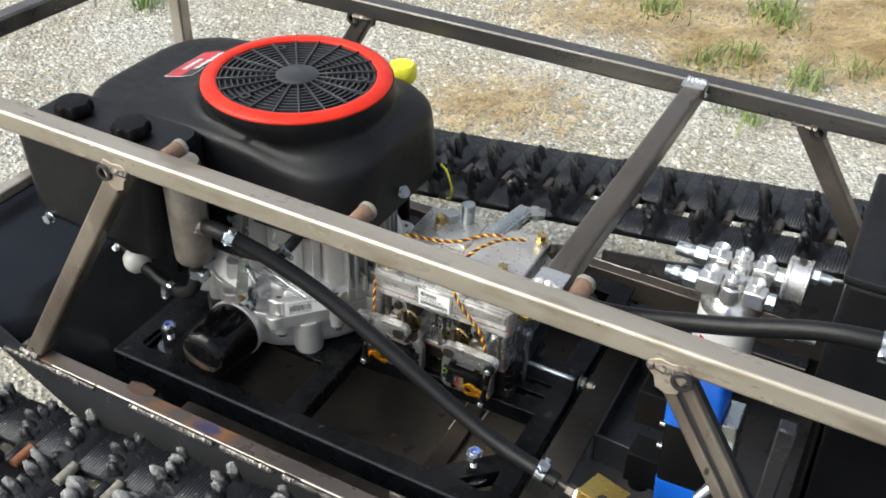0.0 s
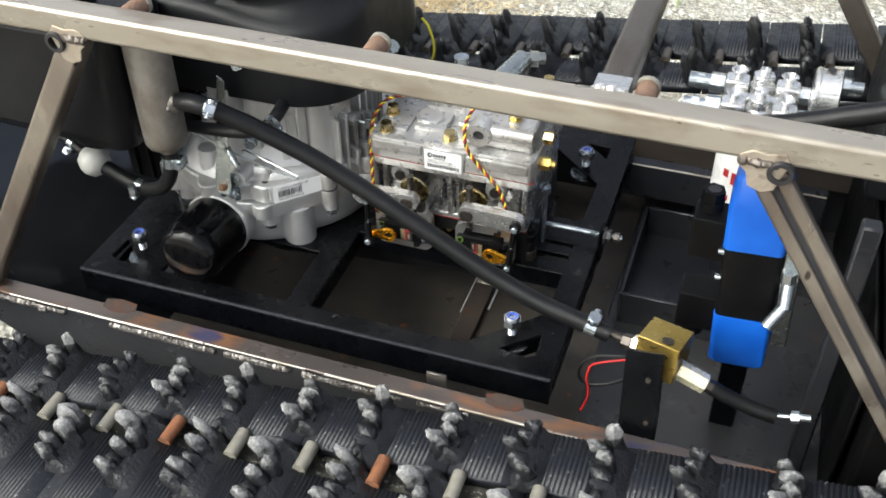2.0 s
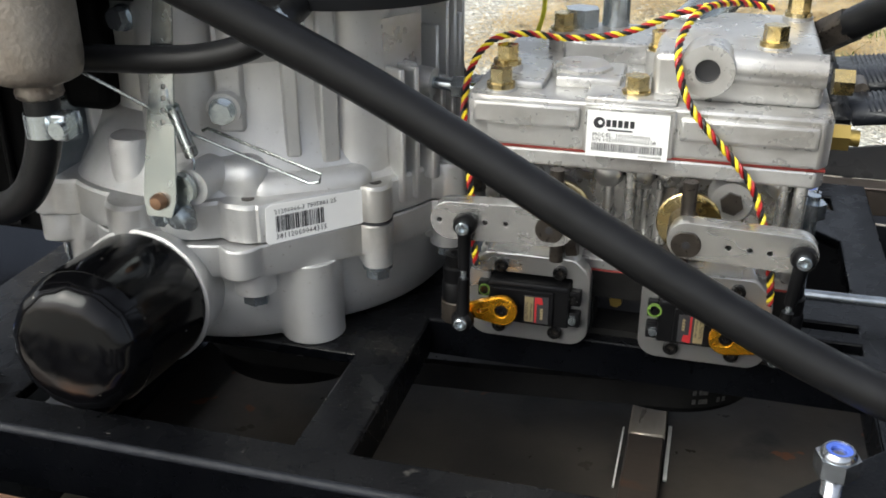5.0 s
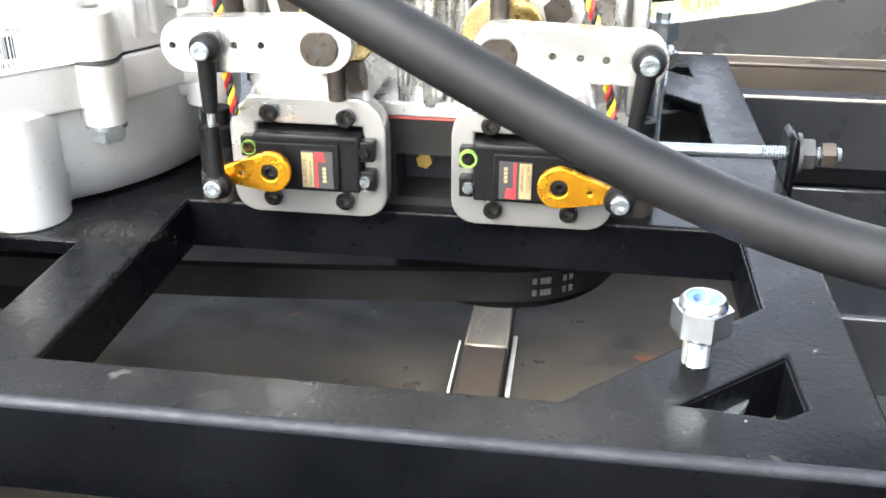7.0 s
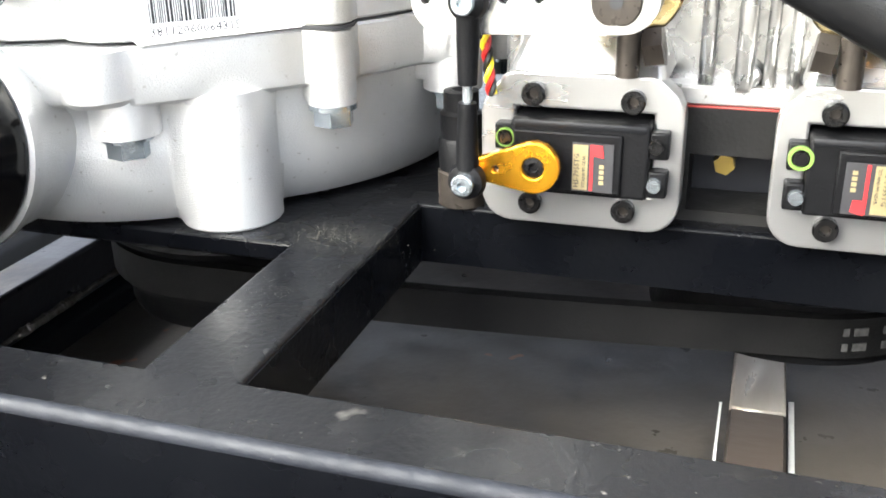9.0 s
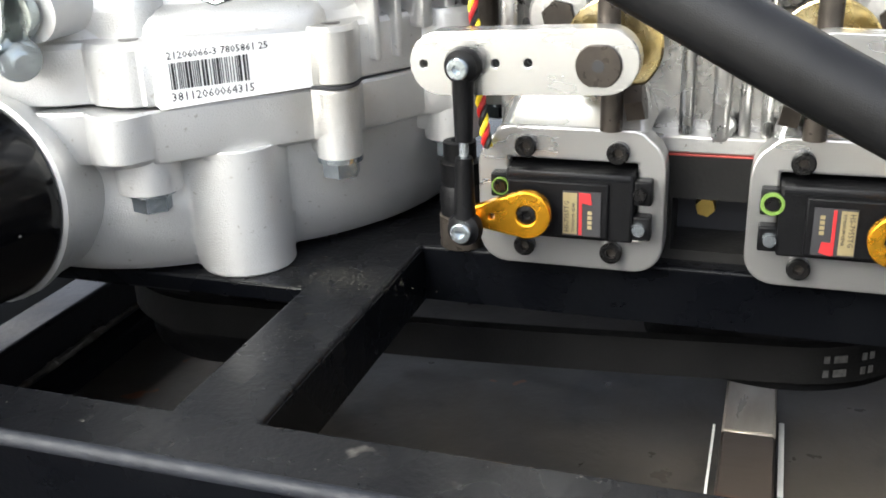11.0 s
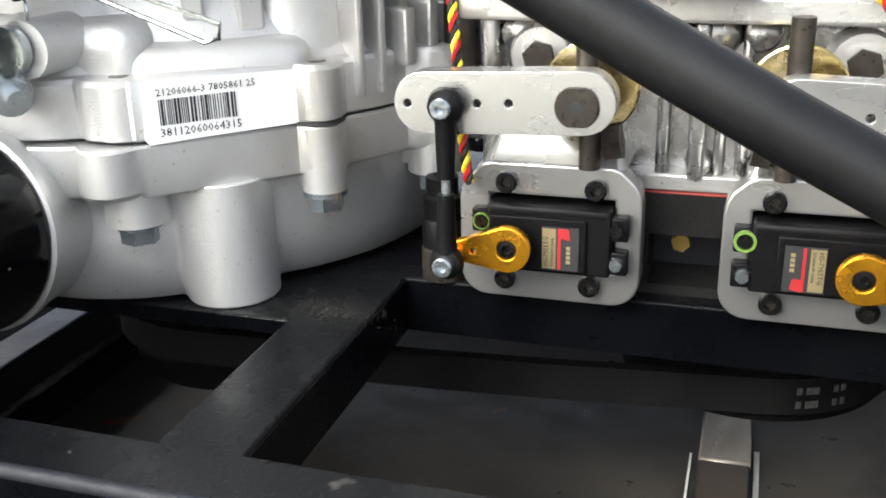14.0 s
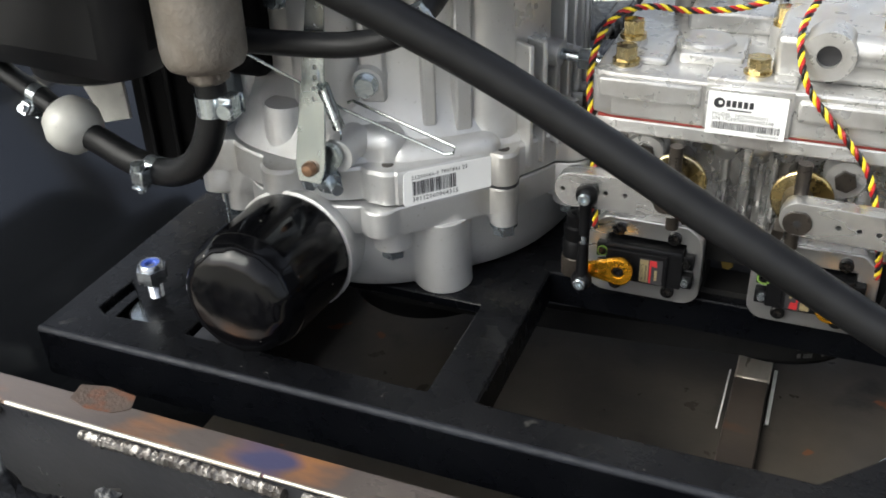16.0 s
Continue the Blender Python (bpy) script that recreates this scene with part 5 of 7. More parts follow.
decal = part("decal", draped(bm_new(), 0, 1, 0, 1, 0.0006), M_CANWHITE, engine, "red and black decal with a pale edge")
part("decal_field", draped(bm_new(), 0.012, 0.988, 0.03, 0.56, 0.0010), M_DECALRED, decal, "red printed field")
part("decal_field", draped(bm_new(), 0.012, 0.988, 0.56, 0.97, 0.0010), M_INK, decal, "black printed field")
for u0, v0, v1, n, w in ((0.24, 0.24, 0.40, 9, 0.038), (0.26, 0.60, 0.80, 5, 0.105)):
    for i in range(n):
        part("decal_print", draped(bm_new(), u0 + i * w * 1.25, u0 + i * w * 1.25 + w, v0, v1, 0.0014, 2, 2), M_CANWHITE, decal)
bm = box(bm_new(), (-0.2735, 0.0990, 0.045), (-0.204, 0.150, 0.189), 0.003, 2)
# This black block stands for shade on the crankcase wall.
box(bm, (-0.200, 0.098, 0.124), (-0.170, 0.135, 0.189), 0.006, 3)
skirt = part("shroud_skirt", bm, M_CAVITY, engine, "black ribbed skirt of the shroud, with a block for shade on the case")
for x in (-0.262, -0.243, -0.222):
    part("skirt_rib", box(bm_new(), (x, 0.0945, 0.050), (x + 0.004, 0.0995, 0.188), 0.001, 1), M_MATTE, skirt)
bm = lathe(bm_new(), [(0.016, 0.0), (0.02, 0.006), (0.02, 0.02), (0.016, 0.026), (0.0, 0.027)], (-0.088, 0.396, 0.246), n=24)
part("filler_cap", bm, M_YELLOW, engine, "yellow plastic filler cap")
bm = cyl(bm_new(), (-0.088, 0.396, -0.03), (-0.088, 0.396, 0.248), 0.011, n=16)
part("filler_neck", bm, M_MATTE, engine)
# cylinder heads under the shroud, hidden side
bm = box(bm_new(), (-0.33, 0.16, 0.06), (-0.2, 0.34, 0.188), 0.02, 3)
part("cylinder_block", bm, M_MATTE, engine)

# governor lever, spring and wire
lev = part("governor_lever", slab(bm_new(), [(-0.007, -0.0085), (0.007, -0.0085), (0.0092, 0.0), (0.0092, 0.008), (0.0070, 0.055), (0.0050, 0.122), (-0.003, 0.126), (-0.0065, 0.055), (-0.0092, 0.008), (-0.0092, 0.0)],
           [circle(0.0015, 0.0396 + 0.0058 * i, 0.0014, 10) for i in range(4)],
           lambda u, v: Vector((-0.1158 + u + 0.055 * v, 0.0515 + 0.15 * v - 0.02 * u, 0.0972 + v)), (0, -0.0016, 0.0), 0.0003, 1), M_DULLZINC, engine, "zinc plated governor lever with four holes")
bm = lathe(bm_new(), [(0.0042, 0.0), (0.0042, 0.003), (0.003, 0.0048), (0.0, 0.0052)], (-0.1156, 0.0499, 0.0972), (0, -1, 0), 20)
part("rivet", bm, M_COPPER, lev, "copper-coloured rivet")
bm = box(bm_new(), (-0.1245, 0.0530, 0.0830), (-0.104, 0.0560, 0.0895), 0.0006)
part("clamp_tab", bm, M_ZINC, lev)
bm = bolt_head(bm_new(), (-0.1105, 0.0585, 0.0866), (0.75, -0.65, 0), 0.0112, 0.0075)
cyl(bm, (-0.1135, 0.0610, 0.0866), (-0.0985, 0.0482, 0.0866), 0.0034, n=14)
hexa(bm, (-0.1225, 0.0565, 0.0858), (-0.1175, 0.0525, 0.0858), 0.0085)
part("clamp_bolt", bm, M_ZINC, lev)
bm = cyl(bm_new(), (-0.1085, 0.0560, 0.1010), (-0.1085, 0.0605, 0.1010), 0.0085, n=26, bev=0.0006)
part("lever_washer", bm, M_DULLZINC, lev, "blue-grey zinc washer behind the lever")
bm = cyl(bm_new(), (-0.1050, 0.0620, 0.1008), (-0.1050, 0.087, 0.1008), 0.0098, n=28, bev=0.0012)
part("shaft_boss", bm, M_CAST, engine)
ps = []
p0, p1 = Vector((-0.1060, 0.0560, 0.1455)), Vector((-0.1030, 0.0640, 0.1180))
u, w, a3 = frame_of(p1 - p0)
for i in range(312):
    t = i / 311
    th = 2 * math.pi * 26 * t
    ps.append(p0.lerp(p1, t) + 0.0032 * (math.cos(th) * u + math.sin(th) * w))
part("spring", sweep(bm_new(), ps, 0.00055, 6), M_DULLZINC, lev, "small coil spring")
part("spring_hook", sweep(bm_new(), curve([p1, p1 + Vector((0.0015, -0.001, -0.004)), p1 + Vector((0.001, -0.001, -0.0075))]), 0.0006, 6), M_ZINC, lev)
part("spring_hook", sweep(bm_new(), curve([p0, p0 + Vector((-0.0008, -0.0015, 0.004)), p0 + Vector((-0.0015, -0.0005, 0.0085))]), 0.0006, 6), M_ZINC, lev)
wire = [Vector((-0.157, 0.056, 0.1605)), Vector((-0.1278, 0.0655, 0.1420)), Vector((-0.1047, 0.0722, 0.1255)), Vector((-0.0475, 0.0814, 0.1016)), Vector((-0.0415, 0.0805, 0.1032)), Vector((-0.0395, 0.0787, 0.1082)), Vector((-0.1034, 0.0835, 0.1257)), Vector((-0.1065, 0.083, 0.1242))]
part("link_wire", sweep(bm_new(), wire, 0.0009, 8), M_DULLZINC, lev, "bent bright wire loop")

# ---- tank, reservoir and fuel plumbing ----
tank = thing("fuel_tank", (-0.27, 0.05, 0.135), "black moulded plastic tank with two knurled caps", "tank")
bm = bm_new()
loft(bm, [[Vector((x, y, 0.158 if x > -0.35 else 0.165)) for x, y in rounded(-0.368, -0.185, 0.0, 0.092, 0.018)],
          [Vector((x, y, 0.172 if x > -0.36 else 0.178)) for x, y in rounded(-0.378, -0.18, -0.006, 0.095, 0.018)],
          [Vector((x, y, 0.285)) for x, y in rounded(-0.385, -0.175, -0.006, 0.095, 0.018)],
          [Vector((x, y, 0.292)) for x, y in rounded(-0.380, -0.180, 0.0, 0.09, 0.018)]])
part("tank_body", bm, M_PLASTIC, tank, "", 45)
for x, y in ((-0.336, 0.050), (-0.243, 0.045)):
    bm = bm_new()
    rings = []
    for r, z in ((0.019, 0.2925), (0.0215, 0.295), (0.0215, 0.304), (0.0185, 0.308), (0.010, 0.3085)):
        rings.append([Vector((x + r * (1 + 0.06 * math.cos(8 * t)) * math.cos(t), y + r * (1 + 0.06 * math.cos(8 * t)) * math.sin(t), z)) for t in (2 * math.pi * i / 64 for i in range(64))])
    part("cap", loft(bm, rings), M_MATTE, tank, "black knurled cap")
can = part("canister", lathe(bm_new(), [(0.036, 0.148), (0.041, 0.151), (0.043, 0.163), (0.044, 0.166), (0.044, 0.20), (0.04, 0.21)], (-0.238, 0.045, 0), n=40), M_PLASTIC, tank, "round black canister below the tank")
bm = bolt_head(bm_new(), (-0.355, -0.004, 0.168), (0, -1, 0), 0.011, 0.009)
part("tank_bolt", bm, M_ZINC, tank)
bm = bolt_head(bm_new(), (-0.305, 0.0, 0.145), (0, -1, 0), 0.009, 0.008)
part("tank_bolt", bm, M_ZINC, tank)
part("tank_bracket", box(bm_new(), (-0.205, 0.085, 0.0), (-0.202, 0.13, 0.16), 0.001), M_ZINC, tank, "bright sheet metal bracket")
part("tank_leg", slab(bm_new(), [(-0.335, 0.16), (-0.284, 0.16), (-0.2765, 0.12), (-0.2755, 0.086), (-0.298, 0.080)], [], lambda u, v: Vector((u, 0.095, v)), (0, 0.003, 0), 0.0005, 1), M_MILKY, tank, "pale metal support under the tank")

res = thing("pipe_reservoir", (-0.158, 0.045, 0.16), "grey galvanised pipe reservoir with welded spout", "reservoir")
RX, RY = -0.1505, 0.0185
bm = lathe(bm_new(), [(0.0070, 0.1662), (0.0170, 0.1662), (0.0200, 0.1678), (0.0215, 0.1715), (0.0220, 0.177), (0.0220, 0.294), (0.0205, 0.2985), (0.0, 0.2995)], (RX, RY, 0), n=56)
part("pipe_body", bm, M_RESV, res, angle=40)
bm = weld_line(bm_new(), (-0.1325, 0.0060, 0.2150), (-0.1290, 0.0210, 0.2215), 0.0042)
lathe(bm, [(0.0108, -0.002), (0.0098, 0.005), (0.0078, 0.014)], (-0.1305, 0.0170, 0.2190), (0.95, -0.20, 0.23), 20)
part("spout", bm, M_WELD, res, "welded spout")
rings = []
for r, z in ((0.0075, 0.1664), (0.0108, 0.1662), (0.0102, 0.1632), (0.0108, 0.1604), (0.0100, 0.1580), (0.0082, 0.1570)):
    rings.append([Vector((RX + r * k * math.cos(q), RY + r * k * math.sin(q), z + 0.0012 * noise.noise(Vector((7 * math.cos(q), 7 * math.sin(q), z * 300))))) for q, k in ((2 * math.pi * i / 48, 1 + 0.10 * noise.noise(Vector((4 * math.cos(2 * math.pi * i / 48), 4 * math.sin(2 * math.pi * i / 48), z * 400)))) for i in range(48))])
part("weld_lip", loft(bm_new(), rings), M_WELD_DK, res, "rough brown weld round the outlet")
part("nipple", cyl(bm_new(), (RX, RY, 0.166), (RX, RY, 0.138), 0.0070, n=18), M_RESV, res)


def clamp(parent, p, axis, r, tab=(0, 0, 1), width=0.009):
    """A band clamp with its screw, round a hose at p."""
    p, a = Vector(p), Vector(axis).normalized()
    t = Vector(tab) - a * Vector(tab).dot(a)
    t.normalize()
    s = a.cross(t)
    b = part("hose_clamp", tube_ring(bm_new(), p - a * width / 2, a, r * 0.98, r * 1.07, width, 28), M_ZINC, parent, "bright steel band clamp")
    bm = bm_new()
    m = Matrix((a, s, t)).transposed().to_4x4()
    m.translation = p + t * r * 1.0
    box(bm, (-width / 2 - 0.0008, -0.0060, -0.0008), (width / 2 + 0.0008, 0.0040, 0.0070), 0.0012, 2, m=m)
    box(bm, (-width / 2, 0.0046, 0.0), (width / 2, 0.0062, 0.0078), 0.0004, m=m)
    part("clamp_ear", bm, M_ZINC, b)
    bm = cyl(bm_new(), m @ Vector((0, -0.0085, 0.0042)), m @ Vector((0, 0.0085, 0.0042)), 0.0024, n=12)
    cyl(bm, m @ Vector((0, -0.0098, 0.0042)), m @ Vector((0, -0.0058, 0.0042)), 0.0040, n=14, bev=0.0006)
    part("clamp_screw", bm, M_ZINC, b)
    return b


def hose(name, pts, r, label, category="hose", n=16):
    line = curve(pts)
    e = thing(name, line[-1], label, category)
    part("hose_wall", sweep(bm_new(), line, r, n), M_RUBBER, e)
    return e


HOSE_R = 0.0094
MAIN = [(-0.1235, 0.0158, 0.2215), (-0.110, 0.0138, 0.2242), (-0.0965, 0.0142, 0.2224), (-0.0860, 0.0176, 0.2178), (-0.0700, 0.0230, 0.2085), (-0.05, 0.0295, 0.1964), (0.0, 0.0384, 0.1689), (0.05, 0.0421, 0.1404), (0.1, 0.0427, 0.1119), (0.15, 0.0406, 0.0852), (0.2, 0.0367, 0.0619), (0.25, 0.0314, 0.0455), (0.318, 0.0250, 0.0335)]
h = hose("fuel_hose", MAIN, HOSE_R, "thick black rubber hose running diagonally across the machine")
clamp(h, (-0.0895, 0.0164, 0.2194), (1, 0.30, -0.38), HOSE_R, (0.1, -0.6, 0.4), 0.010)
clamp(h, (0.299, 0.0268, 0.0365), (1, -0.1, -0.2), HOSE_R, (0.2, -0.2, 1), 0.011)
h = hose("drain_hose", [(-0.2540, 0.0325, 0.1060), (-0.2420, 0.0325, 0.1012), (-0.2260, 0.0305, 0.0958), (-0.2060, 0.0270, 0.0932), (-0.1890, 0.0236, 0.0955), (-0.1725, 0.0205, 0.1040), (-0.1610, 0.0186, 0.1170), (-0.1535, 0.0179, 0.1325), (-0.1502, 0.0179, 0.1480), (-0.150, 0.018, 0.1590)], 0.0081, "short black rubber elbow hose between filter and reservoir")
clamp(h, (-0.1507, 0.0178, 0.1450), (0, 0, 1), 0.0081, (1, 0.05, 0), 0.011)
clamp(h, (-0.2045, 0.0267, 0.0931), (1, -0.15, -0.05), 0.0081, (0, -1, 0), 0.008)
h = hose("vent_hose", [(-0.176, 0.056, 0.1672), (-0.150, 0.053, 0.1674), (-0.1155, 0.0525, 0.1688), (-0.087, 0.0525, 0.1712), (-0.065, 0.0535, 0.1765), (-0.0540, 0.0585, 0.1825), (-0.0495, 0.070, 0.1880), (-0.0520, 0.095, 0.1900)], 0.0068, "black rubber breather hose in front of the crankcase")
clamp(h, (-0.0520, 0.0625, 0.1848), (0.5, 0.8, 0.5), 0.0068, (1, -0.6, 0.3), 0.006)
flt = thing("inline_filter", (-0.268, 0.04, 0.088), "milky white round inline fuel filter", "fuel filter")
bm = lathe(bm_new(), [(0.006, -0.0165), (0.0135, -0.0115), (0.0172, -0.003), (0.0172, 0.003), (0.0135, 0.0115), (0.006, 0.0165)], (-0.2650, 0.0345, 0.1095), (0.75, -0.2, -0.4), 32)
part("filter_bowl", bm, M_MILKY, flt)
bm = cyl(bm_new(), (-0.281, 0.0385, 0.118), (-0.251, 0.0308, 0.102), 0.0035, n=12)
part("filter_nipple", bm, M_MILKY, flt)
h = hose("fuel_line", [(-0.2785, 0.0380, 0.1165), (-0.30, 0.045, 0.122), (-0.325, 0.052, 0.128), (-0.335, 0.052, 0.138)], 0.0065, "short black fuel line under the tank")
clamp(h, (-0.2965, 0.0440, 0.1212), (-1, 0.2, 0.3), 0.0065, (0, -0.6, -1), 0.007)


# ---- hydrostatic pump ----
pump = thing("hydrostatic_pump", (0.12, 0.2, 0.0), "twin cast aluminium hydrostatic pump with brass bolts and red sealant lines", "hydraulic pump")
PX0, PX1, PF = 0.022, 0.206, 0.1335
PK0, PK1, PKB, PKT = 0.0955, 0.1235, 0.0040, 0.0242
bm = bm_new()
slab(bm, [(PX0, PF + 0.004), (PX0 + 0.012, PF), (PX1 - 0.004, PF), (PX1, PF + 0.006), (PX1, 0.285), (PX0, 0.285)], [], lambda u, v: Vector((u, v, 0.1135)), (0, 0, 0.0265), 0.002, 2)
cover = part("top_cover", bm, M_CAST2, pump, "machined cast top cover")
for lo, hi in (((0.026, PF - 0.0022, 0.125), (0.083, PF + 0.01, 0.1375)), ((0.133, PF - 0.0022, 0.1235), (0.2, PF + 0.01, 0.136)), ((0.084, PF + 0.002, 0.139), (0.131, 0.17, 0.1425)),
               ((0.03, 0.15, 0.1395), (0.06, 0.2, 0.144)), ((0.065, 0.158, 0.1395), (0.10, 0.195, 0.146)), ((0.06, 0.215, 0.1395), (0.11, 0.27, 0.152))):
    part("cover_step", box(bm_new(), lo, hi, 0.002, 2), M_CAST2, cover)
bm = lathe(bm_new(), [(0.017, 0.139), (0.0165, 0.1475), (0.0145, 0.149), (0.0, 0.1492)], (0.077, 0.178, 0), n=8)
part("cover_boss", bm, M_CAST2, cover)
part("sealant", box(bm_new(), (PX0 + 0.004, PF + 0.0019, 0.1122), (PX1 - 0.001, 0.284, 0.1135)), M_GASKET, pump, "thin red sealant line")
bm = bm_new()
slab(bm, [(PX0 + 0.002, PF + 0.004), (PX0 + 0.014, PF + 0.0015), (PX1 - 0.005, PF + 0.0015), (PX1 - 0.001, PF + 0.007), (PX1 - 0.001, 0.284), (PX0 + 0.002, 0.284)], [], lambda u, v: Vector((u, v, 0.103)), (0, 0, 0.0092), 0.0015, 2)
part("housing_flange", bm, M_CAST2, pump)
bm = box(bm_new(), (PX0 + 0.006, 0.1545, 0.040), (PX1 - 0.006, 0.282, 0.1035), 0.004, 2)
part("housing", bm, M_CAST3, pump, "cast aluminium pump housing")
part("sealant", box(bm_new(), (PX0 + 0.008, 0.1438, 0.0402), (PX1 - 0.008, 0.282, 0.0408)), M_GASKET, pump, "thin red sealant line")
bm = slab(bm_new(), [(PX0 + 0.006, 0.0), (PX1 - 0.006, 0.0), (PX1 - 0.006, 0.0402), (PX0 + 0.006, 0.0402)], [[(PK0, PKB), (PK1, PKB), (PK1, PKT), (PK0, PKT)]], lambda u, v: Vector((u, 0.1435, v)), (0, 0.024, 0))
part("base_housing", bm, M_CAST_SHADED, pump, "cast base housing with an open pocket, darkened for shade")
# Dark steel here paints the shade inside the pocket.
part("base_block", box(bm_new(), (PX0 + 0.006, 0.168, 0.0), (PX1 - 0.006, 0.282, 0.0402), 0.0006, 1), M_STEEL_DK, pump, "dark block standing for shade inside the base pocket")
bm = box(bm_new(), (PX0 + 0.007, 0.1437, 0.0411), (PX1 - 0.007, 0.17, 0.0475), 0.0008, 1)
part("lower_flange", bm, M_CAST2, pump)
# ribs and pockets of the front wall
for x, w, d in ((0.034, 0.007, 0.010), (0.0985, 0.005, 0.010), (0.1105, 0.006, 0.013), (0.1185, 0.004, 0.008), (0.126, 0.004, 0.009), (0.168, 0.006, 0.010), (0.188, 0.005, 0.012), (0.196, 0.007, 0.014), (0.053, 0.006, 0.010)):
    part("housing_rib", box(bm_new(), (x - w / 2, 0.1545 - d, 0.046), (x + w / 2, 0.158, 0.1035), 0.0022, 3), M_CAST3, pump)
for x, z, r, d in ((0.1115, 0.0505, 0.0045, 0.012), (0.098, 0.097, 0.0075, 0.013), (0.115, 0.098, 0.0075, 0.014), (0.166, 0.098, 0.0075, 0.012), (0.045, 0.097, 0.0075, 0.012), (0.186, 0.098, 0.0065, 0.012), (0.13, 0.098, 0.006, 0.012)):
    part("housing_boss", lathe(bm_new(), [(r * 1.7, 0.0), (r * 1.25, 0.003), (r * 1.08, d * 0.6), (r * 0.98, d - 0.001), (r * 0.82, d + 0.0006), (0.0, d + 0.0009)], (x, 0.158, z), (0, -1, 0), 24), M_CAST3, pump, "", 70)
for x in (0.0535, 0.163):
    bm = lathe(bm_new(), [(0.0125, 0.0), (0.0118, 0.014), (0.0105, 0.016), (0.0, 0.0165)], (x, 0.158, 0.0895), (0, -1, 0), 28)
    b = part("plug_boss", bm, M_CAST2, pump)
    part("plug", hexa(bm_new(), (x, 0.1418, 0.0895), (x, 0.138, 0.0895), 0.0105), M_DARKSTEEL, b, "dark hex plug")
for x in (0.0752, 0.1425):
    part("shaft_washer", lathe(bm_new(), [(0.0165, 0.0), (0.0165, 0.0025), (0.0158, 0.003), (0.009, 0.003)], (x, 0.1290, 0.0820), (0, -1, 0), 40), M_YZINC, pump, "yellow zinc washer behind the lever")
    part("shaft", cyl(bm_new(), (x - 0.002, 0.155, 0.084), (x - 0.002, 0.112, 0.082), 0.008, n=24), M_DARKSTEEL, pump)
# port block with its holes, fittings at the back
port = part("port_block", box(bm_new(), (0.116, 0.149, 0.1395), (0.2, 0.262, 0.164), 0.004, 3), M_CAST2, pump, "cast port block on top of the pump")
bm = lathe_closed(bm_new(), [(0.0062, 0.0), (0.0132, 0.0), (0.0138, 0.0015), (0.0138, 0.02), (0.0062, 0.02)], (0.1434, 0.1405, 0.1578), (0, 1, 0), 32)
part("port_ring", bm, M_CAST2, port, "machined port ring")
# Black plug: the shade inside the port as colour.
part("port_hole", cyl(bm_new(), (0.1434, 0.144, 0.1578), (0.1434, 0.1535, 0.1578), 0.0063, n=20), M_INK, port, "dark plug standing for shade in the threaded port")
bm = cyl(bm_new(), (0.155, 0.152, 0.1585), (0.2, 0.152, 0.1585), 0.0085, n=20, bev=0.001)
part("port_arm", bm, M_CAST2, port)
for p, hgt in (((0.038, 0.1463, 0.1395), 0.0), ((0.1091, 0.1487, 0.1395), 0.0), ((0.1175, 0.2, 0.1395), 0.012), ((0.175, 0.172, 0.164), 0.0), ((0.036, 0.172, 0.1395), 0.006), ((0.055, 0.245, 0.1395), 0.01), ((0.19, 0.25, 0.164), 0.0)):
    p = Vector(p)
    bm = lathe(bm_new(), [(0.0085, 0.0), (0.0085, 0.0016 + hgt), (0.005, 0.0018 + hgt)], p, n=24)
    w = part("bolt_seat", bm, M_CAST2, pump)
    part("brass_bolt", bolt_head(bm_new(), p + Vector((0, 0, 0.0016 + hgt)), (0, 0, 1), 0.0112, 0.0105), M_YZINC, w, "yellow zinc hex bolt")
bm = cyl(bm_new(), (0.128, 0.238, 0.155), (0.150, 0.292, 0.170), 0.0135, 0.012, 24, 0.001)
fit = part("elbow_fitting", bm, M_DULLZINC, pump, "bright zinc elbow fitting")
bm = cyl(bm_new(), (0.148, 0.292, 0.170), (0.172, 0.302, 0.168), 0.0075, n=18, bev=0.001)
hexa(bm, (0.156, 0.2953, 0.1694), (0.165, 0.299, 0.1686), 0.017)
part("fitting_tip", bm, M_DULLZINC, fit)
part("top_plug", hexa(bm_new(), (0.065, 0.255, 0.152), (0.065, 0.255, 0.163), 0.019), M_ZINC, pump)
part("top_tube", cyl(bm_new(), (0.085, 0.262, 0.15), (0.085, 0.262, 0.178), 0.0085, n=20, bev=0.001), M_ZINC, pump)
bm = hexa(bm_new(), (0.206, 0.165, 0.122), (0.217, 0.165, 0.122), 0.013)
cyl(bm, (0.2, 0.165, 0.122), (0.222, 0.165, 0.122), 0.0042, n=14)
part("copper_fitting", bm, M_BRASS, pump, "copper-coloured side fitting")
bm = hexa(bm_new(), (0.206, 0.175, 0.148), (0.216, 0.175, 0.148), 0.013)
part("brass_fitting", bm, M_YZINC, pump)
# stud towards the engine
bm = cyl(bm_new(), (-0.006, 0.163, 0.136), (0.03, 0.160, 0.134), 0.0034, n=14)
hexa(bm, (0.008, 0.1615, 0.135), (0.015, 0.161, 0.135), 0.0115)
part("link_stud", bm, M_ZINC, pump, "zinc stud between engine and pump")
part("stud_boss", cyl(bm_new(), (-0.035, 0.166, 0.138), (-0.004, 0.163, 0.136), 0.0095, 0.008, 20, 0.001), M_CAST, pump)
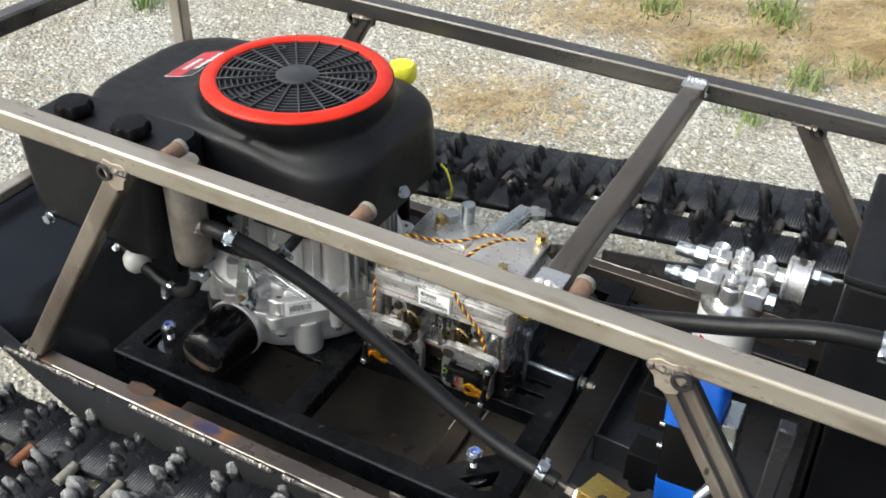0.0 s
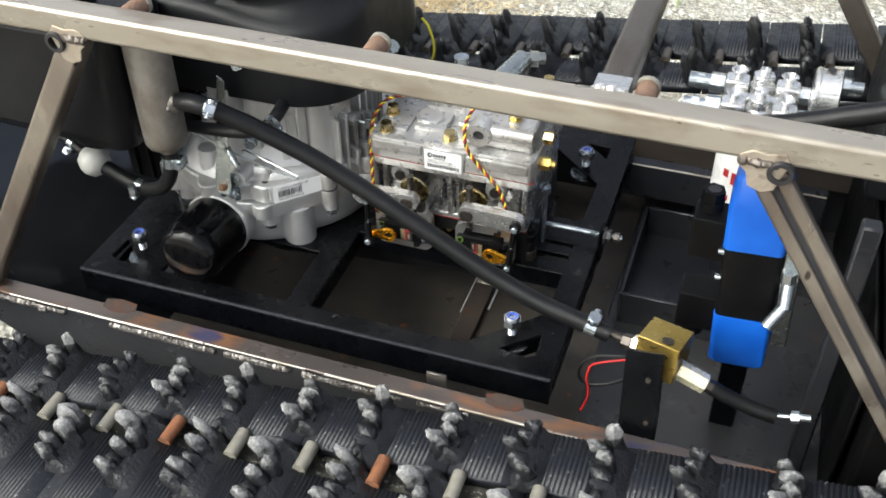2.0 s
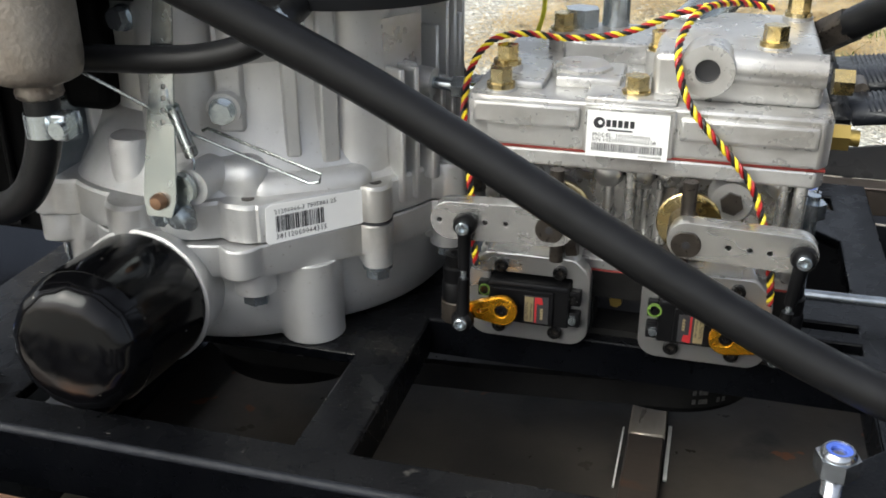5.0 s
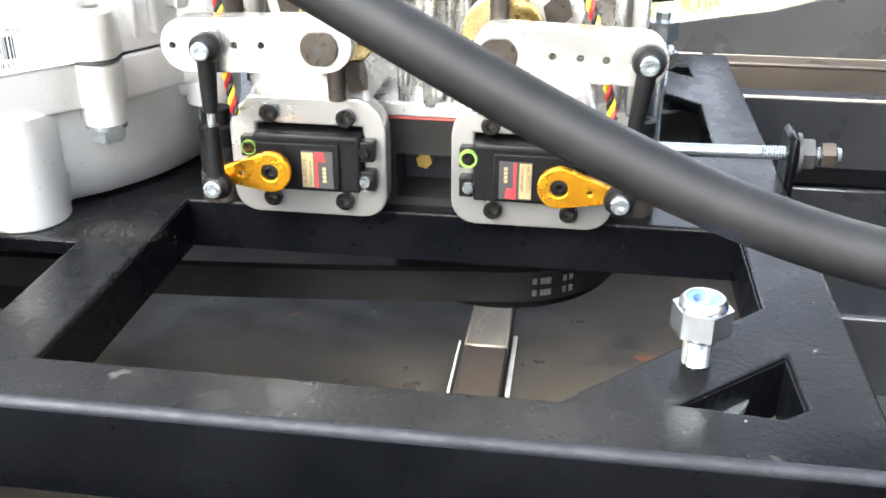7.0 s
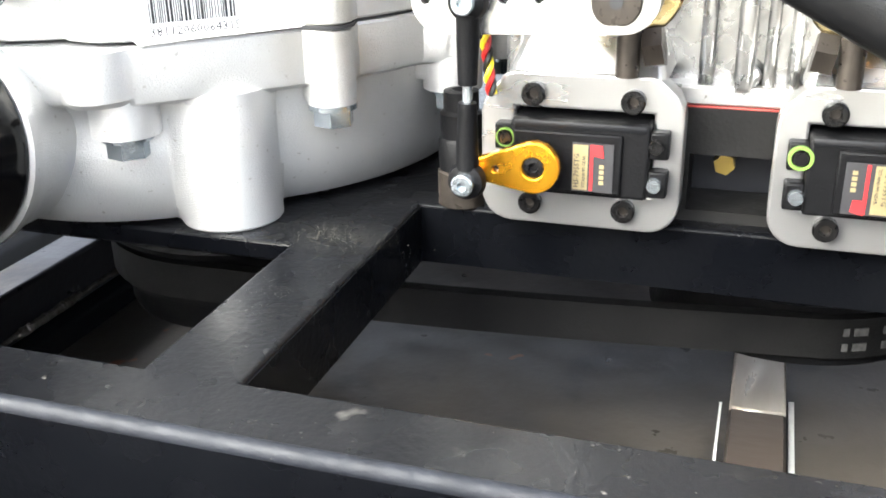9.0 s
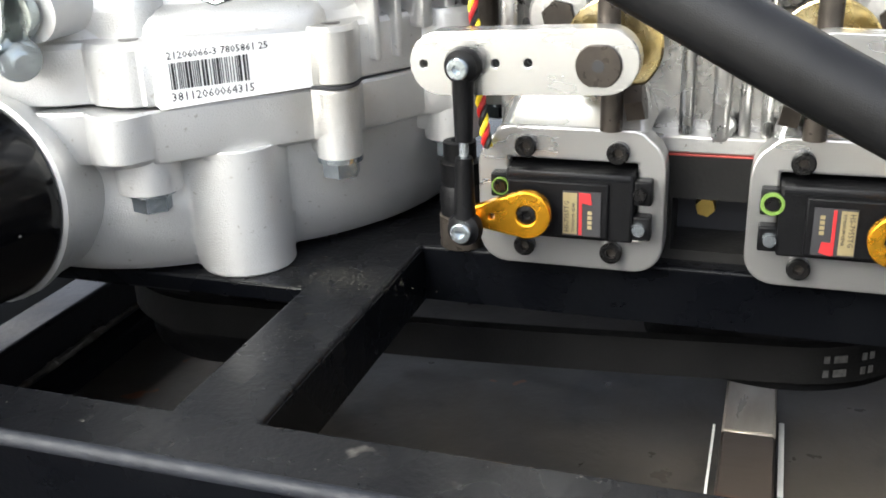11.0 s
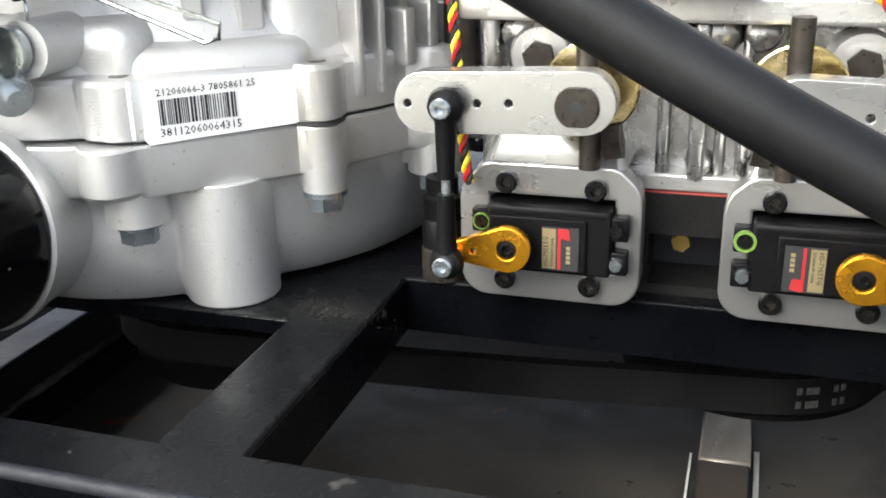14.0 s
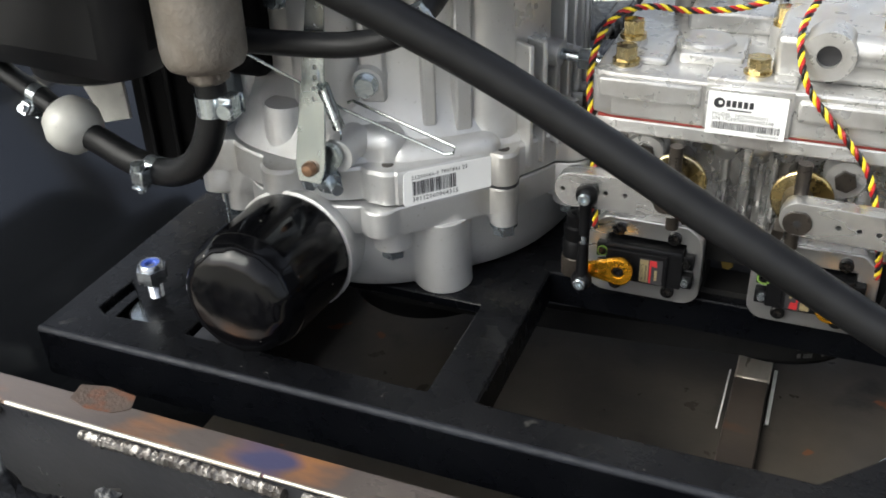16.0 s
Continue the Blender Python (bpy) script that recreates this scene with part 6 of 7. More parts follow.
# front stud and long through bolt
bm = cyl(bm_new(), (0.208, 0.186, 0.0), (0.208, 0.186, 0.081), 0.0035, n=14)
st = part("front_stud", bm, M_ZINC, pump)
part("stud_nut", hexa(bm_new(), (0.208, 0.186, 0.068), (0.208, 0.186, 0.077), 0.0125), M_ZINC, st)
part("relief_screw", hexa(bm_new(), (0.1070, 0.1685, 0.0192), (0.1070, 0.1490, 0.0192), 0.0064), M_BRASS, pump, "brass hex screw")
lb = thing("tension_bolt", (0.25, 0.2025, 0.0), "long zinc bolt through the frame edge with stacked nuts", "bolt")
ax = Vector((0.297, 0.2005, 0.0135)) - Vector((0.200, 0.2045, 0.0105))
bm = lathe(bm_new(), [(0.0, 0.0), (0.0033, 0.0), (0.0033, 0.060)] + [(0.0036 if i % 2 else 0.0031, 0.0608 + i * 0.00065) for i in range(54)] + [(0.0031, ax.length), (0.0, ax.length)], (0.200, 0.2045, 0.0105), ax, 14)
part("bolt_shank", bm, M_ZINC, lb)
part("bolt_tab", box(bm_new(), (0.2715, 0.19, -0.02), (0.276, 0.214, 0.024), 0.002), M_BLACK, lb, "black welded tab")
part("washer", cyl(bm_new(), (0.2765, 0.2013, 0.0128), (0.2785, 0.2013, 0.0128), 0.0098, n=24), M_INK, lb, "black washer")
part("nut", hexa(bm_new(), (0.279, 0.2012, 0.0129), (0.2845, 0.201, 0.0131), 0.0135), M_INK, lb, "black nut")
part("bolt_head", hexa(bm_new(), (0.288, 0.2009, 0.0132), (0.294, 0.2007, 0.0134), 0.0105), M_DARKSTEEL, lb)
for x, y in ((0.0150, 0.1415), (0.2005, 0.1525)):
    bm = lathe(bm_new(), [(0.0088, 0.0), (0.0088, 0.0125), (0.0080, 0.0132)], (x, y, 0), n=28)
    mt = part("mount_post", bm, M_DARKSTEEL, pump, "dark post beside the servo")
    part("post_sleeve", lathe(bm_new(), [(0.0082, 0.0133), (0.0084, 0.024), (0.0075, 0.0252), (0.0078, 0.034), (0.0064, 0.0352), (0.0064, 0.042), (0.0035, 0.0424), (0.0, 0.040)], (x, y, 0), n=28), M_MATTE, mt, "black sleeve and socket screw")
# data label
dlab = plane_pose((0.0868, PF - 0.0026, 0.1125), (1, 0, 0), (0, 0, 1))
LW, LH = 0.0415, 0.0243
part("label_back", box(bm_new(), (0.085, PF - 0.0021, 0.1138), (0.131, PF + 0.006, 0.139), 0.001), M_CAST2, cover)
plate = part("data_label", box(bm_new(), (0, 0, 0), (LW, LH, 0.0006), m=dlab), M_WHITE, pump, "white data label with barcode")


def on_label(x, y):
    return dlab @ Matrix.Translation((x, y, 0.00075))


letters("MODEL  102007000001", 0.0030, on_label(0.003, 0.0108), M_INK, plate)
letters("S/N 102007000001002108", 0.0030, on_label(0.003, 0.0084), M_INK, plate)
letters("MADE IN JAPAN", 0.0016, on_label(0.027, 0.0011), M_INK, plate)
bm = bm_new()
RB2, x = random.Random(4), 0.003
while x < 0.0385:
    w = RB2.choice((0.0002, 0.0003, 0.0005))
    box(bm, (x, 0.0032, 0.0006), (x + w, 0.0074, 0.0008), m=dlab)
    x += w + RB2.choice((0.00025, 0.0004))
tagged(part("barcode", bm, M_INK, plate), "black printed barcode", kind="stuff")
# maker's mark as plain shapes
bm = bm_new()
slab(bm, circle(0.0062, 0.0182, 0.0030, 12), [circle(0.0068, 0.0184, 0.0012, 8)], lambda u, v: dlab @ Vector((u, v, 0.0006)), dlab.to_3x3() @ Vector((0, 0, 0.0002)))
for i in range(5):
    box(bm, (0.0098 + i * 0.0030, 0.0163, 0.0006), (0.0120 + i * 0.0030, 0.0200, 0.0008), m=dlab)
box(bm, (0.0108, 0.0142, 0.0006), (0.0232, 0.0150, 0.0008), m=dlab)
part("maker_mark", bm, M_INK, plate)


# ---- servo units ----
def servo_unit(ox, s, group):
    """A milled housing with a servo, its horn, rod and the lever it moves. s = -1 mirrors it about its middle."""
    mid = 0.0617

    def P(x, y, z):
        return Vector((ox + mid + s * (x - mid), y, z))

    def pbox(bm, lo, hi, bev=0.0, seg=2):
        a, b = P(*lo), P(*hi)
        return box(bm, [min(a[i], b[i]) for i in range(3)], [max(a[i], b[i]) for i in range(3)], bev, seg)

    e = thing("servo_unit", P(mid, 0.13, 0.0), "milled aluminium servo housing with black servo and orange horn", "servo", group)
    fx = 0.1262
    PLATE = [(0.0268 + 0.0105 * (1 - math.cos(t)), 0.0110 - 0.0105 * math.sin(t)) for t in (math.pi / 2 * i / 6 for i in range(7))]
    PLATE += [(0.0840 + 0.0105 * math.sin(t), 0.0110 - 0.0105 * math.cos(t)) for t in (math.pi / 2 * i / 6 for i in range(7))]
    PLATE += [(0.0945, 0.0395), (0.0938, 0.0440), (0.0918, 0.0478), (0.0865, 0.0525), (0.0835, 0.0535), (0.0385, 0.0535), (0.0360, 0.0528), (0.0300, 0.0468), (0.0276, 0.0430), (0.0268, 0.0390)]
    bm = slab(bm_new(), PLATE, [[(0.0385, 0.0135), (0.0848, 0.0135), (0.0848, 0.0415), (0.0385, 0.0415)]], lambda u, v: P(u, fx, v), (0, 0.011, 0), 0.0009, 2)
    housing = part("servo_housing", bm, M_PLATE, e, "brushed milled aluminium housing")
    bm = bm_new()
    low = [P(x, y, 0.0525) for x, y in rounded(0.0355, 0.0880, 0.1268, 0.160, 0.004, 4)]
    high = [P(x, y, 0.0715) for x, y in rounded(0.0415, 0.0815, 0.1400, 0.162, 0.004, 4)]
    if s < 0:
        low, high = low[::-1], high[::-1]
    loft(bm, [low, high])
    part("housing_neck", bm, M_MILLED, housing)
    pbox(bm := bm_new(), (0.0385, 0.1355, 0.006), (0.0848, 0.1535, 0.046), 0.001)
    part("housing_back", bm, M_MATTE, housing)
    for x, z in ((0.0452, 0.0465), (0.0780, 0.0455), (0.0764, 0.0082), (0.0445, 0.0085)):
        p = P(x, fx, z)
        bm = lathe_closed(bm_new(), [(0.0016, 0.0), (0.0040, 0.0), (0.0040, 0.0026), (0.0034, 0.0032), (0.0019, 0.0032), (0.0016, 0.001)], p, (0, -1, 0), 20)
        sc = part("cap_screw", bm, M_OXIDE, housing, "black socket cap screw")
        part("screw_socket", hexa(bm_new(), p, p + Vector((0, -0.0008, 0)), 0.0034, 0), M_DARKSTEEL, sc)
    # servo
    bm = pbox(bm_new(), (0.0390, 0.1195, 0.0140), (0.0845, 0.146, 0.0395), 0.0012)
    pbox(bm, (0.0400, 0.1180, 0.0155), (0.0760, 0.1197, 0.0360), 0.0008)
    servo = part("servo_case", bm, M_MATTE, e, "black plastic servo case")
    part("servo_case_band", pbox(bm_new(), (0.0400, 0.1192, 0.0365), (0.0835, 0.125, 0.0392), 0.0008), M_PLASTIC, servo)
    for x0, x1 in ((0.0330, 0.0392), (0.0842, 0.0905)):
        for z in (0.0195, 0.0325):
            ear = part("servo_ear", pbox(bm_new(), (x0, 0.1205, z - 0.0045), (x1, 0.1262, z + 0.0045), 0.0008), M_MATTE, servo)
            c = P((x0 + x1) / 2 + (0.0008 if x0 < 0.05 else -0.0008), 0.1205, z)
            green = x0 < 0.05 if s > 0 else x0 > 0.05
            if green and z > 0.03:
                part("grommet", lathe_closed(bm_new(), [(0.0028, 0.0), (0.0039 if s < 0 else 0.0032, 0.0), (0.0039 if s < 0 else 0.0032, 0.0014), (0.0028, 0.0014)], c, (0, -1, 0), 20), M_GREEN, ear, "green ring under the screw")
            part("ear_screw", cyl(bm_new(), c, c + Vector((0, -0.002, 0)), 0.0026, 0.0022, 14), M_OXIDE if z > 0.03 else M_ZINC, ear)
    lx0, lx1 = 0.0600, 0.0735
    a = P(lx0, 0.1178, 0.0165) if s > 0 else P(lx1, 0.1178, 0.0165)
    lm = plane_pose(a, (1, 0, 0), (0, 0, 1))
    lab = part("servo_label", box(bm_new(), (0, 0, 0), (lx1 - lx0, 0.0165, 0.0003), m=lm), M_INK, servo, "black, red and gold foil label")
    g0, r0 = (0.0, 0.0055) if s > 0 else (0.0080, 0.0055)
    part("label_gold", box(bm_new(), (g0 + 0.0003, 0.0006, 0.0002), (g0 + 0.0052, 0.0159, 0.0005), m=lm), M_GOLDLBL, lab)
    part("label_red", box(bm_new(), (r0 + 0.0004, 0.0004, 0.0002), (r0 + 0.0015, 0.0161, 0.0005), m=lm), M_REDINK, lab)
    bm = bm_new()
    k = 1 if s > 0 else -1
    cx = r0 + 0.001
    slab(bm, [(cx, 0.0125 if s > 0 else 0.0), (cx + k * 0.0040, 0.0118 if s > 0 else 0.0010), (cx + k * 0.0034, 0.0160 if s > 0 else 0.0048), (cx, 0.0161 if s > 0 else 0.0046)], [], lambda u, v: lm @ Vector((u, v, 0.0003)), lm.to_3x3() @ Vector((0, 0, 0.0003)))
    part("label_flash", bm, M_REDINK, lab)
    if s > 0:
        tm = lm @ Matrix.Translation((g0 + 0.0024, 0.0014, 0.0008)) @ Matrix.Rotation(math.pi / 2, 4, "Z")
    else:
        tm = lm @ Matrix.Translation((g0 + 0.0030, 0.0152, 0.0008)) @ Matrix.Rotation(-math.pi / 2, 4, "Z")
    letters("HS-7955TG", 0.0024, tm, M_INK, lab)
    letters("TITANIUM GEAR", 0.0015, tm @ Matrix.Translation((0.0, -0.0021, 0)), M_INK, lab)
    bm = bm_new()
    for i in range(4):
        box(bm, (cx + (0.0025 if s > 0 else -0.0045), 0.0028 + i * 0.0018 + (0 if s > 0 else 0.0045), 0.0003), (cx + (0.0040 if s > 0 else -0.0030), 0.0041 + i * 0.0018 + (0 if s > 0 else 0.0045), 0.0005), m=lm)
    part("label_mark", bm, M_GOLDLBL, lab)
    # horn
    h0, h1 = Vector((0.0489, 0.0259)), Vector((0.0300, 0.0240))
    d = (h1 - h0).normalized()
    nrm = Vector((-d.y, d.x))
    outl = [h0 + 0.0086 * (math.cos(q) * -d + math.sin(q) * nrm) for q in (-1.75 + 3.5 * i / 18 for i in range(19))]
    outl += [h1 + 0.0036 * (math.cos(q) * d + math.sin(q) * -nrm) for q in (-1.5 + 3.0 * i / 10 for i in range(11))]
    bm = slab(bm_new(), [(p.x, p.y) for p in outl], [circle(h0.x, h0.y, 0.0036, 20), circle(0.0365, 0.0247, 0.0011, 10)], lambda u, v: P(u, 0.1085, v), (0, 0.0042, 0), 0.0005, 2)
    horn = part("servo_horn", bm, M_GOLD, e, "orange anodised aluminium horn")
    part("horn_screw", lathe(bm_new(), [(0.0034, 0.0), (0.0034, 0.002), (0.0017, 0.0022), (0.0014, 0.0008), (0.0, 0.0008)], P(h0.x, 0.1115, h0.y), (0, -1, 0), 20), M_OXIDE, horn)
    part("horn_spline", cyl(bm_new(), P(h0.x, 0.1185, h0.y), P(h0.x, 0.1120, h0.y), 0.0036, n=18), M_DARKSTEEL, horn)
    # lever
    tl = Vector((0.0212, 0.0793))
    tr = Vector((0.0762, 0.0812)) if s > 0 else Vector((0.0740, 0.0812))
    dd = (tr - tl).normalized()
    nn = Vector((-dd.y, dd.x))
    R = 0.0106 if s > 0 else 0.0097
    lo_ = [tr + R * (math.cos(q) * dd + math.sin(q) * nn) for q in (-math.pi / 2 + math.pi * i / 12 for i in range(13))] + [tl + R * (math.cos(q) * dd + math.sin(q) * nn) for q in (math.pi / 2 + math.pi * i / 12 for i in range(13))]
    hs = [circle(tl.x + f * (tr.x - tl.x), tl.y + f * (tr.y - tl.y), 0.0015, 12) for f in (-0.105, 0.345, 0.545)]
    if s < 0:
        hs = [circle(tl.x + f * (tr.x - tl.x), tl.y + f * (tr.y - tl.y), 0.0015, 12) for f in (0.245, 0.425, 0.62)]
    dz = 0.0 if s > 0 else 0.0008
    bm = slab(bm_new(), [(p.x, p.y + dz) for p in lo_], hs, lambda u, v: P(u, 0.1035, v), (0, 0.0105, 0), 0.0008, 2)
    lever = part("lever_arm", bm, M_MILLED, e, "milled aluminium lever with rounded ends")
    for c in hs:
        x = sum(p[0] for p in c) / len(c)
        z = sum(p[1] for p in c) / len(c)
        # Black plugs put the shade of the lever holes into colour.
        part("hole_bottom", cyl(bm_new(), P(x, 0.1095, z + dz), P(x, 0.112, z + dz), 0.0016, n=10), M_INK, lever)
    q = P(0.0742, 0.1035, 0.0802)
    bm = slab(bm_new(), [(0.0074 * math.cos(t), max(-0.0067, min(0.0067, 0.0074 * math.sin(t)))) for t in (2 * math.pi * i / 32 for i in range(32))], [], lambda u, v: q + Vector((u, 0.001, v)), (0, -0.0024, 0), 0.0004, 1)
    pv = part("pivot_shaft", bm, M_DARKSTEEL, lever, "dark steel shaft end with two flats")
    part("shaft_centre", cyl(bm_new(), q + Vector((0, -0.0012, 0)), q + Vector((0, -0.0017, 0)), 0.0020, n=14), M_INK, pv)
    for z0, z1 in ((0.0905, 0.1085), (0.0545, 0.0690)):
        x = 0.0750 if z0 > 0.07 else 0.0758
        bm = cyl(bm_new(), P(x, 0.1165 if z0 > 0.07 else 0.1215, z0), P(x, 0.1165 if z0 > 0.07 else 0.1215, z1), 0.0038, n=18, bev=0.0006)
        part("stop_screw", bm, M_DARKSTEEL, housing if z0 < 0.07 else lever, "brown-black steel stop screw")
    bm = hexa(bm_new(), P(0.0805, 0.1245, 0.063), P(0.0865, 0.1245, 0.064), 0.0115)
    part("stop_nut", bm, M_DARKSTEEL, housing)
    # rod
    if s > 0:
        bt, tp = P(0.0302, 0.0975, 0.0240), P(0.0307, 0.0985, 0.0800)
    else:
        bt, tp = Vector((0.1915, 0.0980, 0.0270)), Vector((0.1978, 0.0990, 0.0811))
    ad = (tp - bt).normalized()
    rod = part("push_rod", cyl(bm_new(), bt + ad * 0.018, tp - ad * 0.018, 0.0016, n=12), M_ZINC, e, "thin threaded rod with black ball ends")
    for c, g in ((bt, 1), (tp, -1)):
        bm = lathe(bm_new(), [(0.0030, -0.0032), (0.0056, -0.0026), (0.0064, 0.0), (0.0056, 0.0026), (0.0030, 0.0032)], c, (0, 1, 0), 24)
        cyl(bm, c + ad * g * 0.004, c + ad * g * 0.0252, 0.0038, 0.0030, 16, 0.0005)
        re = part("rod_end", bm, M_MATTE, rod, "black plastic rod end")
        bm = lathe(bm_new(), [(0.0036, 0.0026), (0.0036, 0.0062), (0.0031, 0.0067), (0.0016, 0.0067), (0.0014, 0.0048), (0.0, 0.0048)], c, (0, -1, 0), 20)
        part("ball_screw", bm, M_ZINC, re, "bright socket screw")
        part("ball_stud", cyl(bm_new(), c + Vector((0, 0.0025, 0)), c + Vector((0, 0.0115, 0)), 0.0026, n=14), M_ZINC if c is tp else M_GOLD, re)
    return e


servo_unit(0.0, 1, "servo units of the pump")
servo_unit(0.0933, -1, "servo units of the pump")


# ---- servo cables ----
def twisted(pts, label, r=0.00098, turns=None):
    line = curve(pts, 14)
    e = thing("servo_cable", line[-1], label, "cable", "twisted servo cables")
    ln = sum((b - a).length for a, b in zip(line, line[1:]))
    turns = turns or ln / 0.011
    fine = []
    for a, b in zip(line, line[1:]):
        fine += [a.lerp(b, k / 4) for k in range(4)]
    fine.append(line[-1])
    for j, (mt, nm) in enumerate(((M_WR, "red_strand"), (M_WY, "yellow_strand"), (M_WK, "black_strand"))):
        ps, dist = [], 0.0
        u = None
        for i, p in enumerate(fine):
            t = (fine[min(i + 1, len(fine) - 1)] - fine[max(i - 1, 0)]).normalized()
            u = (u - t * u.dot(t)).normalized() if u is not None else t.orthogonal().normalized()
            w = t.cross(u)
            if i:
                dist += (p - fine[i - 1]).length
            th = 2 * math.pi * (turns * dist / ln + j / 3)
            ps.append(p + r * 1.1 * (math.cos(th) * u + math.sin(th) * w))
        part(nm, sweep(bm_new(), ps, r, 6), mt, e)
    return e


twisted([(0.175, 0.235, 0.172), (0.155, 0.215, 0.178), (0.137, 0.178, 0.180), (0.1285, 0.150, 0.170), (0.1310, 0.1335, 0.156), (0.138, 0.1290, 0.142), (0.150, 0.1275, 0.1285), (0.1610, 0.1275, 0.117), (0.1715, 0.1270, 0.104), (0.1775, 0.1255, 0.090), (0.1825, 0.1245, 0.072), (0.187, 0.1255, 0.052), (0.188, 0.129, 0.036)], "twisted red, yellow and black cable hanging down the pump")
twisted([(0.150, 0.225, 0.176), (0.125, 0.220, 0.170), (0.095, 0.205, 0.160), (0.065, 0.198, 0.157), (0.042, 0.190, 0.160), (0.026, 0.178, 0.158), (0.0175, 0.165, 0.146), (0.0165, 0.152, 0.128), (0.0215, 0.138, 0.110), (0.0265, 0.127, 0.090), (0.0295, 0.1215, 0.066), (0.0315, 0.1225, 0.046)], "twisted red, yellow and black cable looping over the pump")

# ---- belt drive under the frame ----
M_PRINT = mat("faded white print", (0.10, 0.10, 0.096), (0.05, 0.05, 0.048), 0.6, 0.1, 0.0, 300)
belt = thing("drive_belt", (0.02, 0.23, -0.075), "black ribbed drive belt with white print under the frame", "belt")
BZ = -0.0575
pts = []
ca, cb, ra, rb = Vector((CX, CY + 0.02)), Vector((0.137, 0.243)), 0.066, 0.062
for i in range(25):
    t = math.pi / 2 + math.pi * i / 24 + 0.06
    pts.append(Vector((ca.x + ra * math.cos(t), ca.y + ra * math.sin(t), BZ)))
for i in range(1, 16):
    f = i / 16
    pts.append(Vector((ca.x + (cb.x - ca.x) * f, ca.y - ra + (cb.y - rb - ca.y + ra) * f - 0.004 * math.sin(math.pi * f), BZ)))
for i in range(25):
    t = -math.pi / 2 + math.pi * i / 24 + 0.06
    pts.append(Vector((cb.x + rb * math.cos(t), cb.y + rb * math.sin(t), BZ)))
part("belt_band", sweep(bm_new(), pts, 0, closed=True, section=[(-0.003, -0.0085), (0.003, -0.0085), (0.003, 0.0085), (-0.003, 0.0085)]), M_BELT, belt)
for k, (x0, w) in enumerate(((0.0, 0.0022), (0.0055, 0.0055), (0.0155, 0.002), (0.019, 0.002))):
    for q in (-0.0035, 0.003):
        t = -1.25 + x0 / rb
        p = Vector((cb.x + (rb + 0.0033) * math.cos(t), cb.y + (rb + 0.0033) * math.sin(t), BZ + q))
        part("belt_print", box(bm_new(), (-w / 2, -0.0016, -0.0002), (w / 2, 0.0016, 0.0003), m=plane_pose(p, (-math.sin(t), math.cos(t), 0), (0, 0, 1))), M_PRINT, belt)
for c, r, nm in ((ca, ra, "engine_pulley"), (cb, rb, "pump_pulley")):
    pl = thing(nm, (c.x, c.y, BZ - 0.02), "black steel belt pulley under the frame", "pulley")
    part("pulley_disc", lathe(bm_new(), [(0.012, -0.004), (r + 0.005, 0.0125), (r + 0.005, 0.0145), (r - 0.001, 0.0135), (r - 0.0032, 0.0), (r - 0.001, -0.0125), (r - 0.001, -0.014), (0.012, -0.014)], (c.x, c.y, BZ), n=56), M_MATTE, pl)
    if nm == "engine_pulley":
        part("clutch_body", lathe(bm_new(), [(0.0, -0.029), (r - 0.008, -0.029), (r - 0.0048, -0.0275), (r - 0.004, -0.025), (r - 0.004, -0.0148), (0.02, -0.0145)], (c.x, c.y, BZ), n=56), M_MATTE, pl, "black clutch drum below the belt")
    part("pulley_shaft", cyl(bm_new(), (c.x, c.y, BZ - 0.02), (c.x, c.y, -0.036), 0.0125, n=20), M_STEEL_DK, pl)


# ---- electric pump on its bracket ----
fp = thing("fuel_pump", (0.365, -0.03, -0.0135), "brass block pump on a black steel bracket", "pump")
tilt = Matrix.Translation((0.363, -0.046, -0.030)) @ Matrix.Rotation(radians(-4), 4, "Y") @ Matrix.Rotation(radians(-21), 4, "X")
bm = box(bm_new(), (-0.0175, -0.002, 0.0), (0.0175, 0.002, 0.094), 0.0006, 1, tilt)
br = part("bracket_plate", bm, M_BLACK, fp, "black steel bracket plate")
bm = box(bm_new(), (0.0145, 0.002, 0.0), (0.0175, 0.022, 0.09), 0.0004, 1, tilt)
part("bracket_side", bm, M_BLACK, br)
for x, z in ((0.006, 0.066), (0.0085, 0.022)):
    part("bracket_rivet", cyl(bm_new(), tilt @ Vector((x, -0.002, z)), tilt @ Vector((x, -0.0036, z)), 0.0026, n=12), M_DARKSTEEL, br)
for x in (-0.0115, -0.001, 0.0105):
    part("weld_tack", weld_line(bm_new(), tilt @ Vector((x - 0.002, -0.003, 0.001)), tilt @ Vector((x + 0.002, -0.003, 0.004)), 0.0028), M_WELD, br)
bmx = Matrix.Translation((0.371, 0.015, 0.037)) @ Matrix.Rotation(radians(-14), 4, "Z") @ Matrix.Rotation(radians(-10), 4, "X")
blk = part("pump_block", box(bm_new(), (-0.021, -0.02, -0.02), (0.021, 0.02, 0.02), 0.0012, 2, bmx), M_BRASS, fp, "dull brass pump block")
# Dark disc in place of a shaded bore.
part("block_bore", cyl(bm_new(), bmx @ Vector((0.006, -0.012, 0.019)), bmx @ Vector((0.006, -0.012, 0.0212)), 0.006, n=16), M_DARKSTEEL, blk)
bm = hexa(bm_new(), (0.343, 0.0225, 0.0300), (0.3575, 0.018, 0.0325), 0.0165)
part("inlet_hex", bm, M_PALEBRASS, fp, "bright brass hex fitting")
bm = hexa(bm_new(), (0.3315, 0.0245, 0.0295), (0.3405, 0.0225, 0.0300), 0.0135)
cyl(bm, (0.315, 0.0265, 0.034), (0.345, 0.0215, 0.030), 0.0045, n=14)
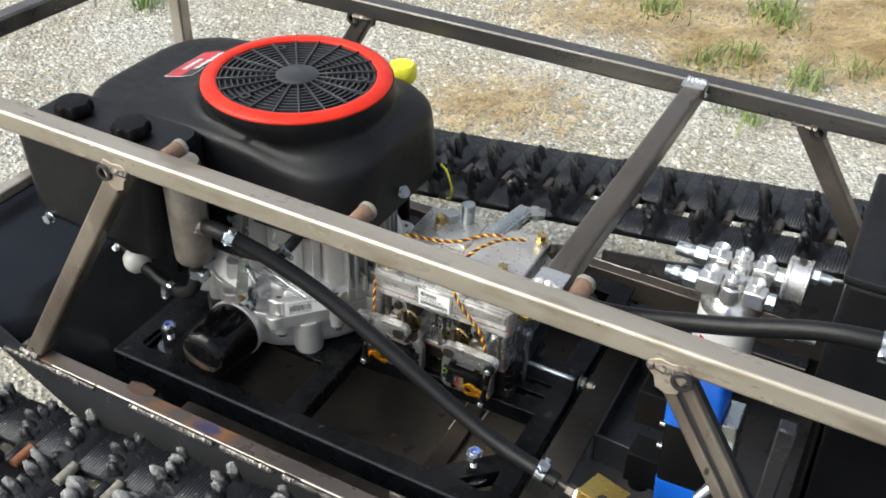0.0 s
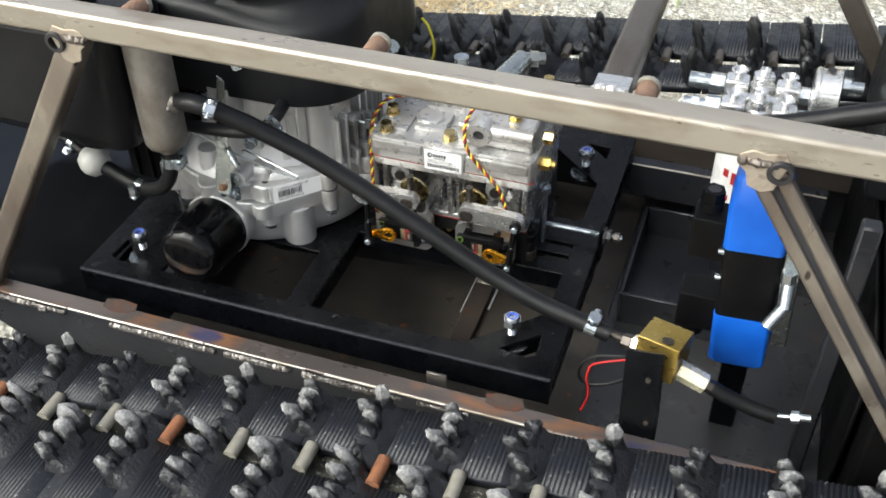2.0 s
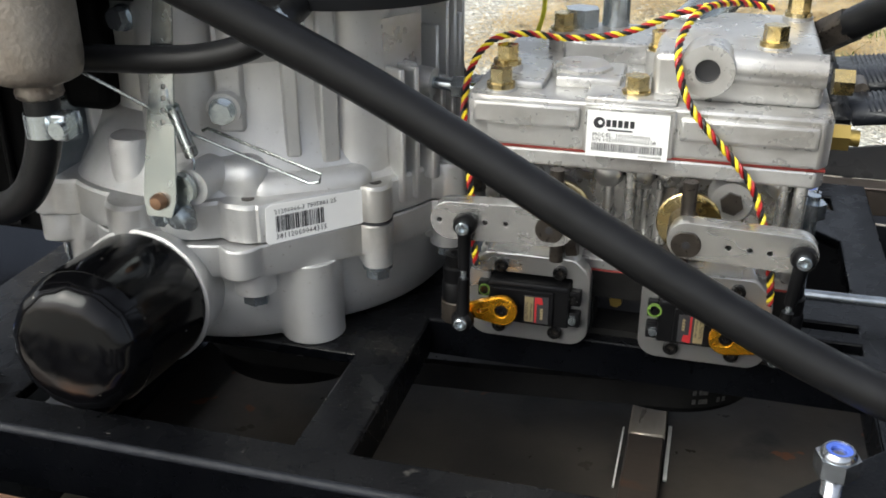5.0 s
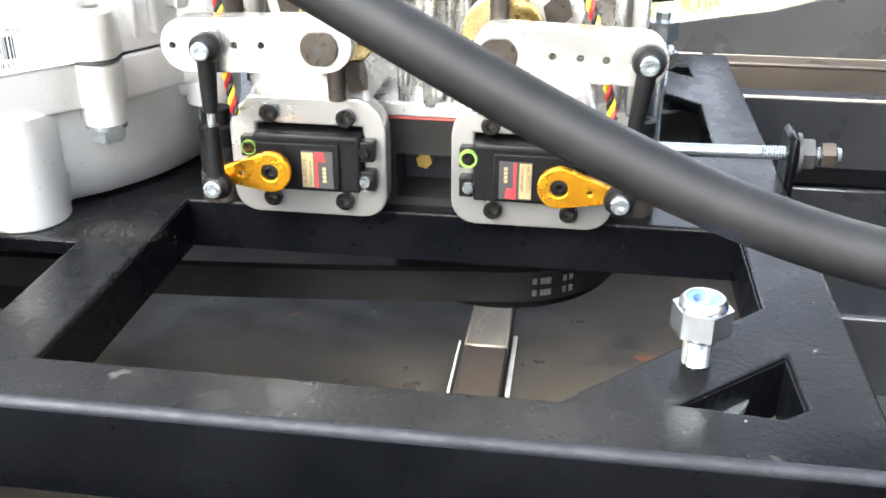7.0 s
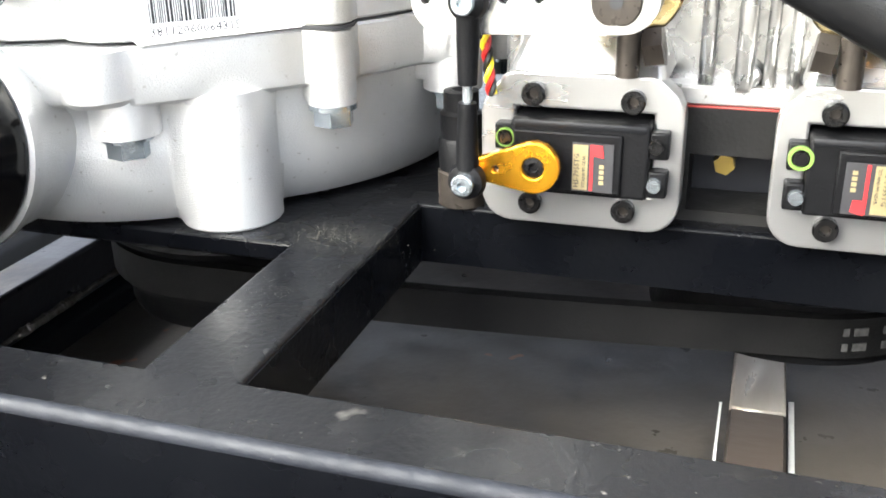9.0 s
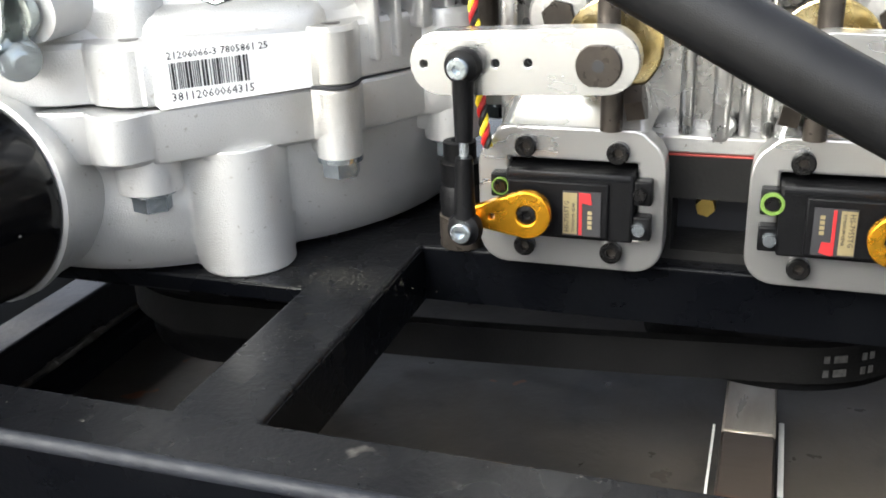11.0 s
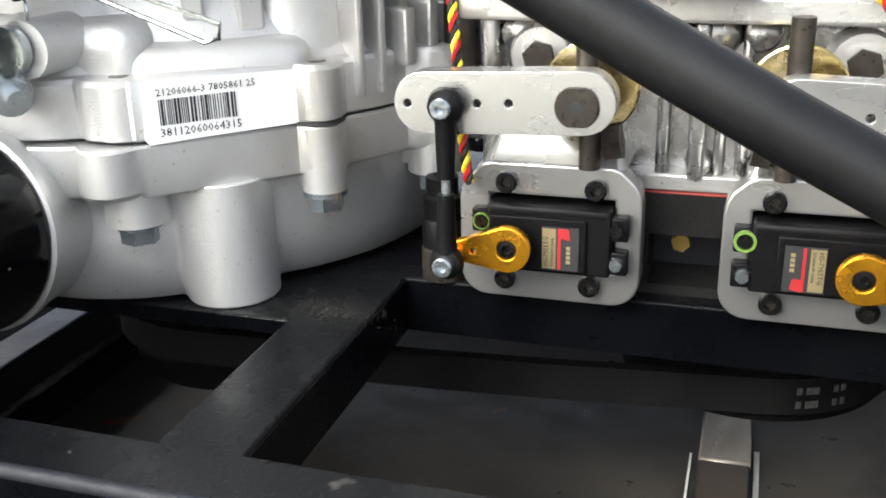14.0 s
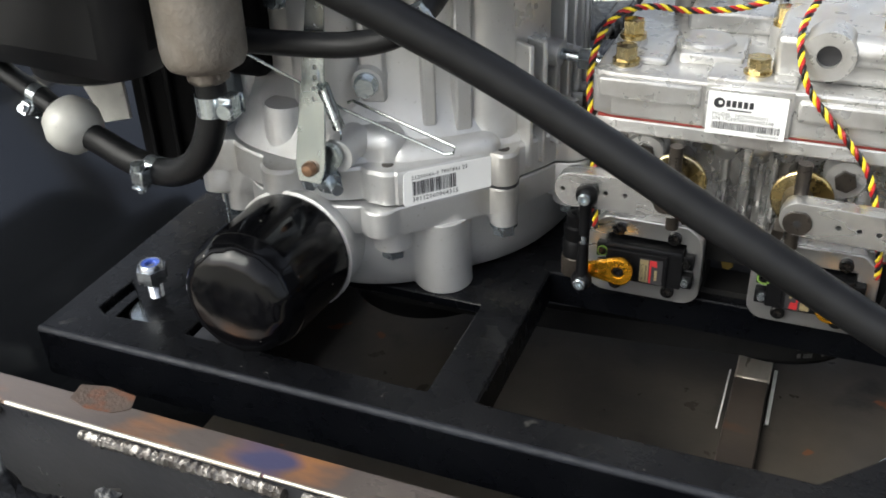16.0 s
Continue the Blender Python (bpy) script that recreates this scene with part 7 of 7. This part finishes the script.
part("inlet_nut", bm, M_DARKSTEEL, fp, "dark hose nut")
bm = hexa(bm_new(), (0.389, 0.006, 0.0255), (0.4165, 0.003, 0.0168), 0.0175, 0.001)
part("outlet_hex", bm, M_PALEBRASS, fp, "bright brass outlet fitting")
bm = hexa(bm_new(), (0.4165, 0.003, 0.0168), (0.4235, 0.003, 0.0145), 0.012)
part("outlet_nut", bm, M_DARKSTEEL, fp)
h = hose("outlet_hose", [(0.422, 0.003, 0.0145), (0.443, 0.003, 0.006), (0.464, 0.003, -0.001), (0.485, 0.003, -0.0045)], 0.0072, "short black rubber hose with a zinc end fitting")
bm = cyl(bm_new(), (0.484, 0.003, -0.0035), (0.503, 0.003, 0.001), 0.0024, n=12)
hexa(bm, (0.499, 0.003, 0.0), (0.506, 0.003, 0.0018), 0.0105)
cyl(bm, (0.505, 0.003, 0.0015), (0.516, 0.003, 0.004), 0.0038, n=12)
part("hose_end", bm, M_ZINC, h, "bright zinc hose end")
for nm, mt, pts in (("pump_wire", M_WR, [(0.352, 0.0, 0.034), (0.341, -0.008, 0.0365), (0.323, -0.010, 0.030), (0.309, -0.010, 0.021), (0.3055, -0.010, 0.010), (0.305, -0.010, -0.001), (0.308, -0.010, -0.015), (0.3075, -0.012, -0.028), (0.303, -0.014, -0.043)]),
                    ("pump_wire", M_WK, [(0.352, 0.004, 0.036), (0.338, -0.005, 0.037), (0.314, -0.005, 0.030), (0.300, -0.005, 0.018), (0.2955, -0.005, 0.002), (0.299, -0.005, -0.009), (0.309, -0.005, -0.012), (0.325, -0.005, -0.006), (0.340, -0.005, 0.005)])):
    w = thing(nm, pts[-1], "thin red wire end beside the pump" if mt is M_WR else "thin black wire looping beside the pump", "wire")
    part("insulation", sweep(bm_new(), curve(pts), 0.0012 if mt is M_WR else 0.0018, 8), mt, w)

# ---- blue solenoid valve ----
sol = thing("solenoid_valve", (0.44, 0.1, -0.02), "blue solenoid valve with black band and zinc fittings", "valve")
ax = Vector((-0.055, 0.03, 1.0)).normalized()
ny = ax.cross(Vector((1, 0, 0))).normalized()
nx = ny.cross(ax)
sm = Matrix((nx, -ny, ax)).transposed().to_4x4()
sm.translation = Vector((0.4410, 0.0965, -0.0065))


def sol_ring(h, wx, wy, r):
    return [sm @ Vector((x, y, h)) for x, y in rounded(-wx, wx, -wy, wy, r, 5)]


for h0, h1, mt, nm, lab in ((0.0, 0.0515, M_BLUE, "coil", "bright blue coil"), (0.052, 0.1325, M_MATTE, "valve_band", "matt black middle band"), (0.133, 0.212, M_BLUE, "coil", "bright blue coil")):
    k = 0.0008 if mt is M_MATTE else 0.0
    rings = [sol_ring(h0, 0.028 - k, 0.026 - k, 0.006), sol_ring(h1, 0.028 - k, 0.026 - k, 0.006)]
    if h0 == 0.0:
        rings = [sol_ring(-0.014, 0.023, 0.021, 0.006), sol_ring(-0.008, 0.0275, 0.0255, 0.006)] + rings[1:]
    if h1 == 0.212:
        rings = rings[:1] + [sol_ring(0.180, 0.028, 0.026, 0.006), sol_ring(0.208, 0.024, 0.022, 0.006), sol_ring(0.212, 0.020, 0.018, 0.006)]
    part(nm, loft(bm_new(), rings), mt, sol, lab)
for h0, h1 in ((-0.021, -0.013), (0.211, 0.214)):
    part("coil_nut", cyl(bm_new(), sm @ Vector((0, 0, h0)), sm @ Vector((0, 0, h1)), 0.014, n=24, bev=0.001), M_MATTE, sol, "black round coil nut")
for z in (0.095, 0.126):
    part("band_screw", cyl(bm_new(), sm @ Vector((-0.025, 0.020, z)), sm @ Vector((-0.0315, 0.020, z)), 0.0030, n=12, bev=0.0006), M_ZINC, sol, "bright band screw")
part("valve_body", box(bm_new(), (0.0285, -0.022, 0.020), (0.045, 0.020, 0.150), 0.002, 2, sm), M_DULLZINC, sol, "zinc grey valve body plate")
fitp = part("valve_fitting", hexa(bm_new(), sm @ Vector((0.036, 0.010, 0.100)), sm @ Vector((0.036, 0.024, 0.098)), 0.015), M_ZINC, sol, "bright zinc elbow")
bm = cyl(bm_new(), sm @ Vector((0.036, 0.022, 0.099)), sm @ Vector((0.036, 0.037, 0.082)), 0.0062, n=16, bev=0.001)
cyl(bm, sm @ Vector((0.036, 0.035, 0.084)), sm @ Vector((0.022, 0.048, 0.066)), 0.0062, n=16, bev=0.001)
part("elbow_tube", bm, M_ZINC, fitp)
part("fitting_nut", hexa(bm_new(), sm @ Vector((0.035, 0.026, 0.108)), sm @ Vector((0.035, 0.026, 0.119)), 0.013), M_ZINC, fitp)
part("mount_leg", box(bm_new(), (0.430, 0.088, FLOOR), (0.456, 0.106, -0.018), 0.001), M_BLACK, sol)
for h, z0, z1 in ((0.0, 0.104, 0.150), (0.0, 0.012, 0.056)):
    blk = part("port_block", box(bm_new(), (0.374, 0.082, z0), (0.4175, 0.116, z1), 0.002, 2), M_MATTE, sol, "matt black port block")
    if z0 > 0.1:
        part("plug_stem", cyl(bm_new(), (0.388, 0.104, z1), (0.388, 0.104, z1 + 0.010), 0.0115, n=20, bev=0.001), M_MATTE, blk)
        part("plug_hex", hexa(bm_new(), (0.388, 0.104, z1 + 0.010), (0.388, 0.104, z1 + 0.021), 0.019), M_MATTE, blk)
        # Black disc paints the shade inside the hex.
        part("hex_bore", cyl(bm_new(), (0.388, 0.104, z1 + 0.0208), (0.388, 0.104, z1 + 0.0217), 0.0062, n=16), M_INK, blk)
    else:
        part("plug_stem", cyl(bm_new(), (0.391, 0.096, z0 - 0.012), (0.391, 0.096, z0), 0.0125, n=20, bev=0.002), M_MATTE, blk)

# ---- hydraulic filter with its head ----
hf = thing("hydraulic_filter", (0.415, 0.33, 0.02), "white spin-on hydraulic filter under a chromed fitting manifold", "filter")
FX, FYc = 0.415, 0.330
can = part("filter_can", lathe(bm_new(), [(0.030, 0.012), (0.0365, 0.018), (0.0375, 0.026), (0.0375, 0.118), (0.0365, 0.122)], (FX, FYc, 0), n=48), M_CANWHITE, hf, "white painted canister with red print")
for d, z, hgt, mt in ((-125, 0.082, 0.010, M_REDINK), (-108, 0.078, 0.016, M_REDINK), (-95, 0.082, 0.008, M_INK), (-80, 0.078, 0.014, M_REDINK), (-66, 0.08, 0.012, M_REDINK), (-118, 0.05, 0.006, M_REDINK), (-92, 0.05, 0.005, M_REDINK), (-74, 0.05, 0.006, M_INK)):
    t = radians(d)
    p = Vector((FX + 0.0377 * math.cos(t), FYc + 0.0377 * math.sin(t), z))
    part("can_print", box(bm_new(), (-0.0035, -hgt / 2, -0.0006), (0.0035, hgt / 2, 0.0003), m=plane_pose(p, (-math.sin(t), math.cos(t), 0), (0, 0, 1))), mt, can)
part("filter_head", lathe(bm_new(), [(0.0375, 0.122), (0.0385, 0.126), (0.036, 0.136), (0.026, 0.150), (0.014, 0.158), (0.0, 0.159)], (FX, FYc, 0), n=48), M_CHROME, hf, "chromed dome head")
for j, y in enumerate((0.310, 0.355)):
    z = 0.160 + 0.004 * j
    man = part("manifold", box(bm_new(), (0.372, y - 0.0115, z - 0.0115), (0.3985, y + 0.0115, z + 0.0115), 0.0035, 3), M_CHROME, hf, "chromed fitting manifold")
    part("manifold_end", box(bm_new(), (0.4275, y - 0.0115, z - 0.0115), (0.454, y + 0.0115, z + 0.0115), 0.0035, 3), M_CHROME, man)
    bm = lathe(bm_new(), [(0.0125, -0.016), (0.014, -0.012), (0.014, 0.006), (0.0115, 0.008), (0.0115, 0.014)], (0.413, y, z), n=28)
    part("manifold_hub", bm, M_CHROME, man)
    part("hub_cap", hexa(bm_new(), (0.413, y, z + 0.014), (0.413, y, z + 0.0195), 0.021, 0.001), M_CHROME, man)
    part("stem", lathe(bm_new(), [(0.0062, 0.0195), (0.0072, 0.023), (0.0055, 0.0262), (0.0028, 0.0262), (0.0, 0.0235)], (0.413, y, z), n=20), M_CHROME, man)
    for x in (0.3855, 0.4405):
        part("bleed_screw", lathe(bm_new(), [(0.0052, 0.0113), (0.0045, 0.0135), (0.0095, 0.0215), (0.0085, 0.0222), (0.0022, 0.0165), (0.0, 0.0165)], (x, y, z), n=24), M_CHROME, man)
    bm = hexa(bm_new(), (0.356, y, z), (0.3715, y, z), 0.0215)
    cyl(bm, (0.332, y, z), (0.358, y, z), 0.0068 if j == 0 else 0.0092, n=18, bev=0.001)
    hexa(bm, (0.341, y, z), (0.349, y, z), 0.0165)
    part("manifold_fitting", bm, M_ZINC, man, "bright zinc fitting")
    bm = hexa(bm_new(), (0.4545, y, z), (0.4645, y, z), 0.018)
    part("manifold_fitting", bm, M_ZINC, man)
bm = slab(bm_new(), [(0.380, 0.3225), (0.404, 0.328), (0.422, 0.328), (0.446, 0.3225), (0.440, 0.3325), (0.446, 0.3425), (0.422, 0.337), (0.404, 0.337), (0.380, 0.3425), (0.386, 0.3325)], [], lambda u, v: Vector((u, v, 0.158)), (0, 0, 0.010), 0.003, 2)
part("manifold_web", bm, M_CHROME, hf, "bright faceted web between the two manifolds")
part("neck", cyl(bm_new(), (FX, 0.300, 0.158), (FX, 0.365, 0.158), 0.009, n=18), M_CHROME, hf)
part("bracket", box(bm_new(), (0.395, 0.345, FLOOR), (0.435, 0.352, 0.02), 0.001), M_STEEL_DK, hf)
pg = thing("pressure_sensor", (0.478, 0.34, 0.15), "bright round steel sensor drum beside the manifold", "sensor")
drum = part("sensor_drum", lathe(bm_new(), [(0.0, 0.0), (0.0255, 0.0), (0.0275, 0.0015), (0.0275, 0.0045), (0.0262, 0.0055), (0.0262, 0.0225), (0.0275, 0.0235), (0.0275, 0.0265), (0.0245, 0.028), (0.0, 0.028)], (0.4655, 0.338, 0.163), (1, 0, 0), 48), M_CHROME, pg, "bright round steel drum")
part("drum_screw", cyl(bm_new(), (0.480, 0.338, 0.188), (0.480, 0.338, 0.1925), 0.0048, n=16, bev=0.0008), M_INK, drum, "small black screw")
bm = hexa(bm_new(), (0.492, 0.343, 0.172), (0.502, 0.343, 0.172), 0.018)
cyl(bm, (0.5, 0.343, 0.172), (0.516, 0.343, 0.172), 0.0065, n=16)
part("sensor_fitting", bm, M_ZINC, pg)
hf.location.z -= 0.022
pg.location.z -= 0.004
tf = thing("tee_fitting", (0.50, 0.26, 0.135), "bright zinc tee fitting at the bulkhead", "fitting")
bm = hexa(bm_new(), (0.486, 0.262, 0.142), (0.498, 0.262, 0.142), 0.018)
cyl(bm, (0.478, 0.262, 0.142), (0.52, 0.262, 0.142), 0.0072, n=18)
part("tee_body", bm, M_ZINC, tf)
h = hose("hydraulic_hose", [(0.218, 0.245, 0.163), (0.235, 0.225, 0.178), (0.258, 0.17, 0.203), (0.28, 0.115, 0.226), (0.311, 0.082, 0.236), (0.355, 0.08, 0.243), (0.398, 0.08, 0.255), (0.45, 0.08, 0.271), (0.52, 0.08, 0.296), (0.575, 0.083, 0.304), (0.64, 0.09, 0.306), (0.74, 0.10, 0.300)], 0.0092, "black hydraulic hose rising towards the black boxes")
clamp(h, (0.577, 0.083, 0.304), (1, 0.04, 0.06), 0.0092, (0, -1, -0.6), 0.012)
part("hose_coupling", hexa(bm_new(), (0.205, 0.258, 0.152), (0.219, 0.244, 0.164), 0.018), M_DARKSTEEL, h)

# ---- black boxes at the rear ----
# This box fills a dark opening; its shade is put into the colour.
bx = thing("dark_space_box", (0.74, 0.2, FLOOR), "large black box standing for the dark space behind the post", "box")
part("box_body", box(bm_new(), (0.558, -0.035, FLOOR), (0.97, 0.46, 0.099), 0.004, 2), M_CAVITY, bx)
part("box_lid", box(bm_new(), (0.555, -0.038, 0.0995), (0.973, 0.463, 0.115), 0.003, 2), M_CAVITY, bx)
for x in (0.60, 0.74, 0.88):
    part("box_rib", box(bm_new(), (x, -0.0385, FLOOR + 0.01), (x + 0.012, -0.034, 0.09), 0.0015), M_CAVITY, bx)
lid = thing("control_box", (0.72, 0.32, 0.115), "black lidded control box with scuffed edges", "box")
part("box_body", box(bm_new(), (0.53, 0.212, 0.1155), (0.95, 0.425, 0.262), 0.006, 3), M_PLASTIC, lid)
part("lid", box(bm_new(), (0.526, 0.207, 0.2625), (0.954, 0.43, 0.2745), 0.004, 3), M_PLASTIC, lid, "black lid with a worn edge")
for x in (0.562, ):
    ltc = part("cover_plate", box(bm_new(), (x, 0.225, 0.275), (x + 0.25, 0.42, 0.278), 0.001, 2), M_PLASTIC, lid, "raised cover plate on the lid")
    for y in (0.238, 0.405):
        part("plate_bolt", bolt_head(bm_new(), (x + 0.012, y, 0.278), (0, 0, 1), 0.011, 0.007), M_MATTE, ltc)
part("lid_edge", cyl(bm_new(), (0.528, 0.2075, 0.2735), (0.953, 0.2075, 0.2735), 0.0012, n=8), M_WORN_GLINT, lid)

# ---- small wires by the shroud ----
wgn = thing("ground_wire", (0.02, 0.32, 0.15), "thin yellow-green wire behind the engine", "wire")
part("insulation", sweep(bm_new(), curve([(0.012, 0.345, 0.115), (0.022, 0.335, 0.125), (0.030, 0.322, 0.150), (0.028, 0.312, 0.180), (0.022, 0.305, 0.195)]), 0.0016, 8), M_YELLOW, wgn)
sb = thing("shroud_bolt", (0.0224, 0.2062, 0.2), "zinc bolt at the edge of the shroud", "bolt")
bm = cyl(bm_new(), (0.014, 0.207, 0.208), (0.0224, 0.2062, 0.2085), 0.0035, n=12)
bolt_head(bm, (0.0224, 0.2062, 0.2085), (0.7, -0.5, 0.3), 0.0115, 0.0085)
part("bolt_head", bm, M_ZINC, sb)
bm = bolt_head(bm_new(), (-0.098, 0.0885, 0.228), (0.1, -1, 0.1), 0.0085, 0.006)
part("shroud_screw", bm, M_ZINC, engine, "bright screw in the shroud")
